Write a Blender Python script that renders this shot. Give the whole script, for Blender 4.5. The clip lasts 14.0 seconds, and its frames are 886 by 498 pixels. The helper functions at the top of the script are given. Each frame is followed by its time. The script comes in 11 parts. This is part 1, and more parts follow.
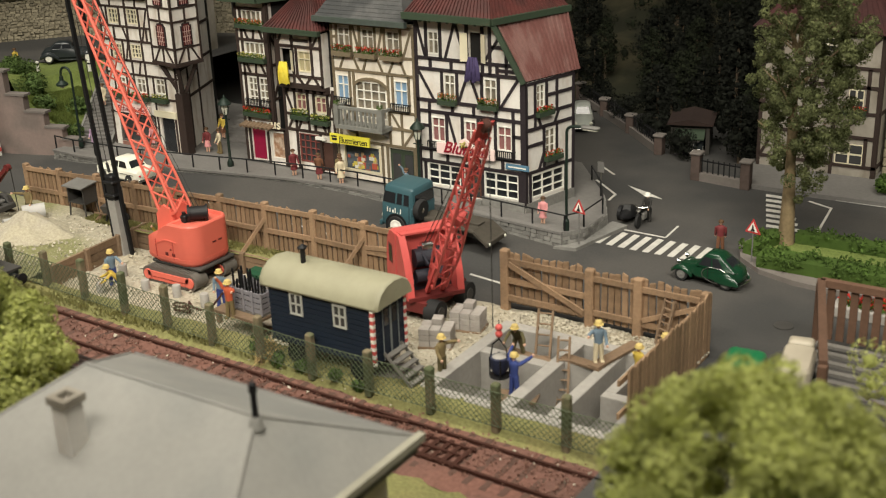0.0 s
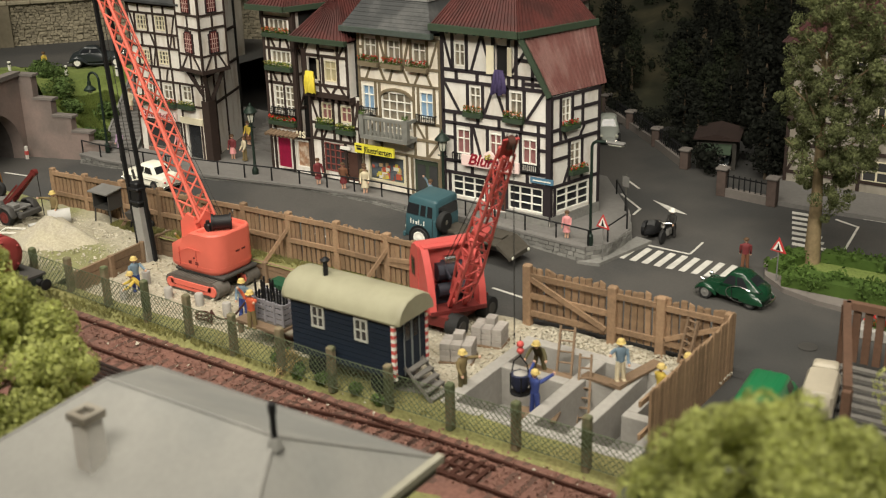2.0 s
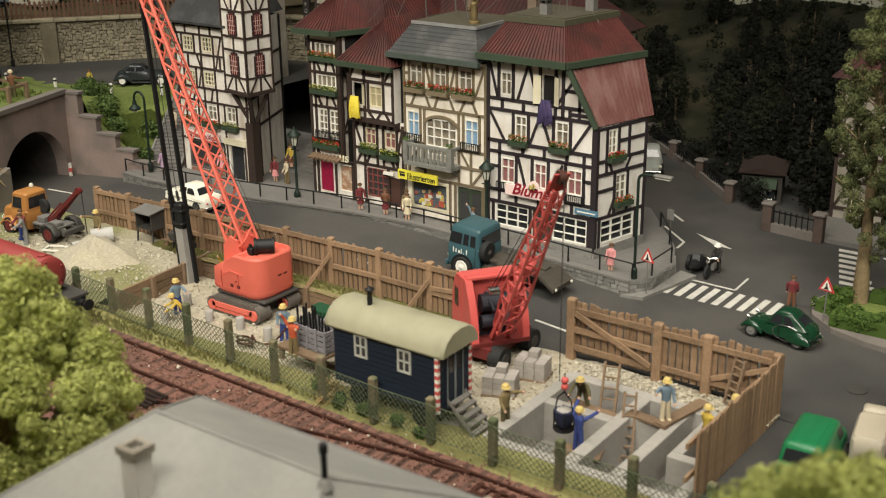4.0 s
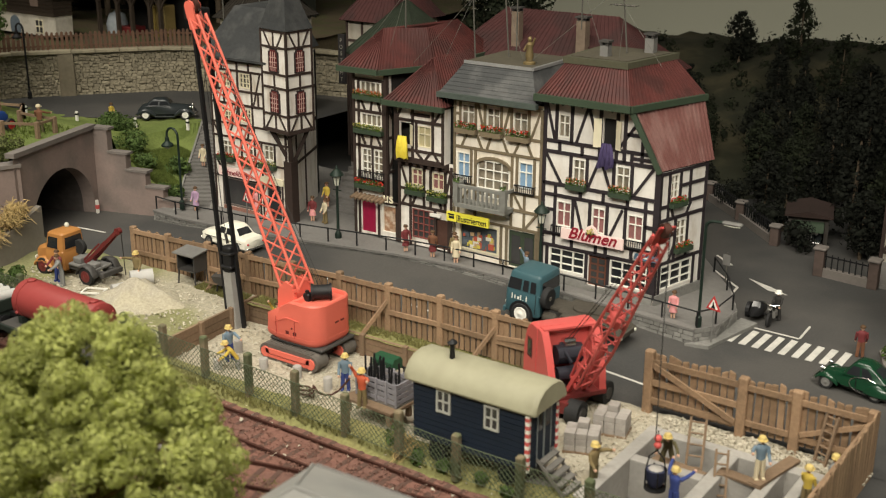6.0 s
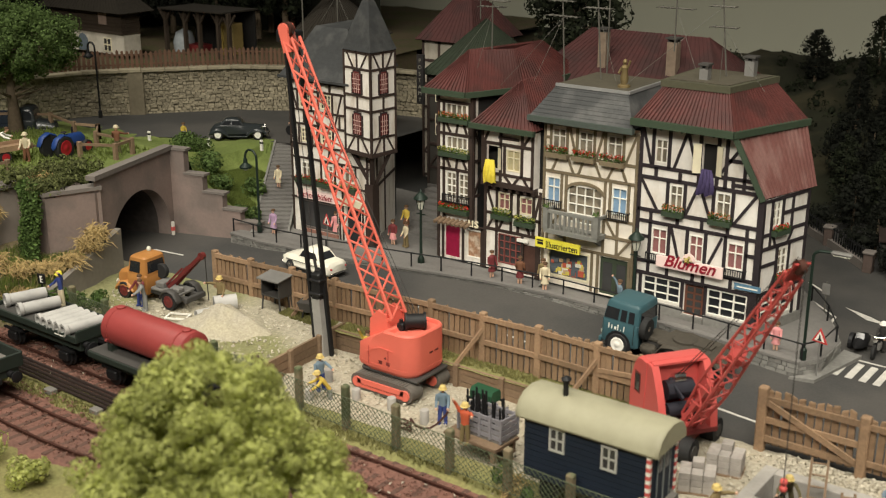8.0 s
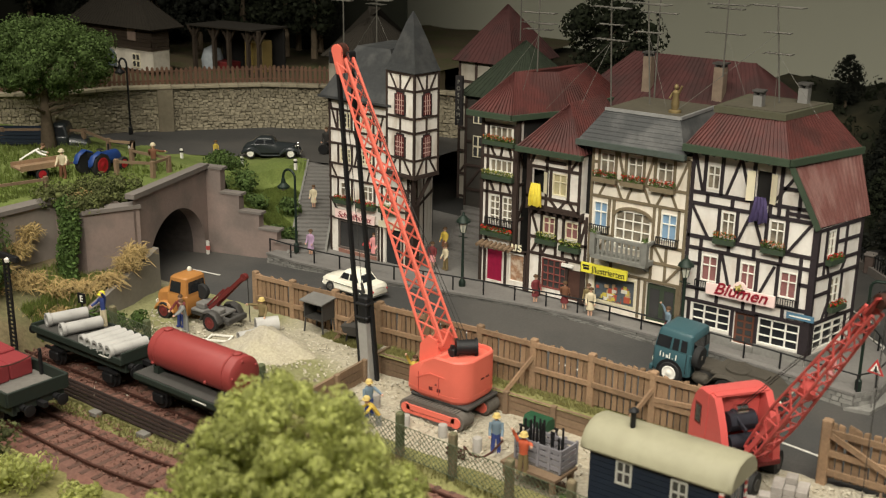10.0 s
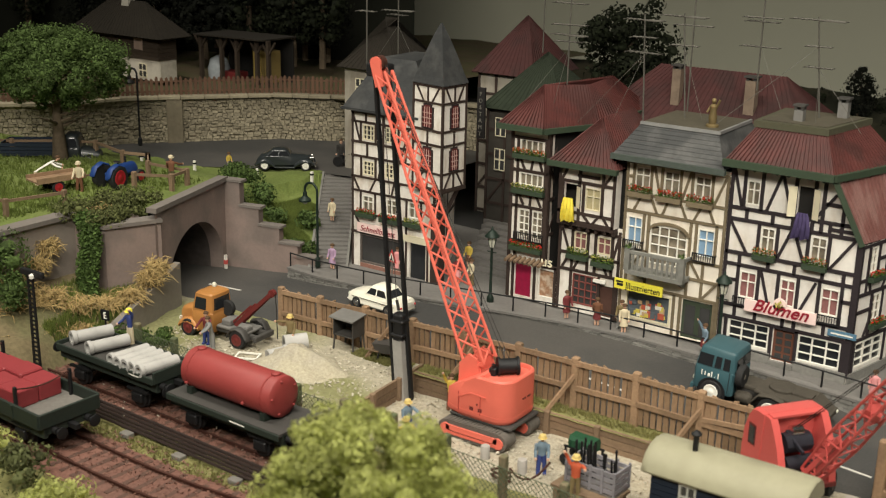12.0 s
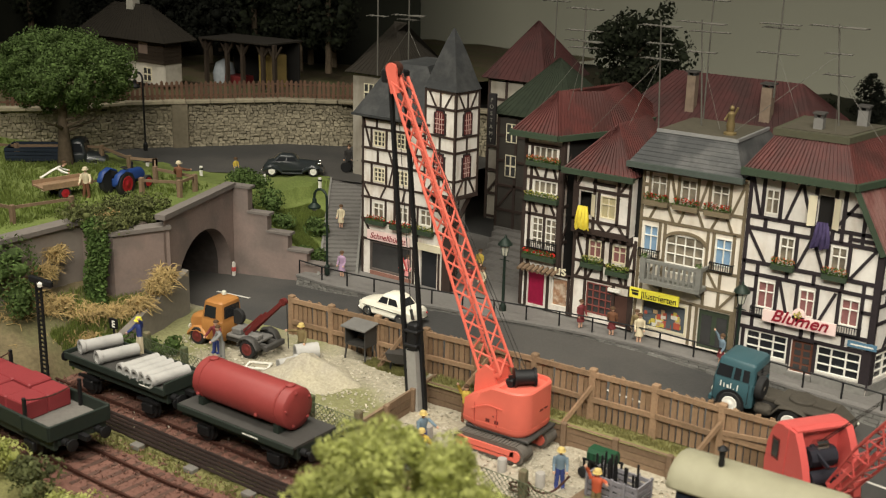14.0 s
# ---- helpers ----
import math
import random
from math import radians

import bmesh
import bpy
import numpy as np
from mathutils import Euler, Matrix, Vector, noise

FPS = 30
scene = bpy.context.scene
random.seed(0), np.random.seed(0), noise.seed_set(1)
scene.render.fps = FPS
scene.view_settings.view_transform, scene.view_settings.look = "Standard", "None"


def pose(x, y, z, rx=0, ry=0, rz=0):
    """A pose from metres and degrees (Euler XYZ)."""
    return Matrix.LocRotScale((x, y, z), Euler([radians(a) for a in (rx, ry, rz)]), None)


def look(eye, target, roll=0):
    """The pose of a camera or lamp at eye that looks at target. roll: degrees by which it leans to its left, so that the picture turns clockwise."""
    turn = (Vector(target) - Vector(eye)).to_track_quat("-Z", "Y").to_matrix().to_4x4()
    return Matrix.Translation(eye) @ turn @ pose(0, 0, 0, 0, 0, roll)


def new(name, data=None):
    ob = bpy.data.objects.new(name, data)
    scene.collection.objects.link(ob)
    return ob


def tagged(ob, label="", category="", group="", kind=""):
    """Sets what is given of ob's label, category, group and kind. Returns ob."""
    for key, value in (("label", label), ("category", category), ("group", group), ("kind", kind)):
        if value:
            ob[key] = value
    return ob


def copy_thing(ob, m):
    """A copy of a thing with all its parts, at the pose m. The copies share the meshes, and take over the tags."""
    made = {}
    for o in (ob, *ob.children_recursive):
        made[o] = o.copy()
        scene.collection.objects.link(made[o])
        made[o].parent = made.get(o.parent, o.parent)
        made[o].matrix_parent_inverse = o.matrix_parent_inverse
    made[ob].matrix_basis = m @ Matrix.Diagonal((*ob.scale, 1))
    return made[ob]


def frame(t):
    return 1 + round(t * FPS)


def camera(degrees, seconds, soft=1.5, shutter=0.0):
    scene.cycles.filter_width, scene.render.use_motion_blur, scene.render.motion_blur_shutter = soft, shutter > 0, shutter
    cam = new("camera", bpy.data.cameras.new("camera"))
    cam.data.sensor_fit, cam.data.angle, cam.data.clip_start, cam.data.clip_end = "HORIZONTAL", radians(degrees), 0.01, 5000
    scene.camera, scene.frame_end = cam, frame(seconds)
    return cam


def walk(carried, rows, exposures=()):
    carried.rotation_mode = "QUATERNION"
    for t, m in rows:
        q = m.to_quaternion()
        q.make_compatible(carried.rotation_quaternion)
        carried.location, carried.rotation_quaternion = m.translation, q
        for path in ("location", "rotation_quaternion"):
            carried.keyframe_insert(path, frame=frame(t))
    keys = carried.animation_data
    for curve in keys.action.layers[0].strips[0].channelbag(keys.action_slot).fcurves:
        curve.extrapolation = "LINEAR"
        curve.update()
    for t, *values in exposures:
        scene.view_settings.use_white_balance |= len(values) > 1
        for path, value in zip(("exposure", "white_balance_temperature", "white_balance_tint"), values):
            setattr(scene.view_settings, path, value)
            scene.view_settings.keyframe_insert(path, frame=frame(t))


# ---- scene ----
cam = camera(41.2, 14.0, 1.15)
cam.data.dof.use_dof, cam.data.dof.focus_distance, cam.data.dof.aperture_fstop = True, 0.69, 27.0
METRES, EYE, TILT, LEAN, TURN = 0.175, 0.2165, 6.3, 1.4, 34.5
ROWS = [
    (0.0, 0.0, 0.0, 0.0, -2.17, -27.33, 4.21),
    (0.5, 0.0042, 0.0111, 0.0007, -2.07, -27.37, 4.12),
    (1.0, 0.0112, 0.0131, 0.0007, -1.8, -27.49, 4.09),
    (1.5, 0.0054, 0.0108, 0.0081, -1.17, -27.31, 4.09),
    (2.0, 0.0029, 0.018, 0.0193, -0.7, -27.05, 3.83),
    (2.5, -0.0059, 0.0348, 0.0231, -0.3, -26.76, 3.56),
    (5.0, -0.0986, 0.0781, 0.045, 1.72, -25.47, 3.01),
    (5.5, -0.2071, 0.1261, 0.0468, 0.66, -25.2, 2.62),
    (6.0, -0.2936, 0.1485, 0.063, -0.08, -24.81, 2.16),
    (6.5, -0.3352, 0.1558, 0.0738, 0.1, -24.47, 2.4),
    (7.0, -0.3806, 0.1951, 0.0684, 0.59, -24.28, 2.39),
    (7.5, -0.4197, 0.2228, 0.0641, 0.93, -24.22, 2.57),
    (8.0, -0.4645, 0.2385, 0.0761, 1.49, -24.17, 2.52),
    (10.5, -0.6547, 0.2981, 0.0863, 1.48, -23.25, 1.48),
    (11.0, -0.7055, 0.3181, 0.0849, 1.02, -23.19, 1.35),
    (11.5, -0.7459, 0.324, 0.092, 0.71, -23.09, 1.41),
    (12.0, -0.7811, 0.3421, 0.0867, 0.53, -23.01, 1.27),
    (12.5, -0.7975, 0.3692, 0.0754, 0.4, -22.99, 1.38),
    (13.0, -0.815, 0.3849, 0.0763, 0.31, -22.97, 1.33),
    (13.5, -0.8324, 0.3864, 0.0797, 0.27, -22.91, 1.16),
    (14.0, -0.8329, 0.3903, 0.0843, 0.4, -22.87, 1.05),
]
walk(cam, [(t, pose(0, 0, EYE, TILT, LEAN) @ pose(0, 0, 0, 0, 0, TURN) @ pose(METRES * x, METRES * y, METRES * z, 90 + pitch, roll, yaw)) for t, x, y, z, yaw, pitch, roll in ROWS])

# ---- light: fluorescent strips over the front of a dim exhibition room ----
world = bpy.data.worlds.new("world")
scene.world = world
world.use_nodes = True
world.node_tree.nodes["Background"].inputs[0].default_value = (1.0, 0.93, 0.8, 1)
world.node_tree.nodes["Background"].inputs[1].default_value = 0.03


def strip_light(name, eye, target, sx, sy, watts, colour, spread=180):
    data = bpy.data.lights.new(name, "AREA")
    data.shape, data.size, data.size_y, data.energy, data.color = "RECTANGLE", sx, sy, watts, colour
    data.spread = radians(spread)
    ob = new(name, data)
    ob.matrix_world = look(eye, target)
    return ob


strip_light("strip_light", (-0.06, -0.05, 0.57), (-0.30, 0.50, 0.04), 1.05, 0.12, 2.4, (1.0, 0.94, 0.81), 78)
strip_light("strip_light", (-0.46, 0.22, 0.90), (-0.46, 0.37, 0.0), 1.1, 0.15, 2.25, (1.0, 0.94, 0.81), 78)
scene.view_settings.exposure = 0.0

# ---- mesh builder: lengths in centimetres ----
CM = 0.01


class Build:
    def __init__(self):
        self.v, self.f, self.m, self.slot, self.runs = [], [], [], 0, []

    def add(self, verts, faces):
        n = len(self.v)
        self.runs.append((n, len(self.f), len(verts), len(faces)))
        self.v += [tuple(p) for p in verts]
        self.f += [tuple(i + n for i in f) for f in faces]
        self.m += [self.slot] * len(faces)
        return self

    def use(self, slot):
        self.slot = slot
        return self

    def box(self, x0, y0, z0, x1, y1, z1):
        return self.add([(x0, y0, z0), (x1, y0, z0), (x1, y1, z0), (x0, y1, z0), (x0, y0, z1), (x1, y0, z1), (x1, y1, z1), (x0, y1, z1)],
                        [(0, 3, 2, 1), (4, 5, 6, 7), (0, 1, 5, 4), (1, 2, 6, 5), (2, 3, 7, 6), (3, 0, 4, 7)])

    def loft(self, rings, caps=True, closed=False):
        k = len(rings[0])
        faces = []
        for r in range(len(rings) - (0 if closed else 1)):
            a, b = r * k, ((r + 1) % len(rings)) * k
            faces += [(a + i, a + (i + 1) % k, b + (i + 1) % k, b + i) for i in range(k)]
        if caps and not closed:
            faces += [tuple(range(k - 1, -1, -1)), tuple(range((len(rings) - 1) * k, len(rings) * k))]
        return self.add([p for r in rings for p in r], faces)

    def cbox(self, x0, y0, z0, x1, y1, z1, c):
        """A box with chamfered edges."""
        def ring(z, i):
            a, b, d, e = x0 + i, x1 - i, y0 + i, y1 - i
            return [(a + c, d, z), (b - c, d, z), (b, d + c, z), (b, e - c, z), (b - c, e, z), (a + c, e, z), (a, e - c, z), (a, d + c, z)]
        return self.loft([ring(z0, c * .7), ring(z0 + c, 0), ring(z1 - c, 0), ring(z1, c * .7)])

    def prism(self, pts, vec):
        v = Vector(vec)
        return self.loft([[Vector(p) for p in pts], [Vector(p) + v for p in pts]])

    def frame_of(self, p, q, up=(0, 0, 1)):
        a, b = Vector(p), Vector(q)
        w = (b - a).normalized()
        u = Vector(up)
        if abs(w.dot(u)) > 0.97:
            u = Vector((0, 1, 0)) if abs(w.y) < 0.9 else Vector((1, 0, 0))
        s = w.cross(u).normalized()
        return a, b, s, s.cross(w).normalized()

    def bar(self, p, q, w, h, up=(0, 0, 1)):
        a, b, s, t = self.frame_of(p, q, up)
        k = [s * (w / 2 * i) + t * (h / 2 * j) for i, j in ((-1, -1), (1, -1), (1, 1), (-1, 1))]
        return self.loft([[a + d for d in k], [b + d for d in k]])

    def tube(self, p, q, r, n=8, r2=None, caps=True):
        a, b, s, t = self.frame_of(p, q)
        r2 = r if r2 is None else r2
        ring = [(math.cos(2 * math.pi * i / n), math.sin(2 * math.pi * i / n)) for i in range(n)]
        return self.loft([[a + s * (r * c) + t * (r * d) for c, d in ring], [b + s * (r2 * c) + t * (r2 * d) for c, d in ring]], caps)

    def pipe(self, pts, r, n=6):
        for p, q in zip(pts, pts[1:]):
            self.tube(p, q, r, n)
        return self

    def lathe(self, prof, n=14, c=(0, 0, 0), axis="z"):
        rings = []
        for r, h in prof:
            ring = []
            for i in range(n):
                a, b = r * math.cos(2 * math.pi * i / n), r * math.sin(2 * math.pi * i / n)
                ring.append({"z": (c[0] + a, c[1] + b, c[2] + h), "y": (c[0] + a, c[1] + h, c[2] + b), "x": (c[0] + h, c[1] + a, c[2] + b)}[axis])
            rings.append(ring)
        return self.loft(rings)

    def ball(self, c, r, n=8, k=5):
        r = (r, r, r) if isinstance(r, (int, float)) else r
        prof = [(max(math.sin(math.pi * i / k), 0.02), -math.cos(math.pi * i / k)) for i in range(k + 1)]
        return self.loft([[(c[0] + r[0] * s * math.cos(2 * math.pi * j / n), c[1] + r[1] * s * math.sin(2 * math.pi * j / n), c[2] + r[2] * h) for j in range(n)] for s, h in prof])

    def quad(self, a, b, c, d):
        return self.add([a, b, c, d], [(0, 1, 2, 3)])


def mesh_of(name, m, mats, smooth=None, fix=True):
    me = bpy.data.meshes.new(name)
    me.from_pydata([(x * CM, y * CM, z * CM) for x, y, z in m.v], [], m.f)
    for t in mats if isinstance(mats, (list, tuple)) else [mats]:
        me.materials.append(t)
    if any(m.m):
        me.polygons.foreach_set("material_index", m.m)
    if fix and len(m.f) < 30000:
        bm = bmesh.new()
        bm.from_mesh(me)
        bmesh.ops.recalc_face_normals(bm, faces=bm.faces)
        bm.to_mesh(me)
        bm.free()
    if smooth:
        me.polygons.foreach_set("use_smooth", [True] * len(me.polygons))
        me.set_sharp_from_angle(angle=radians(smooth))
    me.update()
    return me


def thing(name, x, y, z, rz=0, label="", category="", group="", kind=""):
    """An Empty at a thing's base; its parts are built in its own centimetres."""
    ob = new(name)
    ob.empty_display_size = 0.01
    ob.matrix_basis = pose(x * CM, y * CM, z * CM, 0, 0, rz)
    return tagged(ob, label, category, group, kind)


def part(name, m, mats, parent, label="", smooth=None):
    ob = new(name, mesh_of(name, m, mats, smooth))
    ob.parent = parent
    return tagged(ob, label)


def pieces(name, m, mats, parent, label="", smooth=None):
    """Every closed shape of a builder as a part of its own."""
    for v0, f0, nv, nf in m.runs:
        k = Build().add(m.v[v0:v0 + nv], [tuple(i - v0 for i in f) for f in m.f[f0:f0 + nf]])
        part(name, k, mats[m.m[f0]] if isinstance(mats, (list, tuple)) else mats, parent, label, smooth)


def solo(name, m, mats, x=0, y=0, z=0, rz=0, label="", category="", group="", kind="", smooth=None, fix=True):
    """A thing that is one mesh."""
    ob = new(name, mesh_of(name, m, mats, smooth, fix))
    ob.matrix_basis = pose(x * CM, y * CM, z * CM, 0, 0, rz)
    return tagged(ob, label, category, group, kind)


def again(name, me, parent, x, y, z, rz=0, rx=0, ry=0, s=(1, 1, 1)):
    """One more piece on a shared mesh."""
    ob = new(name, me)
    ob.matrix_basis = Matrix.LocRotScale((x * CM, y * CM, z * CM), Euler((radians(rx), radians(ry), radians(rz))), s)
    ob.parent = parent
    return ob


def lettering(name, text, parent, at, size, mats, rx=90, rz=0, shear=0.0, thick=0.02, width=None, bold=0.0):
    c = bpy.data.curves.new(name, "FONT")
    c.body, c.size, c.extrude, c.shear, c.offset = text, size * CM, thick * CM, shear, bold * CM
    c.align_x, c.align_y = "CENTER", "CENTER"
    c.materials.append(mats)
    ob = new(name, c)
    ob.parent = parent
    sx = 1.0
    if width:
        bpy.context.view_layer.update()
        sx = width * CM / max(ob.dimensions.x, 1e-6)
    ob.matrix_basis = Matrix.LocRotScale([v * CM for v in at], Euler((radians(rx), 0, radians(rz))), (sx, 1, 1))
    return ob


# ---- materials ----
def mat(name, col, rough=0.6, metal=0.0, var=0.25, scale=400, bump=0.15, coarse=0.25, cscale=40, rnd=0.0, tint=None, tamount=0.5, tscale=60, coat=0.0, edge=(0.45, 0.6), run=1.0):
    """Colour with fine grain, coarse blotches, an optional second colour in patches, and fine relief. Scales are per metre."""
    m = bpy.data.materials.new(name)
    m.use_nodes = True
    nt = m.node_tree
    N, L = nt.nodes, nt.links
    bs = N["Principled BSDF"]
    bs.inputs["Roughness"].default_value, bs.inputs["Metallic"].default_value = rough, metal
    bs.inputs["Coat Weight"].default_value = coat
    bs.inputs["Specular IOR Level"].default_value = 0.35
    tc = N.new("ShaderNodeTexCoord")

    def noise_at(sc, detail=4):
        n = N.new("ShaderNodeTexNoise")
        n.inputs["Scale"].default_value, n.inputs["Detail"].default_value = sc, detail
        L.new(tc.outputs["Object"], n.inputs["Vector"])
        return n
    fine, blot = noise_at(scale), noise_at(cscale, 3)
    base = N.new("ShaderNodeRGB")
    base.outputs[0].default_value = (*col, 1)
    out = base.outputs[0]
    if tint:
        pn = noise_at(tscale, 5)
        if run != 1.0:
            # stains drawn out downwards
            mp = N.new("ShaderNodeMapping")
            mp.inputs["Scale"].default_value = (1, 1, run)
            L.new(tc.outputs["Object"], mp.inputs["Vector"])
            L.new(mp.outputs[0], pn.inputs["Vector"])
        ramp = N.new("ShaderNodeMapRange")
        ramp.inputs[1].default_value, ramp.inputs[2].default_value, ramp.inputs[4].default_value = edge[0], edge[1], tamount
        L.new(pn.outputs[0], ramp.inputs[0])
        mx = N.new("ShaderNodeMix")
        mx.data_type = "RGBA"
        L.new(ramp.outputs[0], mx.inputs[0])
        L.new(out, mx.inputs[6])
        mx.inputs[7].default_value = (*tint, 1)
        out = mx.outputs[2]
    # value = 1 + var * (fine - .5) * 2 + coarse * (blot - .5) * 2 + rnd * (random - .5) * 2
    last = None
    for src, amount in ((fine.outputs[0], var), (blot.outputs[0], coarse)):
        a = N.new("ShaderNodeMath")
        a.operation = "MULTIPLY_ADD"
        L.new(src, a.inputs[0])
        a.inputs[1].default_value = 2 * amount
        if last is None:
            a.inputs[2].default_value = 1 - var - coarse - rnd
        else:
            L.new(last, a.inputs[2])
        last = a.outputs[0]
    if rnd:
        oi = N.new("ShaderNodeObjectInfo")
        a = N.new("ShaderNodeMath")
        a.operation = "MULTIPLY_ADD"
        L.new(oi.outputs["Random"], a.inputs[0])
        a.inputs[1].default_value = 2 * rnd
        L.new(last, a.inputs[2])
        last = a.outputs[0]
    sc = N.new("ShaderNodeVectorMath")
    sc.operation = "SCALE"
    L.new(out, sc.inputs[0])
    L.new(last, sc.inputs["Scale"])
    L.new(sc.outputs[0], bs.inputs["Base Color"])
    if bump:
        b = N.new("ShaderNodeBump")
        b.inputs["Strength"].default_value, b.inputs["Distance"].default_value = bump, 0.0006
        L.new(fine.outputs[0], b.inputs["Height"])
        L.new(b.outputs[0], bs.inputs["Normal"])
    return m


def island(m, amount):
    """Vary a material's brightness from piece to piece within one mesh."""
    nt = m.node_tree
    bs = nt.nodes["Principled BSDF"]
    link = bs.inputs["Base Color"].links[0]
    src = link.from_socket
    g = nt.nodes.new("ShaderNodeNewGeometry")
    a = nt.nodes.new("ShaderNodeMath")
    a.operation = "MULTIPLY_ADD"
    nt.links.new(g.outputs["Random Per Island"], a.inputs[0])
    a.inputs[1].default_value, a.inputs[2].default_value = 2 * amount, 1 - amount
    s = nt.nodes.new("ShaderNodeVectorMath")
    s.operation = "SCALE"
    nt.links.new(src, s.inputs[0])
    nt.links.new(a.outputs[0], s.inputs["Scale"])
    nt.links.new(s.outputs[0], bs.inputs["Base Color"])
    return m


def glass_mat(name, col, rough=0.08):
    m = mat(name, col, rough, 0, 0.15, 200, 0, 0.3, 60)
    m.node_tree.nodes["Principled BSDF"].inputs["Specular IOR Level"].default_value = 0.6
    return m


ASPHALT = mat("asphalt", (0.052, 0.051, 0.049), 0.85, 0, 0.22, 900, 0.25, 0.28, 12, tint=(0.085, 0.079, 0.072), tscale=13, tamount=0.7)
PAVING = mat("paving", (0.165, 0.157, 0.147), 0.85, 0, 0.2, 500, 0.2, 0.25, 20)
KERB = mat("kerb_stone", (0.2, 0.195, 0.18), 0.85, 0, 0.3, 500, 0.35, 0.25, 60)
KERB_STONE = mat("wall_block", (0.2, 0.195, 0.18), 0.85, 0, 0.3, 500, 0.4, 0.25, 60, rnd=0.25)
GRAVEL = mat("gravel", (0.37, 0.335, 0.26), 0.9, 0, 0.5, 650, 0.9, 0.15, 25, tint=(0.36, 0.31, 0.22), tscale=45)
SAND = mat("sand", (0.38, 0.345, 0.27), 0.95, 0, 0.4, 800, 0.8, 0.15, 30, tint=(0.4, 0.36, 0.25), tscale=60)
YARD_GROUND = mat("yard_ground", (0.33, 0.3, 0.225), 0.95, 0, 0.45, 650, 0.9, 0.15, 25, tint=(0.2, 0.2, 0.085), tscale=14, tamount=0.9, edge=(0.46, 0.56))
STONE_CHIP = mat("stone_chip", (0.46, 0.42, 0.335), 0.9, 0, 0.3, 600, 0.3, 0.2, 100)
BALLAST = mat("ballast", (0.185, 0.09, 0.068), 0.95, 0, 0.45, 600, 0.9, 0.2, 25, tint=(0.13, 0.075, 0.06), tscale=35)
BALLAST_CHIP = mat("ballast_chip", (0.19, 0.1, 0.075), 0.95, 0, 0.4, 500, 0.3, 0.2, 60)
DRY_EARTH = mat("dry_earth", (0.15, 0.12, 0.065), 0.95, 0, 0.45, 500, 0.8, 0.25, 25, tint=(0.09, 0.105, 0.042), tscale=30)
EARTH = mat("earth", (0.11, 0.085, 0.05), 0.95, 0, 0.4, 500, 0.8, 0.25, 25, tint=(0.08, 0.1, 0.03), tscale=40)
GRASS = mat("grass", (0.2, 0.195, 0.075), 0.95, 0, 0.5, 700, 0.9, 0.3, 30, tint=(0.2, 0.17, 0.07), tscale=50)
LAWN = mat("lawn", (0.13, 0.17, 0.042), 0.95, 0, 0.45, 800, 0.8, 0.25, 25, tint=(0.175, 0.21, 0.06), tscale=40)
CONCRETE = mat("concrete", (0.36, 0.34, 0.31), 0.85, 0, 0.15, 500, 0.2, 0.2, 60, tint=(0.25, 0.24, 0.22), tscale=60)
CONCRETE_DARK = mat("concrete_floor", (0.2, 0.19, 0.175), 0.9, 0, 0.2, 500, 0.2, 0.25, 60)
PLASTER_PINK = mat("portal_render", (0.255, 0.195, 0.172), 0.9, 0, 0.12, 600, 0.2, 0.2, 40, tint=(0.17, 0.14, 0.125), tscale=35, tamount=0.8)
COPING = mat("coping", (0.175, 0.155, 0.14), 0.9, 0, 0.15, 400, 0.2, 0.2, 60)
STONE = mat("wall_stone", (0.29, 0.255, 0.18), 0.9, 0, 0.3, 500, 0.5, 0.3, 100, rnd=0.2)
MORTAR = mat("mortar", (0.225, 0.195, 0.135), 0.95, 0, 0.3, 500, 0.4, 0.2, 60)
PLASTER = mat("wall_plaster", (0.72, 0.69, 0.64), 0.85, 0, 0.1, 500, 0.15, 0.14, 60, tint=(0.56, 0.49, 0.41), tscale=130, tamount=0.6, edge=(0.5, 0.68), run=0.35)
PLASTER_OLD = mat("stained_plaster", (0.74, 0.7, 0.64), 0.85, 0, 0.12, 500, 0.15, 0.16, 60, tint=(0.42, 0.33, 0.24), tscale=150, tamount=0.7, edge=(0.5, 0.7), run=0.3)
PLASTER_OCHRE = mat("ochre_plaster", (0.8, 0.74, 0.64), 0.85, 0, 0.1, 500, 0.12, 0.15, 60, tint=(0.6, 0.52, 0.4), tscale=130, tamount=0.55, edge=(0.5, 0.68), run=0.35)
# Darker plaster copy: the dim light on back walls is put into its colour.
PLASTER_SHADED = mat("shaded_plaster", (0.34, 0.31, 0.26), 0.85, 0, 0.12, 400, 0.1, 0.2, 50, tint=(0.2, 0.17, 0.13), tscale=90, tamount=0.6, run=0.4)
TIMBER = mat("black_timber", (0.04, 0.026, 0.021), 0.75, 0, 0.3, 600, 0.2, 0.25, 60)
TIMBER_VIOLET = mat("dark_violet_timber", (0.024, 0.018, 0.021), 0.7, 0, 0.3, 600, 0.2, 0.2, 60)
TIMBER_OLIVE = mat("olive_timber", (0.17, 0.135, 0.085), 0.8, 0, 0.25, 600, 0.2, 0.2, 60)
ROOF_RED = mat("red_roof", (0.085, 0.024, 0.021), 0.6, 0, 0.25, 500, 0.25, 0.25, 40, tint=(0.05, 0.019, 0.017), tscale=60, tamount=0.8)
ROOF_OLD = mat("old_red_roof", (0.056, 0.018, 0.017), 0.8, 0, 0.3, 300, 0.4, 0.3, 30, tint=(0.034, 0.016, 0.015), tscale=45, tamount=0.8)
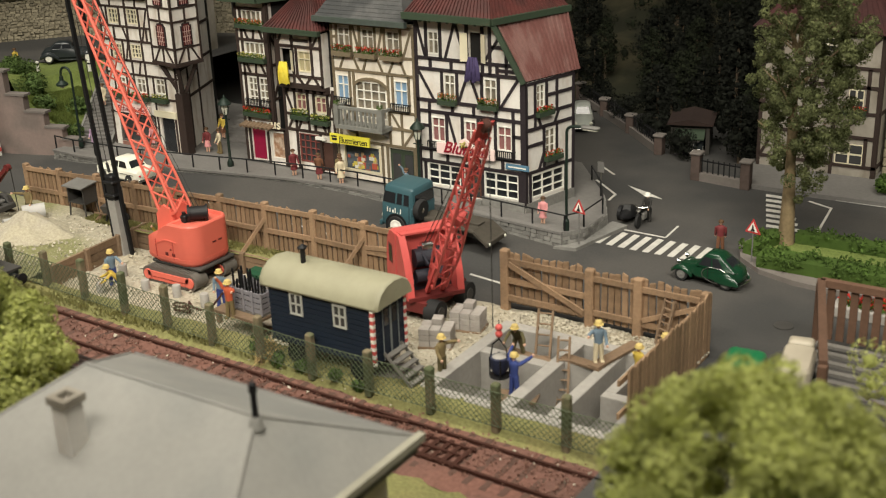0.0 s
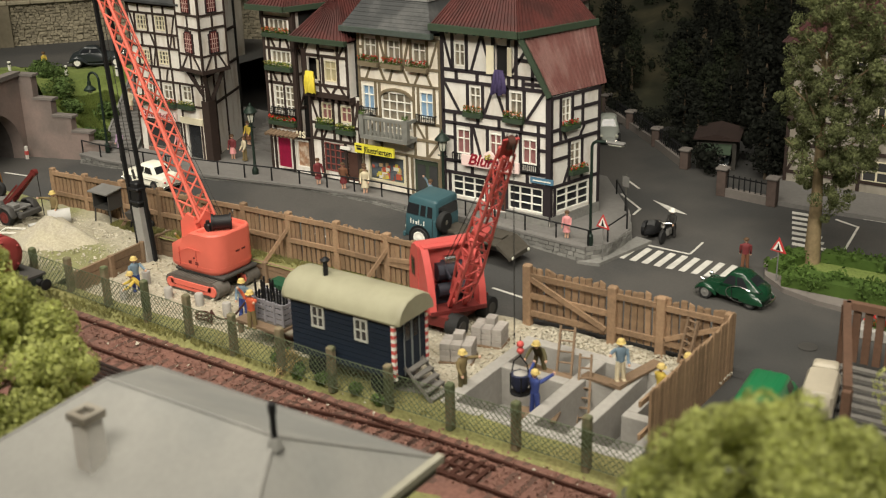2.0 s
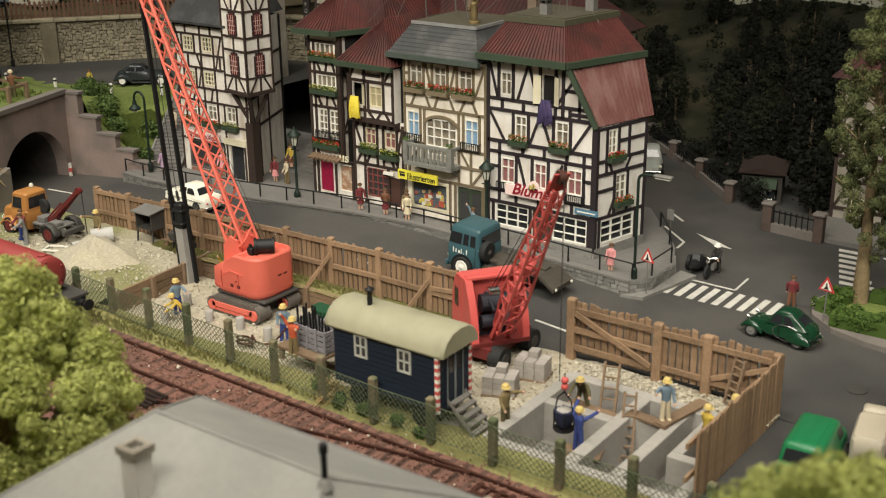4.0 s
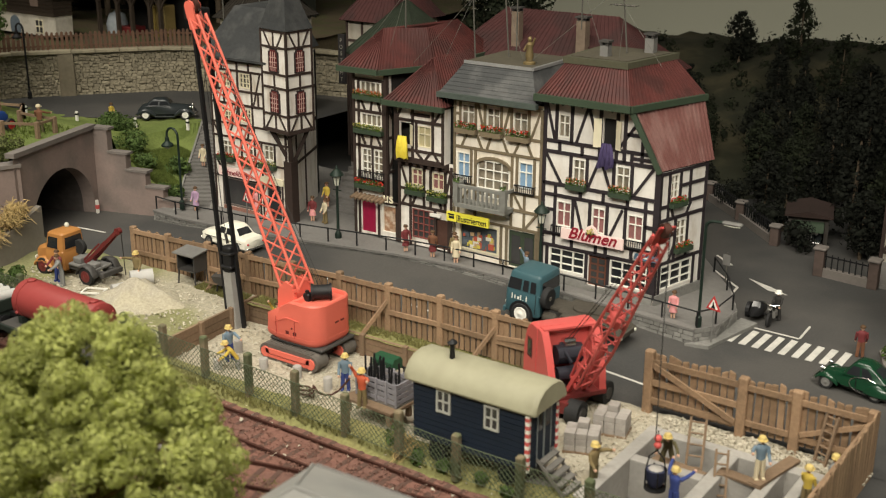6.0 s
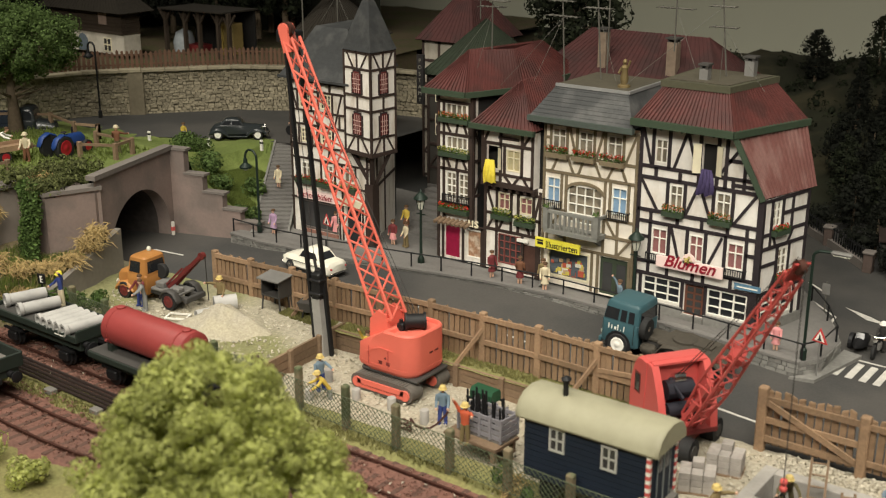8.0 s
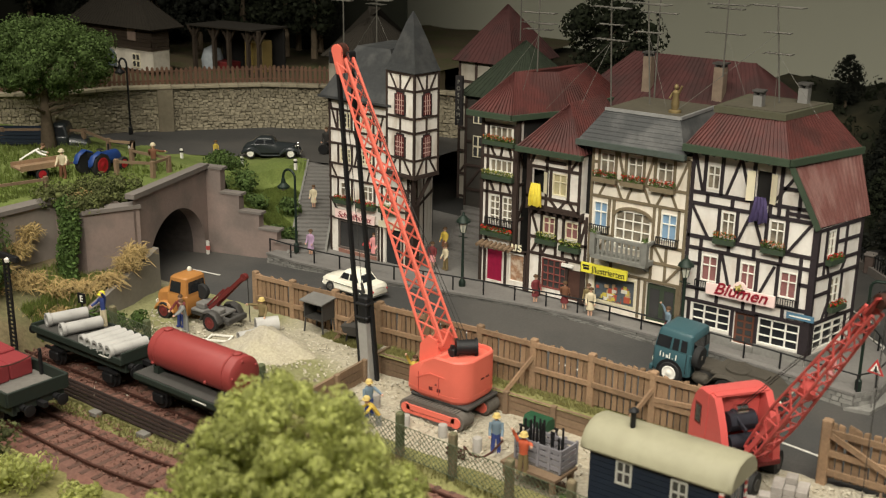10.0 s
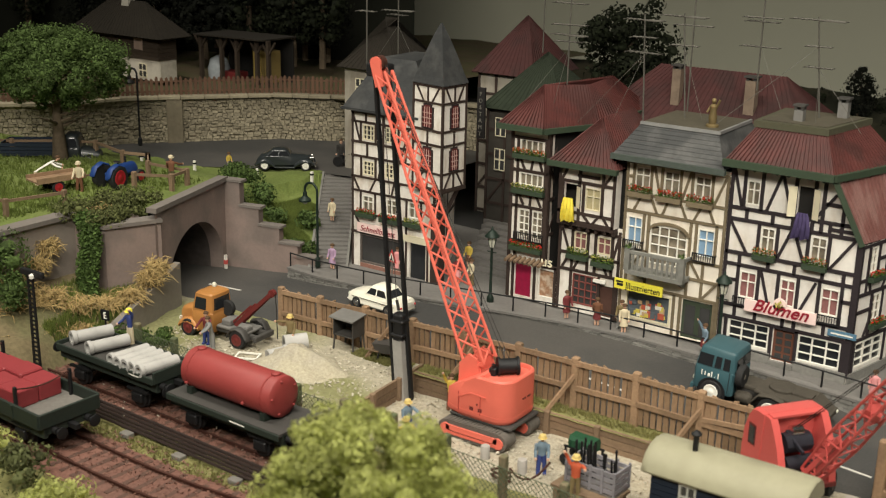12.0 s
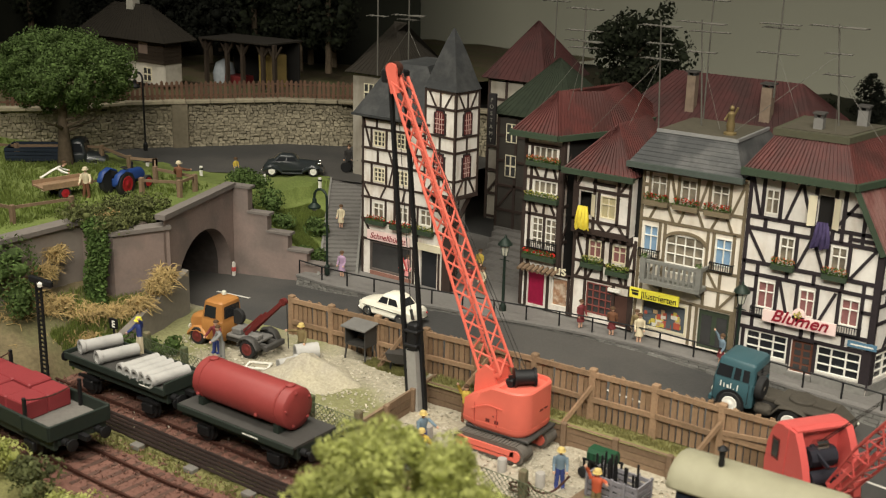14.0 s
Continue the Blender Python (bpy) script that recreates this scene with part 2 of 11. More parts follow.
ROOF_PLUM = mat("plum_roof", (0.165, 0.07, 0.062), 0.6, 0, 0.2, 500, 0.2, 0.2, 40, tint=(0.25, 0.145, 0.13), tscale=110, tamount=0.6, run=0.3)
ROOF_SLATE = mat("slate_roof", (0.05, 0.052, 0.053), 0.7, 0, 0.25, 500, 0.25, 0.3, 60, tint=(0.1, 0.1, 0.098), tscale=70, tamount=0.8)
ROOF_DUSK = mat("dark_slate_roof", (0.034, 0.036, 0.037), 0.75, 0, 0.25, 500, 0.25, 0.3, 60, tint=(0.06, 0.061, 0.06), tscale=90, tamount=0.8)
ROOF_BROWN = mat("brown_roof", (0.024, 0.02, 0.015), 1.0, 0, 0.25, 400, 0.25, 0.2, 40)
ROOF_FELT = mat("roof_felt", (0.25, 0.25, 0.235), 0.8, 0, 0.1, 500, 0.12, 0.25, 18, tint=(0.32, 0.31, 0.285), tscale=22, tamount=0.8)
GREEN_TRIM = mat("green_trim", (0.036, 0.055, 0.033), 0.7, 0, 0.15, 400, 0.1, 0.2, 60)
DECK = mat("roof_deck", (0.075, 0.066, 0.046), 0.9, 0, 0.25, 400, 0.2, 0.3, 40)
WHITE = mat("white_paint", (0.8, 0.78, 0.71), 0.5, 0, 0.06, 400, 0.05, 0.08, 60)
CREAM = mat("cream_paint", (0.74, 0.68, 0.5), 0.5, 0, 0.06, 400, 0.05, 0.08, 60)
CURTAIN = mat("net_curtain", (0.22, 0.19, 0.14), 0.85, 0, 0.3, 900, 0.2, 0.35, 150, tint=(0.075, 0.062, 0.045), tscale=140, tamount=0.7)
CURTAIN_BLUE = mat("blue_blind", (0.2, 0.32, 0.46), 0.8, 0, 0.15, 600, 0.1, 0.2, 100)
CURTAIN_YELLOW = mat("yellow_curtain", (0.42, 0.37, 0.22), 0.8, 0, 0.2, 600, 0.1, 0.2, 100)
CURTAIN_PINK = mat("rose_curtain", (0.24, 0.105, 0.1), 0.8, 0, 0.25, 600, 0.1, 0.25, 100)
GLASS = glass_mat("window_glass", (0.05, 0.05, 0.05))
GLASS_DARK = glass_mat("dark_glass", (0.02, 0.022, 0.025))
# Near black stands for unlit rooms and hollows behind openings.
DARK = mat("unlit_inside", (0.012, 0.011, 0.01), 0.9, 0, 0.2, 300, 0, 0.2, 60)
STUFF_WOOD = mat("shop_goods", (0.35, 0.2, 0.12), 0.8, 0, 0.6, 500, 0.2, 0.5, 200, tint=(0.6, 0.55, 0.45), tscale=250)
WOOD_FENCE = mat("fence_wood", (0.285, 0.185, 0.11), 0.8, 0, 0.3, 700, 0.3, 0.25, 60, rnd=0.18, tint=(0.19, 0.125, 0.078), tscale=90)
WOOD_DARK = mat("weathered_wood", (0.2, 0.135, 0.085), 0.85, 0, 0.3, 700, 0.3, 0.25, 60, rnd=0.15)
WOOD_RED = mat("brown_paling", (0.13, 0.072, 0.046), 0.85, 0, 0.25, 600, 0.2, 0.2, 60, rnd=0.15)
WOOD_GREY = mat("grey_wood", (0.16, 0.15, 0.135), 0.85, 0, 0.25, 600, 0.2, 0.2, 60, rnd=0.1)
RUST = mat("rail_rust", (0.065, 0.026, 0.018), 0.65, 0.3, 0.3, 600, 0.2, 0.2, 60)
SLEEPER = mat("sleeper", (0.1, 0.056, 0.043), 0.9, 0, 0.3, 600, 0.3, 0.25, 60)
BLACK = mat("black_metal", (0.014, 0.014, 0.015), 0.55, 0.2, 0.2, 400, 0.05, 0.2, 60)
TYRE = mat("tyre_rubber", (0.02, 0.02, 0.02), 0.8, 0, 0.2, 600, 0.2, 0.2, 100)
GREY = mat("grey_plastic", (0.17, 0.165, 0.155), 0.6, 0, 0.15, 500, 0.1, 0.2, 80)
DARK_GREY = mat("dark_grey_plastic", (0.06, 0.057, 0.053), 0.6, 0, 0.15, 500, 0.1, 0.2, 80)
ORANGE_RED = mat("crane_orange", (0.72, 0.155, 0.11), 0.42, 0, 0.04, 400, 0.04, 0.06, 40)
CRANE_RED = mat("crane_red", (0.58, 0.1, 0.09), 0.42, 0, 0.05, 400, 0.04, 0.08, 40)
CRANE_RED_DARK = mat("jib_red", (0.4, 0.05, 0.045), 0.45, 0, 0.06, 400, 0.04, 0.1, 40)
ORANGE = mat("truck_orange", (0.42, 0.19, 0.055), 0.45, 0, 0.08, 400, 0.05, 0.15, 60)
MAROON = mat("maroon", (0.13, 0.022, 0.02), 0.5, 0, 0.1, 400, 0.05, 0.15, 60)
TEAL = mat("truck_teal", (0.04, 0.095, 0.112), 0.45, 0, 0.06, 400, 0.04, 0.1, 60)
NAVY = mat("navy_boards", (0.012, 0.02, 0.035), 0.6, 0, 0.2, 500, 0.1, 0.2, 60)
ROOF_CREAM = mat("trailer_roof", (0.32, 0.305, 0.21), 0.6, 0, 0.08, 400, 0.08, 0.18, 40, tint=(0.25, 0.235, 0.16), tscale=50, tamount=0.6)
CAR_GREEN = mat("car_green", (0.008, 0.04, 0.019), 0.25, 0, 0.05, 300, 0, 0.08, 40, coat=0.3)
VAN_GREEN = mat("van_green", (0.015, 0.16, 0.06), 0.35, 0, 0.05, 300, 0, 0.08, 40, coat=0.2)
CAR_WHITE = mat("car_white", (0.85, 0.82, 0.7), 0.3, 0, 0.03, 300, 0, 0.05, 40, coat=0.2)
CAR_GREY = mat("car_grey", (0.025, 0.03, 0.032), 0.3, 0, 0.05, 300, 0, 0.08, 40, coat=0.3)
CAR_PALE = mat("car_pale", (0.4, 0.42, 0.38), 0.3, 0, 0.05, 300, 0, 0.08, 40, coat=0.2)
CHROME = mat("chrome", (0.75, 0.74, 0.72), 0.25, 1.0, 0.05, 300, 0, 0.05, 40)
TRACTOR_BLUE = mat("tractor_blue", (0.014, 0.045, 0.18), 0.5, 0, 0.1, 300, 0.04, 0.15, 60)
WHEEL_RED = mat("wheel_red", (0.36, 0.016, 0.024), 0.45, 0, 0.05, 300, 0.04, 0.1, 60)
TANK_RED = mat("tank_red", (0.27, 0.045, 0.042), 0.5, 0, 0.1, 300, 0.06, 0.15, 50)
CRATE_RED = mat("tarpaulin_red", (0.27, 0.04, 0.045), 0.55, 0, 0.1, 300, 0.08, 0.12, 60)
WAGON_GREEN = mat("wagon_green", (0.02, 0.028, 0.022), 0.65, 0, 0.15, 400, 0.06, 0.2, 60)
PIPE_GREY = mat("pipe_grey", (0.42, 0.41, 0.39), 0.8, 0, 0.12, 500, 0.12, 0.2, 80, rnd=0.06)
YELLOW = mat("yellow_paint", (0.8, 0.72, 0.07), 0.5, 0, 0.05, 300, 0.04, 0.08, 60)
CLOTH_YELLOW = mat("yellow_cloth", (0.72, 0.6, 0.07), 0.85, 0, 0.12, 600, 0.2, 0.15, 150)
CLOTH_VIOLET = mat("violet_cloth", (0.06, 0.045, 0.115), 0.85, 0, 0.2, 600, 0.2, 0.2, 150)
SIGN_PINK = mat("sign_pink", (0.85, 0.66, 0.62), 0.5, 0, 0.04, 300, 0.03, 0.06, 60)
SIGN_RED = mat("sign_red", (0.5, 0.05, 0.05), 0.5, 0, 0.05, 300, 0.03, 0.08, 60)
SIGN_SCRIPT = mat("script_red", (0.26, 0.014, 0.028), 0.5, 0, 0.05, 300, 0.03, 0.08, 60)
SIGN_BLUE = mat("sign_blue", (0.09, 0.19, 0.28), 0.5, 0, 0.05, 300, 0.03, 0.08, 60)
LINE_WHITE = mat("road_marking", (0.6, 0.58, 0.53), 0.8, 0, 0.15, 600, 0.1, 0.2, 60, tint=(0.4, 0.39, 0.36), tscale=120)
LAMP_GREEN = mat("lamp_green", (0.014, 0.026, 0.019), 0.5, 0.2, 0.1, 300, 0.03, 0.1, 60)
LAMP_GLASS = mat("lamp_glass", (0.6, 0.6, 0.5), 0.3, 0, 0.05, 300, 0, 0.05, 60)
SKIN = mat("figure_flesh", (0.62, 0.38, 0.27), 0.7, 0, 0.1, 400, 0.05, 0.1, 100)
BARK = mat("bark", (0.1, 0.075, 0.05), 0.95, 0, 0.4, 500, 0.7, 0.25, 60)
BARK_PALE = mat("pale_bark", (0.23, 0.17, 0.095), 0.95, 0, 0.4, 500, 0.6, 0.25, 60)
STRAW = island(mat("dry_grass", (0.36, 0.26, 0.11), 0.9, 0, 0.3, 500, 0.2, 0.25, 60), 0.35)
WIRE = mat("green_wire", (0.1, 0.12, 0.07), 0.6, 0.1, 0.15, 400, 0, 0.15, 60)
ANTENNA = mat("antenna_metal", (0.11, 0.105, 0.09), 0.6, 0.2, 0.15, 400, 0, 0.15, 60)
ROPE = mat("rope", (0.03, 0.028, 0.026), 0.8, 0, 0.1, 400, 0, 0.1, 60)
BRICK_CHIM = mat("chimney_brick", (0.2, 0.15, 0.11), 0.9, 0, 0.3, 400, 0.3, 0.3, 120)


def leaf_mat(name, col, amount=0.45, through_light=0.3):
    m = island(mat(name, col, 0.85, 0, 0.25, 300, 0, 0.35, 30), amount)
    nt = m.node_tree
    bs, out = nt.nodes["Principled BSDF"], nt.nodes["Material Output"]
    tr, mix = nt.nodes.new("ShaderNodeBsdfTranslucent"), nt.nodes.new("ShaderNodeMixShader")
    mix.inputs[0].default_value = through_light
    nt.links.new(bs.inputs["Base Color"].links[0].from_socket, tr.inputs[0])
    nt.links.new(bs.outputs[0], mix.inputs[1])
    nt.links.new(tr.outputs[0], mix.inputs[2])
    nt.links.new(mix.outputs[0], out.inputs[0])
    return m


LEAF_FORE = leaf_mat("light_green_foliage", (0.49, 0.52, 0.178), 0.25, 0.5)
LEAF_MID = leaf_mat("green_foliage", (0.088, 0.138, 0.038))
LEAF_BIRCH = leaf_mat("olive_foliage", (0.135, 0.15, 0.062), 0.5, 0.4)
LEAF_STRAW = leaf_mat("straw_green_foliage", (0.125, 0.14, 0.05), 0.6, 0.35)
# Near black: the unlit distance is put into these two leaf colours.
LEAF_UNLIT = leaf_mat("unlit_foliage", (0.016, 0.021, 0.009))
LEAF_FAR_UNLIT = leaf_mat("far_unlit_foliage", (0.0085, 0.0105, 0.006), 0.3)
HEDGE = leaf_mat("hedge_foliage", (0.075, 0.13, 0.025))
IVY = leaf_mat("ivy_foliage", (0.085, 0.14, 0.035))
FLOWER_RED = leaf_mat("red_blossom", (0.6, 0.03, 0.02), 0.25)
FLOWER_MIX = leaf_mat("orange_blossom", (0.65, 0.16, 0.06), 0.4)
FLOWER_YELLOW = leaf_mat("pale_blossom", (0.5, 0.45, 0.12), 0.4)

# ---- ground and setting ----
def wave(x, y, f=0.35, a=1.0):
    return a * noise.noise((x * f, y * f, 0.3))


def sheet(name, x0, y0, x1, y1, z, step, amp, material, label, kind="structure", category="ground", depth=0.0):
    """A rough rectangular stretch of ground; z is a number or a function of x and y."""
    right = x1 if callable(x1) else (lambda y: x1)
    nx, ny = max(2, int((right(y0) - x0) / step)), max(2, int((y1 - y0) / step))
    m = Build()
    zz = z if callable(z) else (lambda x, y: z)
    vs = []
    for j in range(ny + 1):
        for i in range(nx + 1):
            y = y0 + (y1 - y0) * j / ny
            x = x0 + (right(y) - x0) * i / nx
            vs.append((x, y, zz(x, y) + (wave(x, y, 1.1, amp) + wave(x + 40, y, 3.0, amp * .5) if amp else 0)))
    m.add(vs, [(j * (nx + 1) + i, j * (nx + 1) + i + 1, (j + 1) * (nx + 1) + i + 1, (j + 1) * (nx + 1) + i) for j in range(ny) for i in range(nx)])
    if depth:
        m.box(x0 + .02, y0 + .02, (z if not callable(z) else 0) - depth, x1 - .02, y1 - .02, (z if not callable(z) else 0) - .06)
    return solo(name, m, material, label=label, category=category, kind=kind, smooth=60, fix=False)


def slab(name, pts, z0, z1, material, label, category="ground", kind="structure"):
    m = Build().prism([(x, y, z0) for x, y in pts], (0, 0, z1 - z0))
    return solo(name, m, material, label=label, category=category, kind=kind)


def ribbon(name, centre, half, z, material, label, n=160, amp=0.05, x0=-110, x1=20):
    m = Build()
    vs, k = [], 9
    for i in range(n + 1):
        x = x0 + (x1 - x0) * i / n
        for j in range(k):
            d = half * (2 * j / (k - 1) - 1)
            edge = abs(2 * j / (k - 1) - 1)
            y = centre(x) + d + (wave(x, j, 1.5, 0.15) if edge == 1 else 0)
            vs.append((x, y, z - (0.12 if edge == 1 else 0) + wave(x, y, 2.5, amp)))
    m.add(vs, [(i * k + j, (i + 1) * k + j, (i + 1) * k + j + 1, i * k + j + 1) for i in range(n) for j in range(k - 1)])
    return solo(name, m, material, label=label, category="track bed", kind="structure", smooth=60, fix=False)


def track_a(x):
    return 30.28 - 0.026 * (x + 19.2)


def track_b(x):
    """The siding: parallel at the far end, then closing on the main track to a turnout."""
    if x < -50:
        return 25.75 - 0.047 * (x + 52.6)
    if x > -20:
        return track_a(x)
    s = (x + 50) / 30
    s = s * s * (3 - 2 * s)
    return (25.63 - 0.03 * (x + 50)) * (1 - s) + track_a(x) * s


solo("ground", Build().box(-190, -20, -13.9, 90, 120, -1.6), EARTH, label="dark earth base under the whole model landscape", category="ground", kind="structure")
sheet("foreground_grass", -112, 4, 24, 29.2, lambda x, y: -0.28 + (0.0 if y > 20 else 0.1), 0.8, 0.12, GRASS, "rough olive grass beside the railway tracks")
ribbon("track_bed_main", track_a, 2.0, -0.16, BALLAST, "reddish brown ballast under the main track")
ribbon("track_bed_siding", track_b, 1.9, -0.17, BALLAST, "reddish brown ballast under the siding", x1=-21)
sheet("grass_strip", -112, 31.2, 24, 33.5, lambda x, y: min(0.26, -0.4 + 0.6 * (y - (track_a(x) + 1.1))), 0.4, 0.08, GRASS, "strip of short olive grass along the wire fence")
# yard: upper gravel ground, the sunken part with the crawler crane, the part with the cellar walls
sheet("yard_upper", -64, 33.3, -46.2, 41.35, lambda x, y: 0.32 + 0.02 * (y - 36), 0.35, 0.09, YARD_GROUND, "sandy gravel ground of the upper building yard")
sheet("yard_sunken", -46.2, 33.2, -30.5, 40.2, -0.5, 0.35, 0.1, GRAVEL, "light gravel floor of the sunken building yard")
sheet("fence_verge", -46.2, 40.1, -26.5, 41.6, 0.5, 0.35, 0.06, GRASS, "grass verge behind the planked bank")
sheet("yard_gate", -30.6, 33.2, -23.1, 41.6, lambda x, y: 0.12 - 0.35 * max(0.0, (34.6 - y) / 1.4), 0.35, 0.07, GRAVEL, "light gravel ground between trailer and cellar walls")
sheet("yard_rear_gravel", -23.2, 39.9, -14.8, 41.6, 0.16, 0.3, 0.1, GRAVEL, "light gravel behind the cellar walls")
sheet("yard_right_gravel", -15.4, 33.0, -14.95, 40.0, 0.16, 0.3, 0.06, GRAVEL, "light gravel beside the board fence")
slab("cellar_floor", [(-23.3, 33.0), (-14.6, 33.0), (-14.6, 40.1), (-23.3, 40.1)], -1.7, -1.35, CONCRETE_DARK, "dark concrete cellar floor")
# street: it climbs gently to the left and dips again to the tunnel
def ramp(x, pts):
    for (xa, za), (xb, zb) in zip(pts, pts[1:]):
        if x <= xb:
            return za + (zb - za) * max(0.0, (x - xa) / (xb - xa))
    return pts[-1][1]


def street_z(x, y):
    k = min(1.0, max(0.0, (y - 41.4) / 2.4))
    k = k * k * (3 - 2 * k) * min(1.0, max(0.0, (54.5 - y) / 3))
    top = ramp(x, ((-70, .3), (-62, .5), (-55, .9), (-45, 1.0), (-40, .88), (-33, .5), (-25, .06), (-22, 0)))
    low = ramp(x, ((-31, .28), (-28, 0)))
    return low + (top - low) * k if y < 54.5 else max(0, (-60 - x) * .03)


def footway_z(x):
    return ramp(x, ((-39, 1.22), (-33, 1.12), (-24.6, .86)))


sheet("road", -84, 41.4, 60, 100, street_z, 1.0, 0.0, ASPHALT, "dark grey asphalt street", category="road")
sheet("road_front", -14.72, 24, 60, 41.45, 0.0, 1.6, 0.0, ASPHALT, "dark grey asphalt beside the building yard", category="road")
# raised pavement before the houses, with its low stone wall
KERB_LINE = [(-60.5, 47.2), (-58.0, 47.0), (-53.0, 47.4), (-47.0, 48.5), (-43.0, 49.25), (-39.0, 49.6), (-32.0, 49.55), (-25.3, 49.3)]
PAVE = KERB_LINE + [(-24.6, 50.4), (-24.6, 53.0), (-26.0, 55.6), (-29.5, 60.0), (-66.0, 62.0), (-60.5, 49.5)]
solo("pavement", Build().loft([[(x, y, -.2) for x, y in PAVE], [(x, y, footway_z(x) - .02) for x, y in PAVE]]), PAVING, label="grey paved raised footway in front of the houses", category="pavement", kind="structure")
slab("kerb_corner", [(-25.6, 48.9), (-24.5, 49.2), (-23.6, 53.4), (-24.55, 53.6), (-24.7, 50.2)], 0.0, 0.22, KERB, "low pale kerb round the pavement corner", category="kerb")


def stone_course_wall(name, line, z0, z1, rows, lens, material, label, thick=0.25):
    """A low wall of small squared stones along a line, each a piece of its own; z0 and z1 are functions of x and y."""
    rng = random.Random(5)
    m = Build()
    for (xa, ya), (xb, yb) in zip(line, line[1:]):
        d = Vector((xb - xa, yb - ya))
        ln = d.length
        u = d / ln
        n = Vector((u.y, -u.x))
        n = n if n.y < 0 or (abs(n.y) < .5 and n.x > 0) else -n
        for r in range(rows):
            s = 0.0
            while s < ln - 0.02:
                e = min(ln, s + rng.uniform(*lens))
                o = rng.uniform(0.02, 0.09)
                p = [Vector((xa, ya)) + u * (s + .02), Vector((xa, ya)) + u * (e - .02)]
                lo, hi = z0(p[0].x, p[0].y), z1(p[0].x)
                za, zb = lo + (hi - lo) * r / rows, lo + (hi - lo) * (r + 1) / rows
                q = [p[1] + n * o, p[0] + n * o]
                b = [p[0] - n * thick, p[1] - n * thick]
                ring = [b[0], b[1], q[0], q[1]]
                m.loft([[(v.x, v.y, za + .015) for v in ring], [(v.x, v.y, zb - .015) for v in ring]])
                s = e
    g = thing(name, 0, 0, 0, 0, label, "wall", kind="structure")
    near, rest = Build(), Build()
    near.v, near.f, near.m, near.runs = m.v, m.f, m.m, m.runs[:290]
    pieces("stone", near, material, g)
    for v0, f0, nv, nf in m.runs[290:]:
        rest.add(m.v[v0:v0 + nv], [tuple(i - v0 for i in f) for f in m.f[f0:f0 + nf]])
    if rest.v:
        tagged(part("stonework", rest, material, g), kind="stuff")
    return g


stone_course_wall("kerb_wall", list(reversed(KERB_LINE)), lambda x, y: street_z(x, y) - .05, lambda x: footway_z(x) - .12, 3, (0.25, 0.65), KERB_STONE, "low wall of small grey stones below the footway")
COPE = [(x, y - .1) for x, y in KERB_LINE] + [(x, y + .35) for x, y in reversed(KERB_LINE)]
solo("kerb_coping", Build().loft([[(x, y, footway_z(x) - .11) for x, y in COPE], [(x, y, footway_z(x) + .02) for x, y in COPE]]), PAVING, label="grey coping of the low street wall", category="kerb", kind="structure")
stone_course_wall("kerb_wall_side", [(-25.3, 49.3), (-24.62, 50.4), (-24.62, 53.0), (-26.0, 55.6)], lambda x, y: 0.0, lambda x: footway_z(x) - .04, 4, (0.25, 0.65), KERB_STONE, "low wall of small grey stones round the corner")

# road markings, a hair above the asphalt
def marking(name, pts, label):
    z = [street_z(x, y) for x, y in pts]
    return solo(name, Build().loft([[(x, y, h + .012) for (x, y), h in zip(pts, z)], [(x, y, h + .03) for (x, y), h in zip(pts, z)]]), LINE_WHITE, label=label, category="marking", kind="structure")


for i in range(9):
    x = -24.25 + 0.655 * i
    marking("zebra_stripe", [(x, 50.75), (x + .34, 50.75), (x + .36, 52.7), (x + .02, 52.75)], "worn white stripe of the zebra crossing")
marking("stop_line", [(-24.6, 53.1), (-21.35, 53.02), (-21.35, 53.14), (-24.6, 53.24)], "thin white line along the zebra crossing")
marking("stop_line", [(-21.4, 53.1), (-21.28, 53.1), (-21.36, 54.95), (-21.48, 54.95)], "thin white line along the zebra crossing")
marking("lane_arrow", [(-26.5, 59.95), (-25.0, 58.75), (-23.85, 58.6), (-25.0, 59.3)], "long white triangle painted on the asphalt")
for k, (xa, ya, xb, yb) in enumerate(((-29.5, 62.7, -28.1, 61.5), (-28.6, 60.1, -26.5, 58.2), (-26.5, 58.2, -26.4, 57.1), (-34.2, 64.2, -32.9, 63.1), (-27.4, 43.9, -24.9, 43.75), (-46, 44.4, -43.4, 44.3), (-38.5, 44.2, -36, 44.1), (-63.5, 43.6, -61, 43.7), (-18.6, 62.6, -12.6, 62.7))):
    d = Vector((xb - xa, yb - ya)).normalized() * 0.07
    marking("lane_line", [(xa - d.y, ya + d.x), (xb - d.y, yb + d.x), (xb + d.y, yb - d.x), (xa + d.y, ya - d.x)], "thin white lane line on the asphalt")
for i in range(7):
    y = 56.9 + 0.78 * i
    marking("zebra_stripe", [(-17.4 - .26 * i, y), (-15.7 - .33 * i, y), (-15.75 - .33 * i, y + .38), (-17.5 - .26 * i, y + .38)], "white stripe of the far zebra crossing")
marking("stop_line", [(-14.9, 57.2), (-14.78, 57.2), (-15.2, 61.3), (-15.32, 61.3)], "thin white line beside the far zebra crossing")
marking("stop_line", [(-16.6, 61.9), (-15.2, 61.25), (-15.25, 61.12), (-16.65, 61.75)], "thin white line beside the far zebra crossing")
solo("manhole_cover", Build().lathe([(0.42, 0), (0.42, .03), (0.36, .035)], 16), DARK_GREY, -12.9, 45.6, 0.01, label="round dark manhole cover in the street", category="manhole")
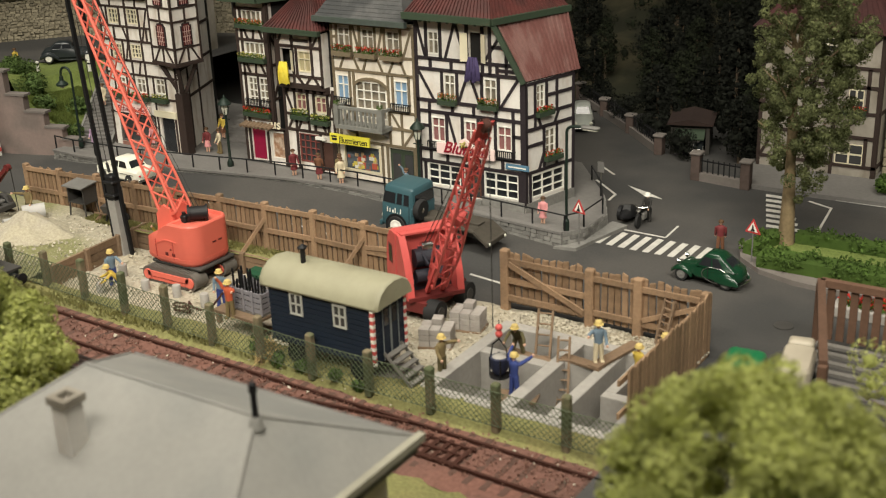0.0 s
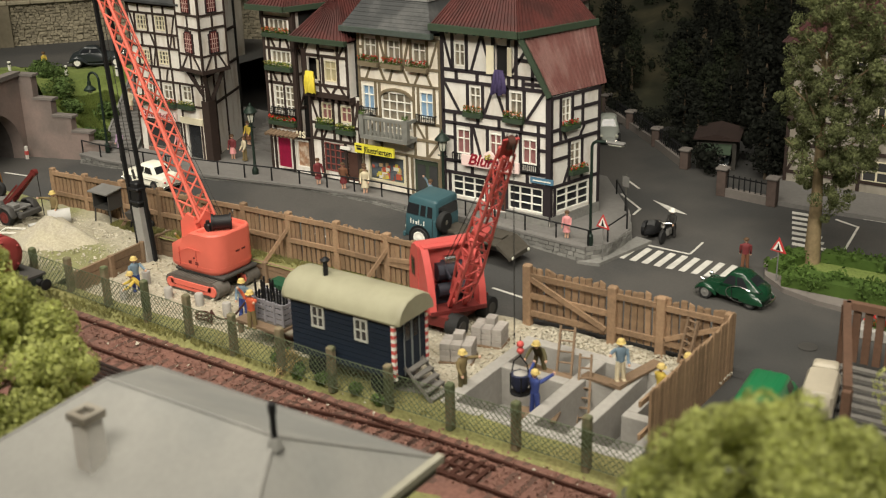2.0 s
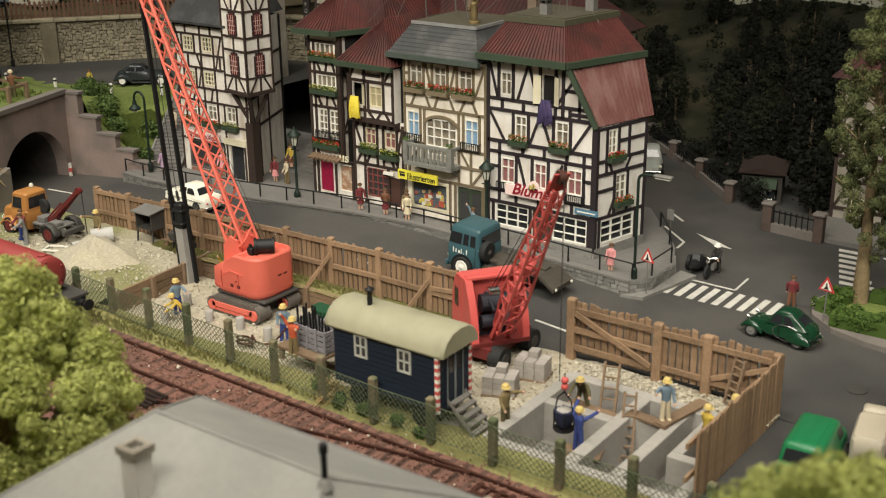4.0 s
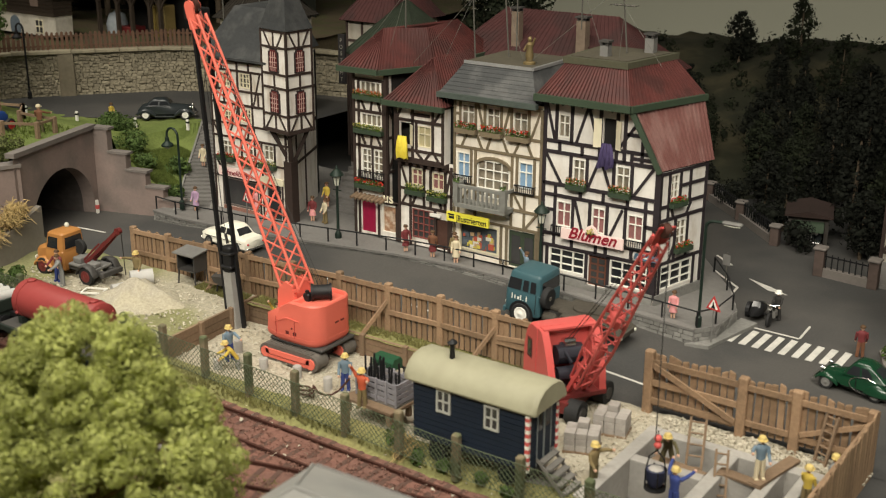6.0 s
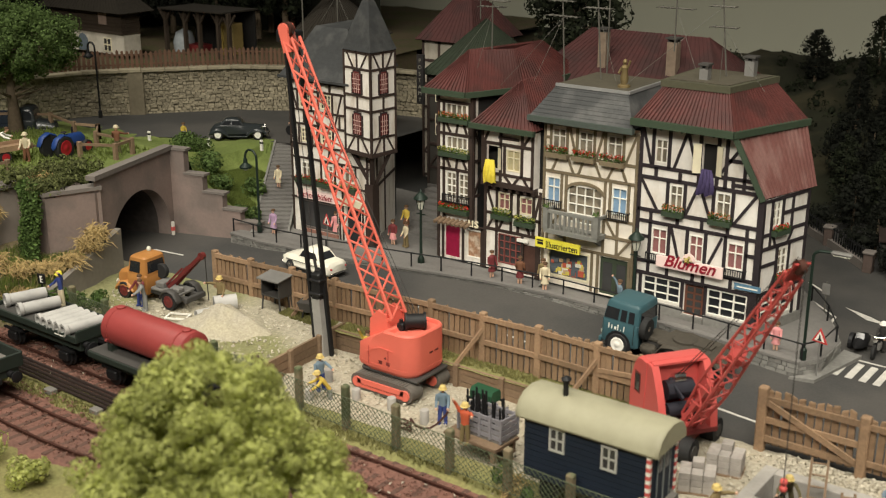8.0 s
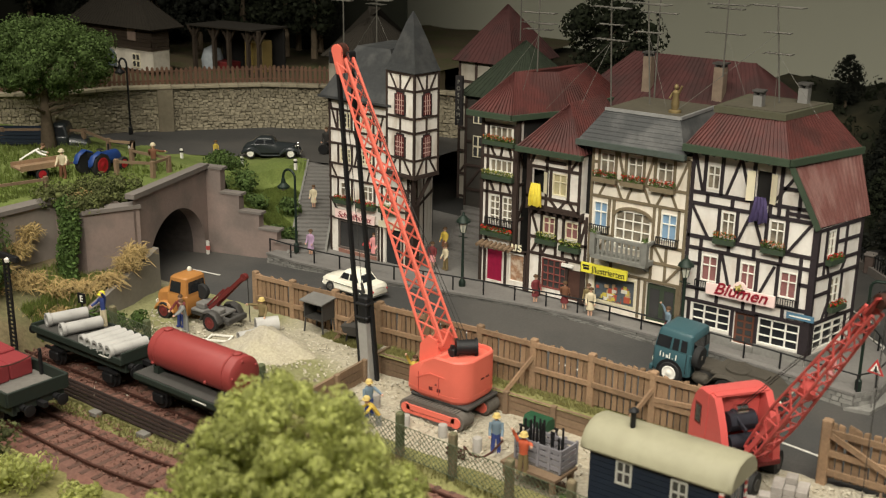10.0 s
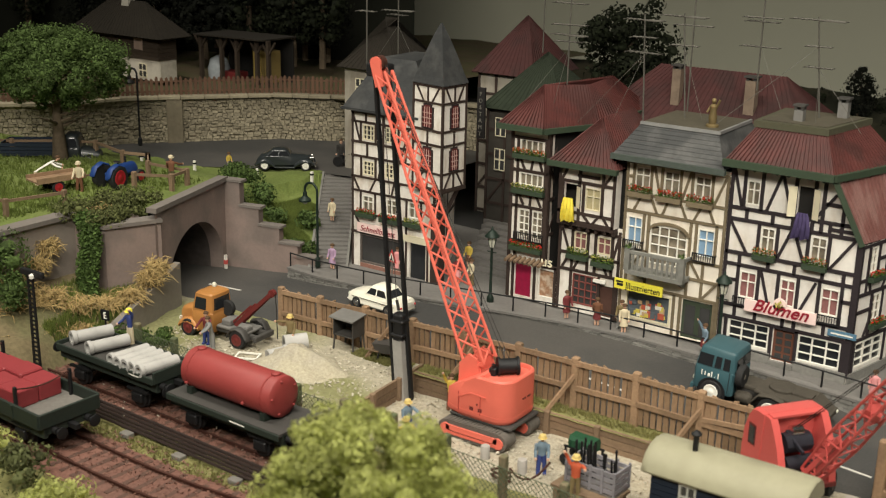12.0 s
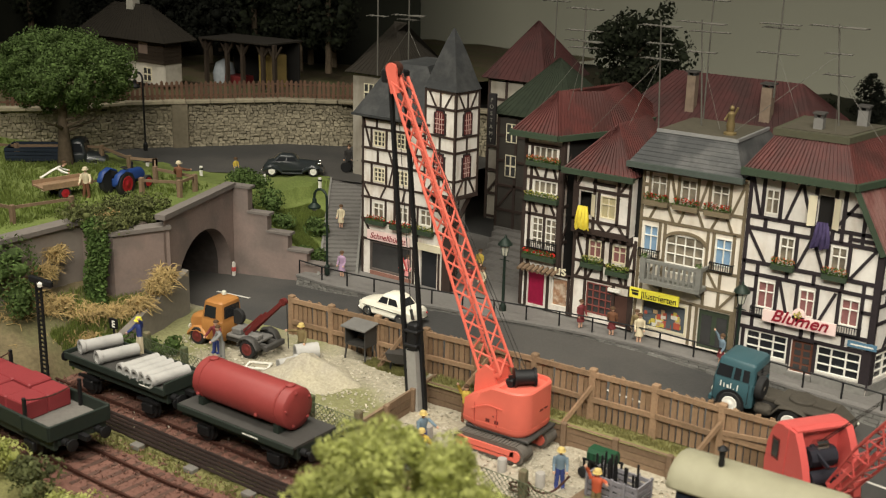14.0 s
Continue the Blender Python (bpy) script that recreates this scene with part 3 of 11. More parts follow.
# traffic island with hedge bed and kerb
ISLAND = [(-17.6, 53.4), (-17.35, 54.4), (-16.6, 55.4), (-14.5, 56.0), (8, 56.6), (8, 49.9), (-12.0, 49.8), (-14.0, 50.05), (-15.7, 50.65), (-17.0, 51.8)]
slab("traffic_island", ISLAND, 0.0, 0.24, COPING, "pale kerb and footway of the planted island", category="kerb")
# far footway on the other side of the junction
slab("far_footway", [(-20.6, 62.6), (-17.8, 62.5), (-12.0, 62.7), (10, 63), (10, 70), (-24, 72), (-21.5, 66)], 0.0, 0.25, PAVING, "grey footway in front of the far house", category="pavement")
# the bank above the street: upper road, meadow, grass slope
def hill(x, y):
    """Height of the upper land behind the tunnel front."""
    if y > 48.3 and x > -66.5:
        zs = 1.2 + 2.95 * min(1, max(0, (y - 48.6) / 10))
        d = (-59.8 - (y - 48.3) * .735) - x
        z = zs + (max(zs, 4.5 - .35 * min(1, max(0, (y - 49) / 4))) - zs) * min(1, max(0, d / 6.2))
    else:
        z = 5.75 - 1.6 * min(1, max(0, (y - 47.0) / 5.5))
    return z


sheet("meadow", -112, 30.0, lambda y: -66.5 if y < 39.7 else (-62.5 - (y - 37.2) * 0.309 if y < 46.9 else -65.0), 53.6, hill, 0.55, 0.14, LAWN, "fresh green meadow above the tunnel")
sheet("bank", -69.0, 48.35, lambda y: -59.8 - (y - 48.3) * .735, 58.0, hill, 0.4, 0.12, LAWN, "green grass bank between footway and upper road")
sheet("road_verge", -77.0, 53.3, -67.5, 58.2, lambda x, y: 4.09, 0.4, 0.03, LAWN, "strip of grass beside the upper road")
sheet("upper_road", -120, 52.9, lambda y: -72.1 + (y - 55.2) / .62 if y < 57.9 else -60.5, 90, lambda x, y: 4.15, 2.0, 0.0, ASPHALT, "dark asphalt of the upper road", category="road")

# ---- houses ----
class Facade:
    """An upright wall plane: s runs along it, d stands proud of it. The thing's base is taken off."""
    def __init__(self, base, o, u):
        self.b, self.o, self.u = Vector(base), Vector(o), Vector(u).normalized()
        self.n = Vector((self.u.y, -self.u.x))

    def p(self, s, z, d=0.0):
        q = self.o + self.u * s + self.n * d
        return Vector((q.x - self.b.x, q.y - self.b.y, z - self.b.z))

    def brick(self, m, s0, z0, s1, z1, d0, d1):
        pts = [self.p(s0, z0, d0), self.p(s1, z0, d0), self.p(s1, z1, d0), self.p(s0, z1, d0)]
        return m.prism(pts, self.p(0, 0, d1) - self.p(0, 0, d0))


def panel(parent, F, s0, s1, z0, z1, holes, material, deep=0.16, corner=()):
    """A wall sheet with real openings: the face, and the reveal of each opening."""
    m = Build()
    xs = sorted({s0, s1, *[h[0] for h in holes], *[h[1] for h in holes]})
    zs = sorted({z0, z1, *[h[2] for h in holes], *[h[3] for h in holes]})
    for a, b in zip(xs, xs[1:]):
        for c, d in zip(zs, zs[1:]):
            x, z = (a + b) / 2, (c + d) / 2
            if not any(h[0] < x < h[1] and h[2] < z < h[3] for h in holes):
                m.quad(F.p(a, c), F.p(b, c), F.p(b, d), F.p(a, d))
    for h in holes:
        k = [(h[0], h[2]), (h[1], h[2]), (h[1], h[3]), (h[0], h[3])]
        for (a, c), (b, d) in zip(k, k[1:] + k[:1]):
            m.quad(F.p(a, c), F.p(b, d), F.p(b, d, -deep), F.p(a, c, -deep))
    if corner:
        m.add([F.p(*q) for q in corner], [tuple(range(len(corner)))])
    return part("wall", m, material, parent)


def timbers(parent, F, material, rails=(), posts=(), braces=(), w=0.17, proud=0.05):
    """Every beam of the frame is a piece of its own."""
    lines = [(s0, z, s1, z, w) for z, s0, s1 in rails] + [(s, z0, s, z1, w) for s, z0, z1 in posts] + [(a, b, c, d, w * 0.85) for a, b, c, d in braces]
    for k, (a, b, c, d, ww) in enumerate(lines):
        m = Build()
        n = F.p(0, 0, 1) - F.p(0, 0, 0)
        h = proud * 2 + 0.012 * (k % 4)
        m.bar(F.p(a, b, 0.0), F.p(c, d, 0.0), ww, h, n)
        part("beam", m, material, parent)


def window(parent, F, s0, s1, z0, z1, cols=2, rows=3, frame=None, pane=None, name="window", bar=0.062, label=""):
    f = frame or WHITE
    b = bar
    ring = lambda i, d: [F.p(s0 + i, z0 + i, d), F.p(s1 - i, z0 + i, d), F.p(s1 - i, z1 - i, d), F.p(s0 + i, z1 - i, d)]
    w = part(name, Build().loft([ring(0, -.1), ring(0, .02), ring(b, .02), ring(b, -.1)], closed=True), f, parent, label)
    for i in range(1, cols):
        x = s0 + (s1 - s0) * i / cols
        part("glazing_bar", F.brick(Build(), x - b * .45, z0 + b, x + b * .45, z1 - b, -0.1, 0.0), f, w)
    for j in range(1, rows):
        z = z0 + (z1 - z0) * (j / rows if rows != 2 else 0.62)
        part("glazing_bar", F.brick(Build(), s0 + b, z - b * .35, s1 - b, z + b * .35, -0.1, -0.01), f, w)
    g = Build()
    g.quad(F.p(s0, z0, -0.085), F.p(s1, z0, -0.085), F.p(s1, z1, -0.085), F.p(s0, z1, -0.085))
    part("pane", g, pane or GLASS, w)
    return w


def leaves(m, c, r, n, size, rng, flat=1.0, hollow=0.55, lie=None):
    """Small leaf faces scattered through an ellipsoid, thicker towards its skin."""
    r = (r, r, r) if isinstance(r, (int, float)) else r
    for _ in range(n):
        d = Vector((rng.gauss(0, 1), rng.gauss(0, 1), rng.gauss(0, 1) * flat)).normalized()
        k = hollow + (1 - hollow) * rng.random() ** 0.6
        p = Vector((c[0] + d.x * r[0] * k, c[1] + d.y * r[1] * k, c[2] + d.z * r[2] * k))
        a = Vector((rng.gauss(0, 1), rng.gauss(0, 1), rng.gauss(0, 1))).normalized()
        if lie is not None:
            o = (d + Vector((rng.gauss(0, lie), rng.gauss(0, lie), rng.gauss(0, lie)))).normalized()
            a = (a - o * a.dot(o)).normalized()
            b = a.cross(o).normalized()
        else:
            b = a.cross(Vector((rng.gauss(0, 1), rng.gauss(0, 1), rng.gauss(0, 1)))).normalized()
        s = size * rng.uniform(0.6, 1.3)
        a, b = a * s, b * s * 0.7
        m.add([p - a, p - b * .8, p + a, p + b * .8], [(0, 1, 2, 3)])
    return m


def flower_box(parent, F, s0, s1, z, blossom, seed=0, box=None, lush=1.0):
    rng = random.Random(seed)
    m = Build()
    F.brick(m, s0, z - 0.24, s1, z, 0.04, 0.36)
    f = part("flower_box", m, box or GREEN_TRIM, parent)
    g, h = Build(), Build()
    n = max(3, int((s1 - s0) / 0.22))
    for i in range(n):
        s = s0 + (s1 - s0) * (i + .5) / n
        c = F.p(s, z + 0.1 * lush, 0.22)
        leaves(g, c, (0.17, 0.17, 0.2 * lush), int(36 * lush), 0.06, rng)
        leaves(h, F.p(s + rng.uniform(-.05, .05), z + 0.2 * lush, 0.24), (0.15, 0.16, 0.13), 16, 0.05, rng)
    part("greenery", g, HEDGE, f)
    part("blossoms", h, blossom, f)


def ribbed(m, a, b, c, d, ribs, w=0.07, h=0.07, thick=0.08):
    """One ribbed roof sheet from the eave a-b up to the ridge d-c."""
    a, b, c, d = (Vector(v) for v in (a, b, c, d))
    n = (b - a).cross(d - a).normalized()
    lo, hi = [], []
    half = w / 2 / max((b - a).length, 0.1)
    for i in range(ribs + 1):
        t = min(max(i / ribs, half * 1.5), 1 - half * 1.5)
        for s, up in ((-1.5, 0), (-1, h), (1, h), (1.5, 0)):
            lo.append(a.lerp(b, t + s * half) + n * up)
            hi.append(d.lerp(c, t + s * half) + n * up * 0.8)
    return m.loft([lo + [b - n * thick, a - n * thick], hi + [c - n * thick, d - n * thick]])


def iron_rail(parent, F, s0, s1, z0, z1, d=0.2):
    m = Build()
    for z in (z0, z1):
        m.bar(F.p(s0, z, d), F.p(s1, z, d), 0.05, 0.05)
    n = int((s1 - s0) / 0.11)
    for i in range(n + 1):
        s = s0 + (s1 - s0) * i / n
        m.bar(F.p(s, z0, d), F.p(s, z1, d), 0.035, 0.035)
    for s in (s0, s1):
        m.bar(F.p(s, z1, 0), F.p(s, z1, d), 0.04, 0.04)
    part("railing", m, BLACK, parent, "small black iron railing")


def house(name, x, y, z, label):
    return thing(name, x, y, z, 0, label, "house", "half-timbered houses")


def body(parent, base, pts, z0, z1, material=None):
    """The dark core of a house behind its wall sheets, with plain rear walls."""
    m = Build().prism([(x - base[0], y - base[1], z0 - base[2]) for x, y in pts], (0, 0, z1 - z0))
    return part("core", m, material or DARK, parent)


def chimney(parent, base, x, y, z0, z1, w=0.6, material=None, cap=None):
    m = Build().box(x - w / 2 - base[0], y - w / 2 - base[1], z0 - base[2], x + w / 2 - base[0], y + w / 2 - base[1], z1 - 0.25 - base[2])
    c = part("chimney", m, material or CONCRETE, parent)
    k = Build()
    for i in (-1, 1):
        for j in (-1, 1):
            k.box(x + i * w * .35 - .07 - base[0], y + j * w * .35 - .07 - base[1], z1 - .27 - base[2], x + i * w * .35 + .07 - base[0], y + j * w * .35 + .07 - base[1], z1 - .08 - base[2])
    k.box(x - w * .65 - base[0], y - w * .65 - base[1], z1 - .09 - base[2], x + w * .65 - base[0], y + w * .65 - base[1], z1 - base[2])
    part("chimney_cap", k, cap or DARK_GREY, c)


def flower_shop():
    B = (-34.85, 50.95, 1.2)
    h = house("flower_shop_house", *B, "white half-timbered corner house with red ribbed roof, flower shop below")
    F = Facade(B, (0, 50.95), (1, 0))
    ang = Vector((-27.35 + 28.28, 54.6 - 50.95))
    S = Facade(B, (-28.28, 50.95), ang)
    L = ang.length
    body(h, B, [(-34.8, 51.15), (-28.45, 51.15), (-27.6, 54.5), (-34.8, 57)], 1.2, 7.8)
    body(h, B, [(-34.8, 51.15), (-30.1, 51.15), (-30.1, 56.5), (-34.8, 57)], 7.8, 10.9)
    tops = [(-34.02, -33.34, 8.85, 10.05), (-31.5, -30.8, 8.62, 10.15)]
    mids = [(-33.1, -32.4, 6.6, 7.85), (-30.65, -29.9, 6.6, 7.85)]
    low = [(-33.95, -33.1, 4.12, 5.48), (-31.9, -31.15, 4.12, 5.48), (-29.9, -29.05, 4.12, 5.45)]
    shop = [(-34.3, -32.2, 1.66, 2.92), (-30.76, -28.67, 1.52, 2.9)]
    door = (-31.98, -30.92, 1.25, 2.88)
    panel(h, F, -34.85, -28.28, .8, 7.9, mids + low + shop + [door], PLASTER)
    panel(h, F, -34.85, -30.0, 7.9, 10.95, tops, PLASTER, corner=[(-30.0, 7.9), (-28.35, 7.9), (-30.0, 10.9)])
    part("plinth", F.brick(Build(), -34.85, .9, -32.05, 1.56, 0.0, 0.12), KERB, h)
    part("door_step", F.brick(Build(), -32.04, .8, -30.86, 1.25, 0.0, 0.2), KERB, h)
    part("plinth", F.brick(Build(), -30.85, .8, -28.3, 1.46, 0.0, 0.12), KERB, h)
    T = TIMBER_VIOLET
    timbers(h, F, T, [(10.72, -34.8, -30.1), (8.62, -34.8, -28.8), (8.05, -34.8, -28.5), (6.36, -34.8, -28.3), (5.76, -34.8, -28.3), (3.66, -34.8, -28.3), (3.0, -34.8, -28.3)],
            [(-34.76, 1.2, 10.7), (-34.12, 8.62, 10.7), (-33.24, 8.62, 10.7), (-30.26, 8.05, 10.5), (-31.62, 8.05, 10.7), (-30.7, 8.05, 10.5), (-33.9, 8.05, 8.62), (-32.6, 8.05, 8.62)], w=0.18)
    timbers(h, F, T, [(4.95, -34.8, -34.1), (4.95, -28.95, -28.3), (8.33, -29.9, -28.6), (9.5, -30.2, -29.2)],
            [(-33.22, 6.36, 8.05), (-32.28, 6.36, 8.05), (-30.78, 6.36, 8.05), (-29.78, 6.36, 8.05), (-29.85, 8.05, 8.62), (-29.3, 8.05, 9.5), (-34.05, 5.76, 6.36), (-32.6, 5.76, 6.36), (-31.3, 5.76, 6.36), (-29.95, 5.76, 6.36), (-28.95, 5.76, 6.36)], w=0.17)
    timbers(h, F, T, [], [(-34.06, 3.0, 5.76), (-33.0, 3.0, 5.76), (-32.02, 3.66, 5.76), (-31.04, 3.0, 5.76), (-30.02, 3.66, 5.76), (-28.94, 3.66, 5.76), (-31.6, 3.0, 3.66), (-29.6, 3.0, 3.66), (-34.44, 1.5, 3.0), (-32.1, 1.3, 3.0), (-30.84, 1.3, 3.0), (-28.58, 1.4, 3.0)],
            [(-34.72, 10.6, -34.2, 8.7), (-32.95, 8.7, -32.35, 10.55), (-32.3, 10.55, -31.72, 8.7), (-30.6, 8.7, -29.7, 10.0), (-34.72, 8.0, -33.75, 6.42), (-32.2, 6.42, -31.62, 7.95), (-31.5, 7.95, -30.9, 6.42), (-29.66, 6.42, -28.6, 8.0), (-32.92, 5.7, -32.35, 3.75), (-30.98, 3.75, -30.2, 5.6)], w=0.17)
    for a in tops[:1] + mids:
        window(h, F, *a, 2, 2, pane=CURTAIN)
    for a in low:
        window(h, F, *a, 2, 2, pane=CURTAIN_PINK)
    for a in shop:
        window(h, F, *a, 3, 3, pane=GLASS_DARK, name="shop_window", bar=0.08)
    # the open attic window: two shutters and a purple cloth hung out
    for s, k in ((-31.55, -1), (-30.75, 1)):
        m = Build().prism([F.p(s, 8.66, 0.02), F.p(s + k * .34, 8.66, 0.2), F.p(s + k * .34, 10.12, 0.2), F.p(s, 10.12, 0.02)], F.p(0, 0, .07) - F.p(0, 0, 0))
        part("shutter", m, CREAM, h, "cream casement standing open")
    d = Build()
    F.brick(d, *[door[0], door[2], door[1], door[3]], -0.16, -0.08)
    dr = part("door", d, mat("door_brown", (0.13, 0.05, 0.03), 0.6), h, "brown panelled shop door")
    k = Build()
    for i in range(2):
        for j in range(4):
            F.brick(k, door[0] + .14 + .44 * i, door[2] + .12 + .37 * j, door[0] + .46 + .44 * i, door[2] + .38 + .37 * j, -0.085, -0.06)
    part("door_panes", k, GLASS, dr)
    # side wall
    sw = [(0.85, 1.5, 6.3, 7.55), (1.5, 2.3, 3.75, 5.1), (0.45, 3.0, 1.55, 2.85)]
    panel(h, S, 0, L, .8, 7.8, sw, PLASTER)
    part("plinth", S.brick(Build(), 0, .7, L, 1.4, 0.0, 0.1), KERB, h)
    timbers(h, S, T, [(7.7, 0, L), (6.0, 0, L), (4.45, 0, 1.4), (5.3, 0, L), (3.0, 0, L), (6.9, 1.7, L)], [(0.08, 1.2, 7.8), (L - .08, 1.2, 7.7), (0.75, 5.3, 7.7), (1.62, 6.0, 7.7), (2.4, 6.0, 7.7), (1.4, 3.0, 5.3), (2.4, 3.0, 5.3), (0.35, 1.4, 3.0), (3.1, 1.4, 3.0)],
            [(0.9, 6.0, 1.2, 5.3), (2.2, 5.3, 2.6, 6.0), (1.0, 3.0, 1.4, 3.9)], w=0.17)
    timbers(h, F, T, [], [(-28.36, 1.2, 7.85)], w=0.3, proud=0.07)
    window(h, S, *sw[0], 2, 3, pane=CURTAIN)
    window(h, S, *sw[1], 2, 3, pane=CURTAIN)
    window(h, S, *sw[2], 3, 3, pane=GLASS_DARK, name="shop_window", bar=0.08)
    flower_box(h, S, 0.75, 1.9, 6.15, FLOWER_RED, 31)
    flower_box(h, S, 1.35, 2.6, 3.65, FLOWER_RED, 32)
    flower_box(h, F, -33.35, -32.25, 6.5, FLOWER_MIX, 1, lush=1.3)
    flower_box(h, F, -30.9, -29.75, 6.5, FLOWER_MIX, 2, lush=1.3)
    iron_rail(h, F, -34.15, -33.0, 3.75, 4.15)
    iron_rail(h, F, -30.05, -28.85, 3.75, 4.15)
    # roof
    q = lambda x, y, z: (x - B[0], y - B[1], z - B[2])
    r = ribbed(Build(), q(-35.05, 50.35, 11.0), q(-29.75, 50.25, 11.0), q(-30.65, 51.65, 12.6), q(-34.05, 51.6, 12.6), 24)
    ribbed(r, q(-29.75, 50.25, 11.0), q(-28.05, 55.3, 11.0), q(-30.0, 55.7, 12.6), q(-30.65, 51.65, 12.6), 20)
    r.loft([[q(-35.05, 50.35, 11.0), q(-34.05, 51.6, 12.6), q(-34.05, 55.7, 12.6), q(-35.05, 57, 11.0)], [q(-35.0, 50.4, 10.95), q(-34.0, 51.6, 12.5), q(-34.0, 55.7, 12.5), q(-35.0, 57, 10.95)]])
    pieces("roof_slope", r, ROOF_RED, h)
    s = ribbed(Build(), q(-28.3, 50.95, 7.86), q(-27.15, 54.85, 7.86), q(-28.05, 55.2, 10.85), q(-29.8, 50.4, 10.85), 17)
    part("lower_roof", s, ROOF_PLUM, h, "plum ribbed lower roof slope")
    g = Build()
    g.bar(q(-35.1, 50.3, 10.9), q(-29.7, 50.2, 10.9), 0.3, 0.34)
    g.bar(q(-29.72, 50.2, 10.9), q(-28.0, 55.35, 10.9), 0.3, 0.32)
    g.bar(q(-29.75, 50.4, 10.8), q(-28.3, 50.9, 7.8), 0.3, 0.26)
    for i in range(9):
        g.prism([q(-34.9 + .55 * i, 50.42, 10.76), q(-34.4 + .55 * i, 50.42, 10.76), q(-34.65 + .55 * i, 50.42, 10.58)], (0, 0.06, 0))
    pieces("eaves_board", g, GREEN_TRIM, h)
    d = Build()
    d.prism([q(-34.2, 51.45, 12.55), q(-30.6, 51.5, 12.55), q(-29.85, 55.9, 12.55), q(-34.2, 55.9, 12.55)], (0, 0, 0.32))
    part("roof_rim", d, mat("olive_rim", (0.07, 0.068, 0.042), 0.85, 0, 0.2, 400, 0.2, 0.25, 60), h)
    part("roof_deck", Build().prism([q(-33.9, 51.75, 12.88), q(-30.8, 51.8, 12.88), q(-30.1, 55.6, 12.88), q(-33.9, 55.6, 12.88)], (0, 0, 0.03)), DECK, h)
    chimney(h, B, -32.4, 52.6, 12.8, 13.7, 0.44, GREY)
    chimney(h, B, -31.0, 54.9, 12.8, 13.9, 0.48, GREY)
    # shop sign
    b = Build()
    F.brick(b, -33.45, 3.62, -29.9, 4.2, 0.28, 0.4)
    b.tube(F.p(-31.72, 4.25, 0.28), F.p(-31.72, 4.25, 0.4), 0.33, 14)
    sg = part("shop_sign", b, SIGN_PINK, h, "pale pink board with red script lettering")
    lettering("lettering", "Blumen", sg, F.p(-31.66, 4.0, 0.42), .85, SIGN_SCRIPT, shear=0.35, thick=0.03, width=2.75, bold=0.01)
    part("flower_emblem", leaves(Build(), F.p(-31.72, 4.3, 0.45), (0.2, 0.05, 0.2), 40, 0.07, random.Random(3)), FLOWER_YELLOW, sg)
    m = Build()
    F.brick(m, -29.35, 3.22, -28.0, 3.52, 0.1, 0.16)
    st = part("street_sign", m, SIGN_BLUE, h, "small blue street name plate")
    k = Build()
    F.brick(k, -29.2, 3.33, -28.15, 3.4, 0.162, 0.17)
    part("writing_bar", k, WHITE, st)
    return h


def cloth(name, x, y, z, w, hgt, material, label, seed):
    """A cloth hung over a window sill, in folds."""
    rng = random.Random(seed)
    m = Build()
    n, k = 14, 12
    vs = []
    for j in range(k + 1):
        t = j / k
        for i in range(n + 1):
            s = i / n - .5
            wd = w * (0.6 + 0.75 * t - 0.35 * t * t)
            fold = 0.09 * math.sin(i * 1.7 + t * 2 + seed) * (0.3 + t) + rng.uniform(-.015, .015)
            vs.append((s * wd + .05 * math.sin(t * 3), -0.12 - 0.1 * math.sin(t * 2.6) + fold, -hgt * t * (1 + .05 * math.sin(i * .9))))
    m.add(vs, [(j * (n + 1) + i, j * (n + 1) + i + 1, (j + 1) * (n + 1) + i + 1, (j + 1) * (n + 1) + i) for j in range(k) for i in range(n)])
    back = [(a, b + .05, c) for a, b, c in vs]
    m.add(back, [(j * (n + 1) + i, (j + 1) * (n + 1) + i, (j + 1) * (n + 1) + i + 1, j * (n + 1) + i + 1) for j in range(k) for i in range(n)])
    return solo(name, m, material, x, y, z, label=label, category="cloth", smooth=60)


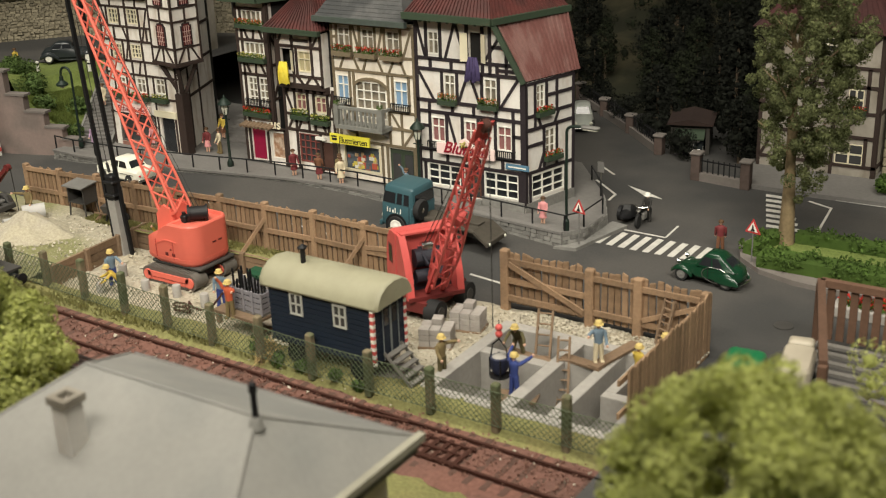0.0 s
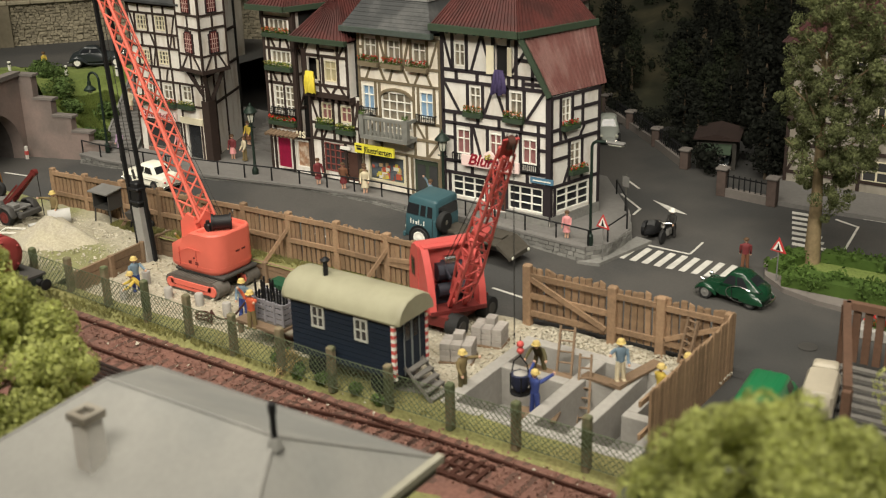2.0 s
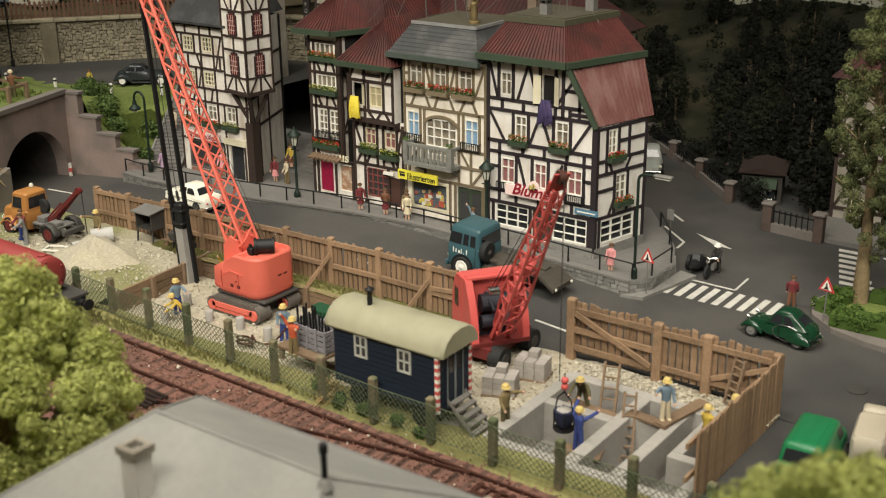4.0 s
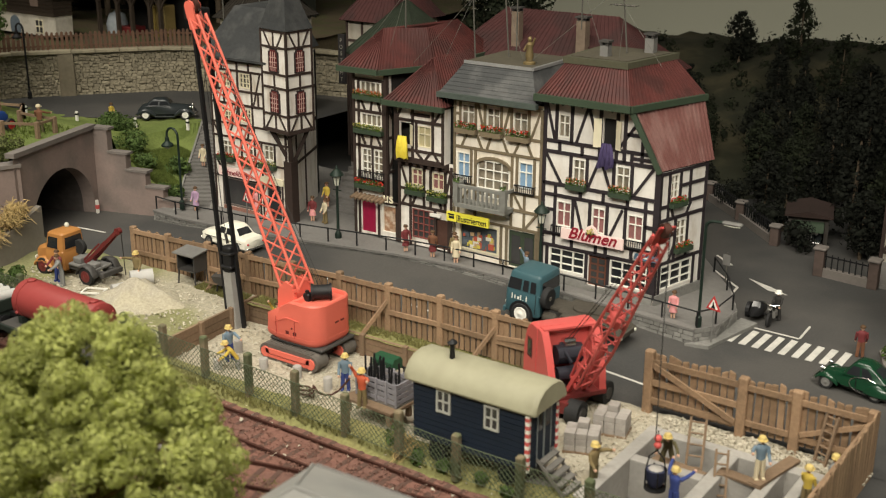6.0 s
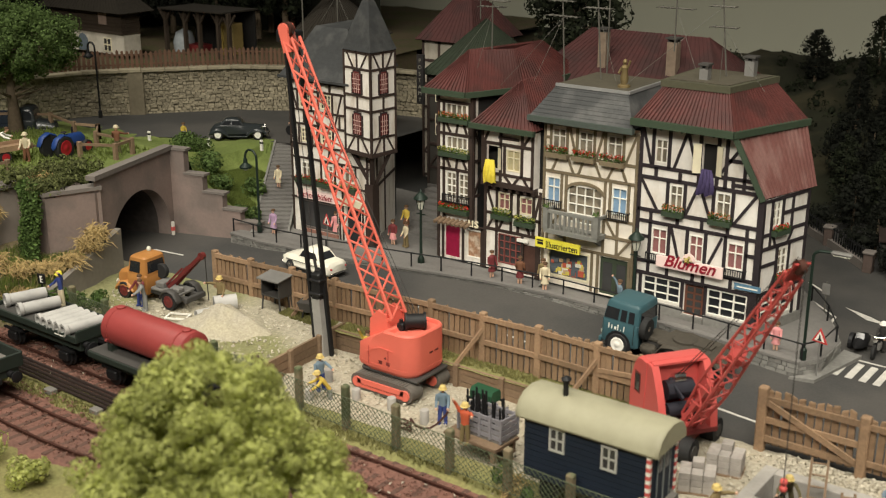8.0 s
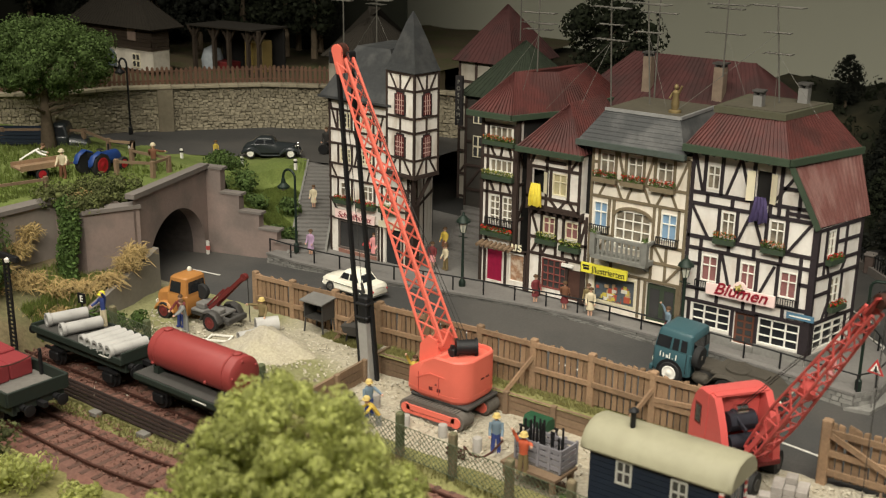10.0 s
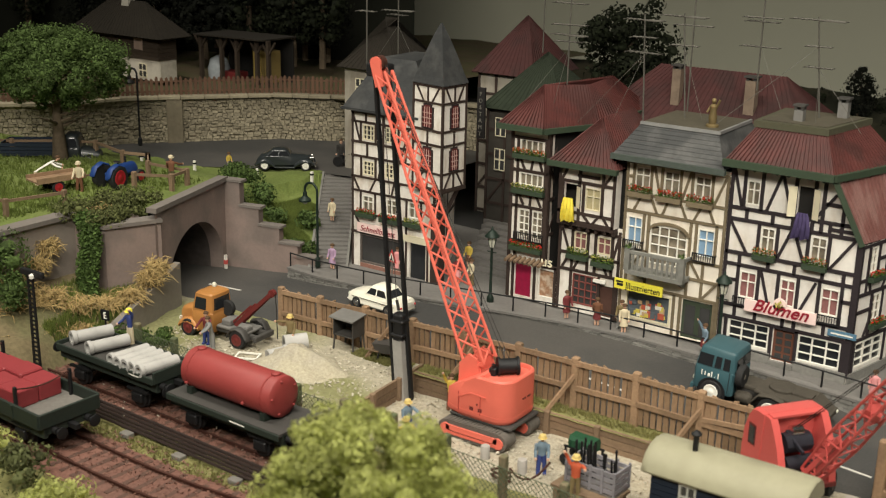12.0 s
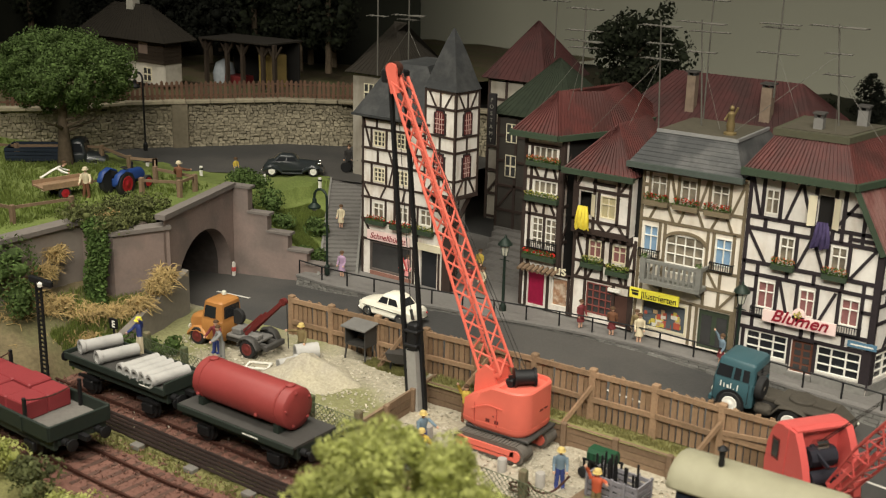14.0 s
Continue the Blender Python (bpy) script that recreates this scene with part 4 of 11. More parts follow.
def newsagent():
    B = (-40.45, 50.95, 1.25)
    h = house("newsagent_house", *B, "ochre half-timbered town house with a slate mansard roof and balcony")
    F = Facade(B, (0, 50.95), (1, 0))
    body(h, B, [(-40.4, 51.15), (-35.0, 51.15), (-35.0, 57), (-40.4, 57)], 1.25, 10.3)
    top = [(-39.95, -39.1, 8.75, 9.85), (-38.35, -37.5, 8.75, 9.85), (-36.7, -35.82, 8.75, 9.85)]
    blue = [(-40.18, -39.36, 5.75, 7.2), (-36.3, -35.42, 5.75, 7.2)]
    bay = (-38.9, -36.86, 4.9, 6.95)
    shop = (-40.02, -37.45, 1.68, 3.3)
    door = (-36.85, -35.22, 1.3, 3.36)
    panel(h, F, -40.45, -34.87, 1.25, 10.3, top + blue + [bay, shop, door], PLASTER_OCHRE)
    T = TIMBER_OLIVE
    timbers(h, F, T, [(10.05, -40.4, -34.9), (8.45, -40.4, -34.9), (7.5, -40.4, -34.9), (5.45, -40.4, -39.0), (5.45, -36.7, -34.9), (3.5, -40.4, -34.9), (9.3, -40.4, -40.0), (4.5, -40.4, -34.9)],
            [(-40.36, 1.3, 10.05), (-40.0, 8.45, 10.05), (-39.02, 8.45, 10.05), (-38.44, 8.45, 10.05), (-37.42, 8.45, 10.05), (-36.8, 8.45, 10.05), (-35.74, 8.45, 10.05), (-34.96, 1.3, 10.05)], w=0.15)
    timbers(h, F, T, [], [(-39.28, 5.45, 7.5), (-36.4, 5.45, 7.5), (-35.34, 5.45, 7.5), (-39.0, 3.5, 7.5), (-36.7, 3.5, 7.5), (-37.3, 1.3, 3.5), (-36.95, 1.3, 3.5), (-35.12, 1.3, 3.5), (-35.9, 3.5, 5.45), (-40.1, 3.5, 5.45)],
            [(-38.9, 10.0, -38.5, 8.5), (-37.3, 8.5, -36.9, 10.0), (-35.6, 8.5, -35.05, 10.0), (-39.9, 7.55, -39.5, 8.4), (-39.0, 8.4, -38.6, 7.55), (-38.3, 7.55, -38.0, 8.4), (-37.4, 8.4, -37.0, 7.55), (-36.6, 7.55, -36.2, 8.4), (-35.9, 8.4, -35.5, 7.55), (-39.9, 4.5, -39.2, 5.4), (-36.6, 5.4, -36.0, 4.5), (-35.8, 3.6, -35.1, 4.5)], w=0.15)
    for a in top:
        window(h, F, *a, 2, 2, pane=CURTAIN)
    for a in blue:
        window(h, F, *a, 2, 2, pane=CURTAIN_BLUE)
    iron_rail(h, F, -40.3, -39.2, 5.55, 5.95)
    iron_rail(h, F, -36.45, -35.25, 5.55, 5.95)
    for i, a in enumerate(top):
        flower_box(h, F, a[0] - .25, a[1] + .22, 8.55, FLOWER_RED, 10 + i, TIMBER_OLIVE, 1.35)
    w = window(h, F, *bay, 4, 4, pane=CURTAIN, name="balcony_window", label="white arched balcony window")
    rings = []
    for i in range(13):
        t0 = math.pi * i / 12
        rings.append([F.p(-37.88 - (1.08 + k) * math.cos(t0), 6.62 + (.5 + k) * math.sin(t0), d) for k, d in ((-.08, -.02), (.08, -.02), (.08, .1), (-.08, .1))])
    a = Build().loft(rings)
    part("arch", a, T, w, "olive timber arch")
    # balcony
    b = Build()
    F.brick(b, -39.75, 4.4, -36.55, 4.62, 0.0, 1.0)
    for s in (-39.65, -36.65):
        F.brick(b, s - .14, 4.6, s + .14, 5.75, 0.75, 1.02)
    F.brick(b, -39.75, 5.5, -36.55, 5.66, 0.8, 0.98)
    for s in (-39.68, -36.62):
        F.brick(b, s - .07, 5.5, s + .07, 5.66, 0.0, 0.8)
    for i in range(11):
        s = -39.35 + .275 * i
        b.tube(F.p(s, 4.6, .9), F.p(s, 5.52, .9), 0.075, 6)
    for s in (-39.3, -37.0):
        b.prism([F.p(s, 4.4, 0), F.p(s, 4.4, .8), F.p(s, 3.9, 0)], (0.2, 0, 0))
    part("balcony", b, mat("balcony_grey", (0.2, 0.2, 0.18), 0.8), h, "grey balcony with turned balusters")
    for s in (-39.62, -36.68):
        part("balcony_plant", leaves(Build(), F.p(s, 5.85, .9), (0.2, 0.2, 0.16), 40, 0.07, random.Random(7)), IVY, h)
    # sign
    m = Build()
    F.brick(m, -40.35, 3.45, -37.65, 3.97, 0.66, 0.8)
    sg = part("shop_sign", m, YELLOW, h, "yellow sign board with black lettering")
    lettering("lettering", "Jllustrierten", sg, F.p(-38.72, 3.68, 0.82), 0.5, BLACK, thick=0.012, width=1.95)
    k = Build()
    F.brick(k, -40.2, 3.61, -39.85, 3.75, 0.802, 0.81)
    F.brick(k, -40.25, 3.79, -39.85, 3.88, 0.802, 0.81)
    part("writing_bar", k, BLACK, sg)
    # shop window with goods behind it
    m = Build()
    F.brick(m, shop[0], shop[2], shop[0] + .1, shop[3], -.1, .05)
    F.brick(m, shop[1] - .1, shop[2], shop[1], shop[3], -.1, .05)
    F.brick(m, shop[0] + .1, shop[2], shop[1] - .1, shop[2] + .1, -.1, .05)
    F.brick(m, shop[0] + .1, shop[3] - .1, shop[1] - .1, shop[3], -.1, .05)
    sw = part("shop_window", m, CREAM, h, "large newsagent window full of magazines")
    rng = random.Random(9)
    cols = [mat("magazine", c, 0.6) for c in ((0.6, 0.5, 0.1), (0.7, 0.68, 0.6), (0.45, 0.1, 0.06), (0.1, 0.12, 0.14), (0.5, 0.35, 0.2))]
    goods = Build()
    F.brick(goods.use(3), shop[0] + .05, shop[2], shop[1] - .05, shop[3] - .05, -.16, -.15)
    for i in range(34):
        s, z = rng.uniform(shop[0] + .15, shop[1] - .5), rng.uniform(shop[2] + .1, shop[3] - .75)
        F.brick(goods.use(rng.randrange(5)), s, z, s + rng.uniform(.16, .4), z + rng.uniform(.15, .35), -.15, -.1 + .001 * i)
    pieces("magazine", goods, cols, sw)
    d = Build()
    F.brick(d, door[0], door[2], door[1], door[3], -0.16, -0.1)
    dr = part("door", d, mat("door_green", (0.04, 0.055, 0.035), 0.6), h, "dark green double door")
    k = Build()
    for i in range(2):
        F.brick(k, door[0] + .16 + .8 * i, door[2] + .2, door[0] + .7 + .8 * i, door[3] - .3, -0.1, -0.085)
    part("door_pane", k, GLASS, dr)
    # roof
    q = lambda x, y, z: (x - B[0], y - B[1], z - B[2])
    r = Build()
    F0, F1 = [q(-41.0, 50.3, 10.45), q(-35.0, 50.3, 10.45), q(-35.0, 57, 10.45), q(-41.0, 57, 10.45)], [q(-39.95, 51.3, 12.05), q(-35.85, 51.3, 12.05), q(-35.85, 55.5, 12.05), q(-39.95, 55.5, 12.05)]
    rf = part("roof", Build().loft([F0, F1]), ROOF_SLATE, h, "grey slate mansard roof")
    for j in range(1, 8):
        t = j / 8
        a, b = Vector(F0[0]).lerp(Vector(F1[0]), t), Vector(F0[1]).lerp(Vector(F1[1]), t)
        r.bar(a, b, 0.03, 0.03)
    pieces("slate_course", r, ROOF_SLATE, rf)
    m = Build()
    m.bar(q(-40.0, 51.25, 12.05), q(-35.8, 51.25, 12.05), 0.12, 0.16)
    m.bar(q(-35.8, 51.25, 12.05), q(-35.8, 55.5, 12.05), 0.12, 0.16)
    part("roof_flashing", m, mat("zinc", (0.26, 0.26, 0.255), 0.6, 0.2, 0.2, 300, 0.1, 0.3, 60), rf)
    part("roof_deck", Build().prism([q(-39.9, 51.35, 12.06), q(-35.9, 51.35, 12.06), q(-35.9, 55.4, 12.06), q(-39.9, 55.4, 12.06)], (0, 0, .06)), DECK, h)
    g = Build().bar(q(-41.05, 50.3, 10.36), q(-34.95, 50.3, 10.36), 0.3, 0.28)
    part("eaves_board", g, mat("eaves_slate", (0.06, 0.075, 0.065), 0.7), h)
    return h


def tea_house():
    B = (-44.2, 50.95, 1.3)
    h = house("narrow_house", *B, "narrow black and white half-timbered house with a jettied bay")
    F = Facade(B, (0, 50.95), (1, 0))
    G = Facade(B, (0, 50.5), (1, 0))
    body(h, B, [(-44.1, 51.15), (-40.5, 51.15), (-40.5, 56), (-44.1, 56)], 1.3, 9.5)
    w = [(-43.25, -42.5, 4.85, 5.8), (-41.85, -41.05, 4.8, 5.75)]
    shop, door = (-43.22, -41.7, 1.75, 3.45), (-41.58, -40.78, 1.35, 3.1)
    panel(h, F, -44.2, -40.45, 1.3, 6.4, w + [shop, door], PLASTER_OLD)
    up = [(-43.75, -42.95, 7.2, 8.45), (-42.5, -41.6, 7.2, 8.4)]
    panel(h, G, -44.1, -40.75, 6.35, 9.45, up, PLASTER_OLD)
    for s in (-44.1, -40.75):
        m = Build().add([G.p(s, 6.35), G.p(s, 9.45), G.p(s, 9.45, -.6), G.p(s, 6.35, -.6)], [(0, 1, 2, 3)])
        part("bay_side", m, PLASTER_OLD, h)
    part("bay_floor", G.brick(Build(), -44.12, 6.22, -40.73, 6.4, -.6, .05), TIMBER, h)
    m = Build()
    for i in range(7):
        G.brick(m, -43.9 + .5 * i, 6.0, -43.72 + .5 * i, 6.22, -.5, -.05)
    pieces("joist", m, TIMBER, h)
    T = TIMBER
    timbers(h, G, T, [(9.35, -44.1, -40.8), (6.95, -44.1, -40.8), (6.45, -44.1, -40.8), (8.62, -44.1, -40.8), (8.98, -43.0, -41.7)],
            [(-44.02, 6.4, 9.4), (-43.85, 6.95, 8.6), (-42.85, 6.45, 9.35), (-42.6, 6.95, 8.6), (-41.5, 6.95, 9.35), (-40.84, 6.4, 9.4)], [(-43.9, 8.7, -43.6, 9.3), (-41.4, 8.7, -41.0, 9.3), (-43.9, 6.5, -43.5, 6.9), (-42.6, 6.9, -42.2, 6.5), (-42.0, 6.5, -41.7, 6.9), (-41.4, 6.9, -41.1, 6.5)], w=0.16)
    timbers(h, F, T, [(4.55, -44.2, -40.5), (3.62, -44.2, -40.5), (5.95, -44.2, -40.5)], [(-44.1, 1.3, 6.2), (-43.34, 3.62, 6.0), (-42.4, 3.62, 6.0), (-41.95, 3.62, 6.0), (-40.96, 3.62, 6.0), (-40.56, 1.3, 6.2), (-43.34, 1.3, 3.6), (-41.64, 1.3, 3.6), (-40.7, 1.3, 3.6)],
            [(-44.0, 5.9, -43.5, 4.6), (-40.9, 4.6, -40.6, 5.9), (-43.2, 3.7, -42.8, 4.5), (-41.6, 4.5, -41.2, 3.7), (-43.9, 3.7, -43.5, 4.5)], w=0.16)
    window(h, G, *up[1], 2, 2, frame=CREAM, pane=CURTAIN_YELLOW)
    m = Build().prism([G.p(-43.0, 7.25, .02), G.p(-42.7, 7.25, .22), G.p(-42.7, 8.4, .22), G.p(-43.0, 8.4, .02)], (0, -.06, 0))
    part("shutter", m, CREAM, h, "cream casement standing open")
    for a in w:
        window(h, F, *a, 2, 2, frame=CREAM, pane=CURTAIN_PINK)
    flower_box(h, F, -43.55, -42.3, 4.55, FLOWER_YELLOW, 21, lush=1.4)
    flower_box(h, F, -42.05, -40.8, 4.4, FLOWER_YELLOW, 22, lush=1.4)
    window(h, F, *shop, 4, 4, frame=mat("shop_frame_red", (0.2, 0.06, 0.05), 0.6), pane=GLASS, name="shop_window", label="red glazed shop front")
    part("door", F.brick(Build(), door[0], door[2], door[1], door[3], -.16, -.09), mat("door_dark", (0.08, 0.04, 0.03), 0.6), h, "dark brown door")
    part("lamp_sign", F.brick(Build(), -41.9, 3.25, -41.2, 3.42, .05, .2), WHITE, h)
    q = lambda x, y, z: (x - B[0], y - B[1], z - B[2])
    e = [q(-44.5, 50.0, 9.62), q(-40.55, 50.0, 9.62), q(-40.55, 56, 9.62), q(-44.5, 56, 9.62)]
    a, b = q(-42.45, 51.9, 11.9), q(-42.45, 55.5, 11.9)
    r = Build()
    for p0, p1, p2, p3, n in ((e[0], e[1], a, a, 15), (e[1], e[2], b, a, 20), (e[3], e[0], a, b, 20)):
        ribbed(r, p0, p1, p2, p3, n)
    pieces("roof_slope", r, ROOF_RED, h)
    g = Build().bar(q(-44.55, 50.0, 9.55), q(-40.5, 50.0, 9.55), 0.3, 0.28)
    g.bar(q(-44.5, 50.0, 9.55), q(-44.5, 56, 9.55), 0.3, 0.28)
    pieces("eaves_board", g, GREEN_TRIM, h)
    return h


def left_house():
    B = (-47.4, 50.95, 1.3)
    h = house("tall_house", *B, "tall narrow black and white half-timbered house with flower boxes")
    F = Facade(B, (0, 50.95), (1, 0))
    S = Facade(B, (-45.0, 50.95), (0, 1))
    W = Facade(B, (-47.4, 60.0), (0, -1))
    body(h, B, [(-47.3, 51.15), (-45.1, 51.15), (-44.1, 54), (-44.1, 60), (-47.3, 60)], 1.3, 11.0)
    ws = [(-46.85, -45.4, 9.7, 10.35), (-46.8, -45.35, 7.8, 8.5), (-46.78, -46.08, 4.85, 6.45), (-45.95, -45.25, 4.85, 6.45)]
    door, shop = (-46.85, -45.85, 1.45, 3.3), (-45.35, -44.35, 1.65, 3.3)
    panel(h, F, -47.4, -45.0, 3.5, 10.95, ws, PLASTER_OLD)
    panel(h, F, -47.4, -44.2, 1.3, 3.5, [door, shop], PLASTER_OLD)
    panel(h, S, 0, 4, 3.5, 10.95, [], PLASTER_OLD)
    # Alley side darker than the front: its shade is in the plaster colour.
    panel(h, W, 0, 9.05, 1.3, 10.95, [(1.5, 2.3, 5, 6.4), (3.6, 4.4, 5, 6.4), (5.8, 6.6, 5, 6.4), (3.6, 4.4, 8, 9.3)], PLASTER_SHADED)
    T = TIMBER
    timbers(h, F, T, [(10.85, -47.4, -45), (10.42, -47.3, -45.05), (9.3, -47.4, -45), (8.62, -47.3, -45.05), (7.3, -47.4, -45), (6.6, -47.3, -45.05), (4.6, -47.4, -45), (3.45, -47.4, -44.2)],
            [(-47.3, 1.3, 10.9), (-46.95, 3.5, 10.4), (-45.2, 3.5, 10.4), (-45.06, 3.5, 10.9), (-46.0, 4.6, 6.6), (-45.6, 1.3, 3.5), (-47.0, 1.3, 3.5), (-44.3, 1.3, 3.5)],
            [(-46.8, 9.25, -46.5, 8.7), (-46.1, 8.7, -46.0, 9.25), (-45.6, 9.25, -45.4, 8.7), (-46.8, 7.25, -46.5, 6.7), (-46.1, 6.7, -46.05, 7.25), (-45.7, 7.25, -45.4, 6.7), (-47.2, 4.5, -46.8, 3.6)], w=0.16)
    timbers(h, S, T, [(10.8, 0, 4), (9.0, 0, 4), (7.2, 0, 4), (5.2, 0, 4)], [(0.1, 3.5, 10.9), (1.2, 3.5, 10.9), (2.6, 3.5, 10.9)], [(0.15, 9.0, 1.1, 10.7), (0.15, 8.9, 1.1, 7.3), (0.15, 5.3, 1.1, 7.1), (1.3, 9.0, 2.5, 10.7)], w=0.16)
    timbers(h, W, T, [(10.8, 0, 9), (9.4, 0, 9), (7.4, 0, 9), (6.6, 0, 9), (4.4, 0, 9), (3.4, 0, 9)], [(.1, 1.3, 10.9), (1.4, 3.4, 10.8), (2.4, 3.4, 10.8), (3.5, 3.4, 10.8), (4.5, 3.4, 10.8), (5.7, 3.4, 10.8), (6.7, 3.4, 10.8), (7.8, 1.3, 10.8), (8.95, 1.3, 10.9)], [(2.5, 7.4, 3.4, 9.3), (4.6, 9.3, 5.6, 7.4), (6.8, 4.5, 7.7, 6.5)], w=0.16)
    window(h, F, *ws[0], 4, 1, pane=CURTAIN)
    window(h, F, *ws[1], 4, 1, pane=CURTAIN)
    window(h, F, *ws[2], 2, 4, pane=CURTAIN)
    window(h, F, *ws[3], 2, 4, pane=CURTAIN)
    for k, (z, bl) in enumerate(((9.55, FLOWER_MIX), (7.6, FLOWER_YELLOW), (4.35, FLOWER_RED))):
        flower_box(h, F, -47.15, -45.15, z, bl, 40 + k, lush=1.1)
    iron_rail(h, F, -46.95, -45.15, 4.75, 5.15)
    part("door", F.brick(Build(), door[0], door[2], door[1], door[3], -.16, -.06), mat("door_crimson", (0.3, 0.01, 0.05), 0.5), h, "crimson panelled door")
    window(h, F, *shop, 1, 1, pane=STUFF_WOOD, name="shop_window")
    m = Build()
    for i in range(8):
        m.tube(F.p(-47.1 + .3 * i, 3.72, .1), F.p(-47.1 + .3 * i, 3.6, .75), 0.1, 6)
    part("porch_tiles", m, WOOD_DARK, h, "row of round brown porch tiles")
    lettering("lettering", "us", h, F.p(-44.72, 3.82, 0.3), .86, CREAM, thick=0.03)
    q = lambda x, y, z: (x - B[0], y - B[1], z - B[2])
    e = [q(-47.95, 50.35, 11.1), q(-45.1, 50.35, 11.1), q(-43.7, 53.6, 11.1), q(-43.7, 60.4, 11.1), q(-47.95, 60.4, 11.1)]
    a, b, c = q(-46.7, 53.0, 13.0), q(-44.9, 54.7, 13.0), q(-45.4, 58.6, 13.0)
    r = Build()
    ribbed(r, e[0], e[1], a, a, 11)
    ribbed(r, e[1], e[2], b, a, 16)
    ribbed(r, e[2], e[3], c, b, 22)
    ribbed(r, e[4], e[0], a, c, 30)
    pieces("roof_slope", r, ROOF_RED, h)
    g = Build()
    for p0, p1 in zip(e, e[1:] + e[:1]):
        g.bar(Vector(p0) - Vector((0, 0, .08)), Vector(p1) - Vector((0, 0, .08)), 0.3, 0.3)
    pieces("eaves_board", g, GREEN_TRIM, h)
    return h


def turret_house():
    B = (-58.0, 50.2, 1.0)
    h = house("turret_house", *B, "white half-timbered house with a slate-capped corner turret and snack bar")
    F = Facade(B, (0, 50.2), (1, 0))
    S = Facade(B, (-51.8, 50.2), (-0.45, 1))
    body(h, B, [(-57.9, 50.4), (-52.05, 50.4), (-54.75, 56.4), (-57.9, 56.4)], 1.0, 10.6)
    ws = [(-57.15, -56.3, 9.0, 9.9), (-55.5, -54.65, 9.05, 9.95), (-57.12, -56.3, 6.9, 7.75), (-55.5, -54.65, 6.95, 7.8)]
    w2 = [(-57.16, -56.35, 4.7, 5.65), (-55.4, -54.6, 4.75, 5.7), (-53.75, -52.95, 4.85, 5.8)]
    shop, door = (-57.35, -54.3, 1.45, 3.3), (-53.65, -52.5, 1.1, 3.35)
    panel(h, F, -58.0, -51.8, 1.0, 10.8, ws + w2 + [shop, door], PLASTER_OLD)
    panel(h, S, 0, 6, 1.0, 10.8, [], PLASTER_OLD)
    panel(h, Facade(B, (-58.0, 57.0), (0, -1)), 0, 6.8, 1.0, 10.8, [(2, 2.8, 7, 8), (4.4, 5.2, 7, 8)], PLASTER_OLD)
    T = TIMBER
    timbers(h, F, T, [(10.6, -58, -53.5), (10.05, -58, -53.5), (8.85, -58, -53.5), (8.0, -58, -53.5), (6.75, -58, -53.4), (5.9, -58, -51.8), (4.55, -58, -51.8), (3.35, -58, -54.1)],
            [(-57.9, 1.0, 10.7), (-57.28, 8.85, 10.05), (-56.18, 8.85, 10.05), (-55.62, 6.75, 10.6), (-54.52, 6.75, 10.05), (-57.25, 6.75, 8.0), (-56.18, 6.75, 8.0), (-56.8, 8.0, 8.85), (-54.0, 8.0, 8.85), (-56.9, 10.05, 10.6), (-54.7, 10.05, 10.6)], w=0.125)
    timbers(h, F, T, [], [(-57.3, 4.55, 5.9), (-56.2, 4.55, 5.9), (-55.55, 4.55, 6.75), (-54.45, 4.55, 6.75), (-53.9, 1.0, 5.9), (-52.85, 4.55, 5.9), (-51.95, 1.0, 6.6), (-54.15, 1.0, 3.35), (-52.35, 1.0, 3.6)],
            [(-57.85, 10.5, -57.35, 8.9), (-57.85, 6.7, -57.4, 5.95), (-56.0, 8.8, -55.7, 8.05), (-54.4, 8.0, -53.8, 10.0), (-56.6, 5.95, -56.2, 6.7), (-55.0, 5.95, -54.8, 6.7), (-57.8, 4.5, -57.4, 3.9), (-56.0, 6.7, -55.7, 7.9)], w=0.12)
    timbers(h, S, T, [(4.5, 0, 6), (6.4, 0, 6), (8.5, 0, 6)], [(0.1, 1.0, 7), (1.6, 1, 10), (3.4, 1, 10)], w=0.17)
    for a in ws:
        window(h, F, *a, 3, 3, frame=CREAM, pane=GLASS)
    for a in w2:
        window(h, F, *a, 2, 2, pane=CURTAIN)
    flower_box(h, F, -57.45, -56.1, 4.6, FLOWER_RED, 50)
    flower_box(h, F, -55.7, -54.3, 4.55, FLOWER_RED, 51, lush=.9)
    flower_box(h, F, -53.95, -52.7, 4.6, FLOWER_YELLOW, 52, lush=.9)
    window(h, F, *shop, 1, 1, frame=mat("snack_frame", (0.12, 0.1, 0.09), 0.7), pane=GLASS, name="shop_window", bar=0.12)
    m = Build()
    F.brick(m, -57.3, 1.05, -54.3, 1.42, 0, 0.07)
    part("plinth", m, mat("snack_brick", (0.26, 0.13, 0.1), 0.8, 0, 0.4, 800), h)
    # Near-black slab stands for the shade inside the open doorway.
    part("door", F.brick(Build(), door[0], door[2], door[1], door[3], -.17, -.12), GLASS_DARK, h, "near-black slab for the shaded open doorway")
    m = Build()
    F.brick(m, -54.1, 3.4, -52.2, 3.8, 0.0, 0.1)
    part("lintel", m, CREAM, h)
    m = Build()
    F.brick(m, -57.4, 3.42, -54.35, 3.98, 0.12, 0.24)
    sg = part("shop_sign", m, SIGN_PINK, h, "pale sign board with red lettering")
    lettering("lettering", "Schnellbüfett", sg, F.p(-55.87, 3.67, 0.26), 0.5, SIGN_SCRIPT, shear=0.25, thick=0.012, width=2.6)
    q = lambda x, y, z: (x - B[0], y - B[1], z - B[2])
    r = Build()
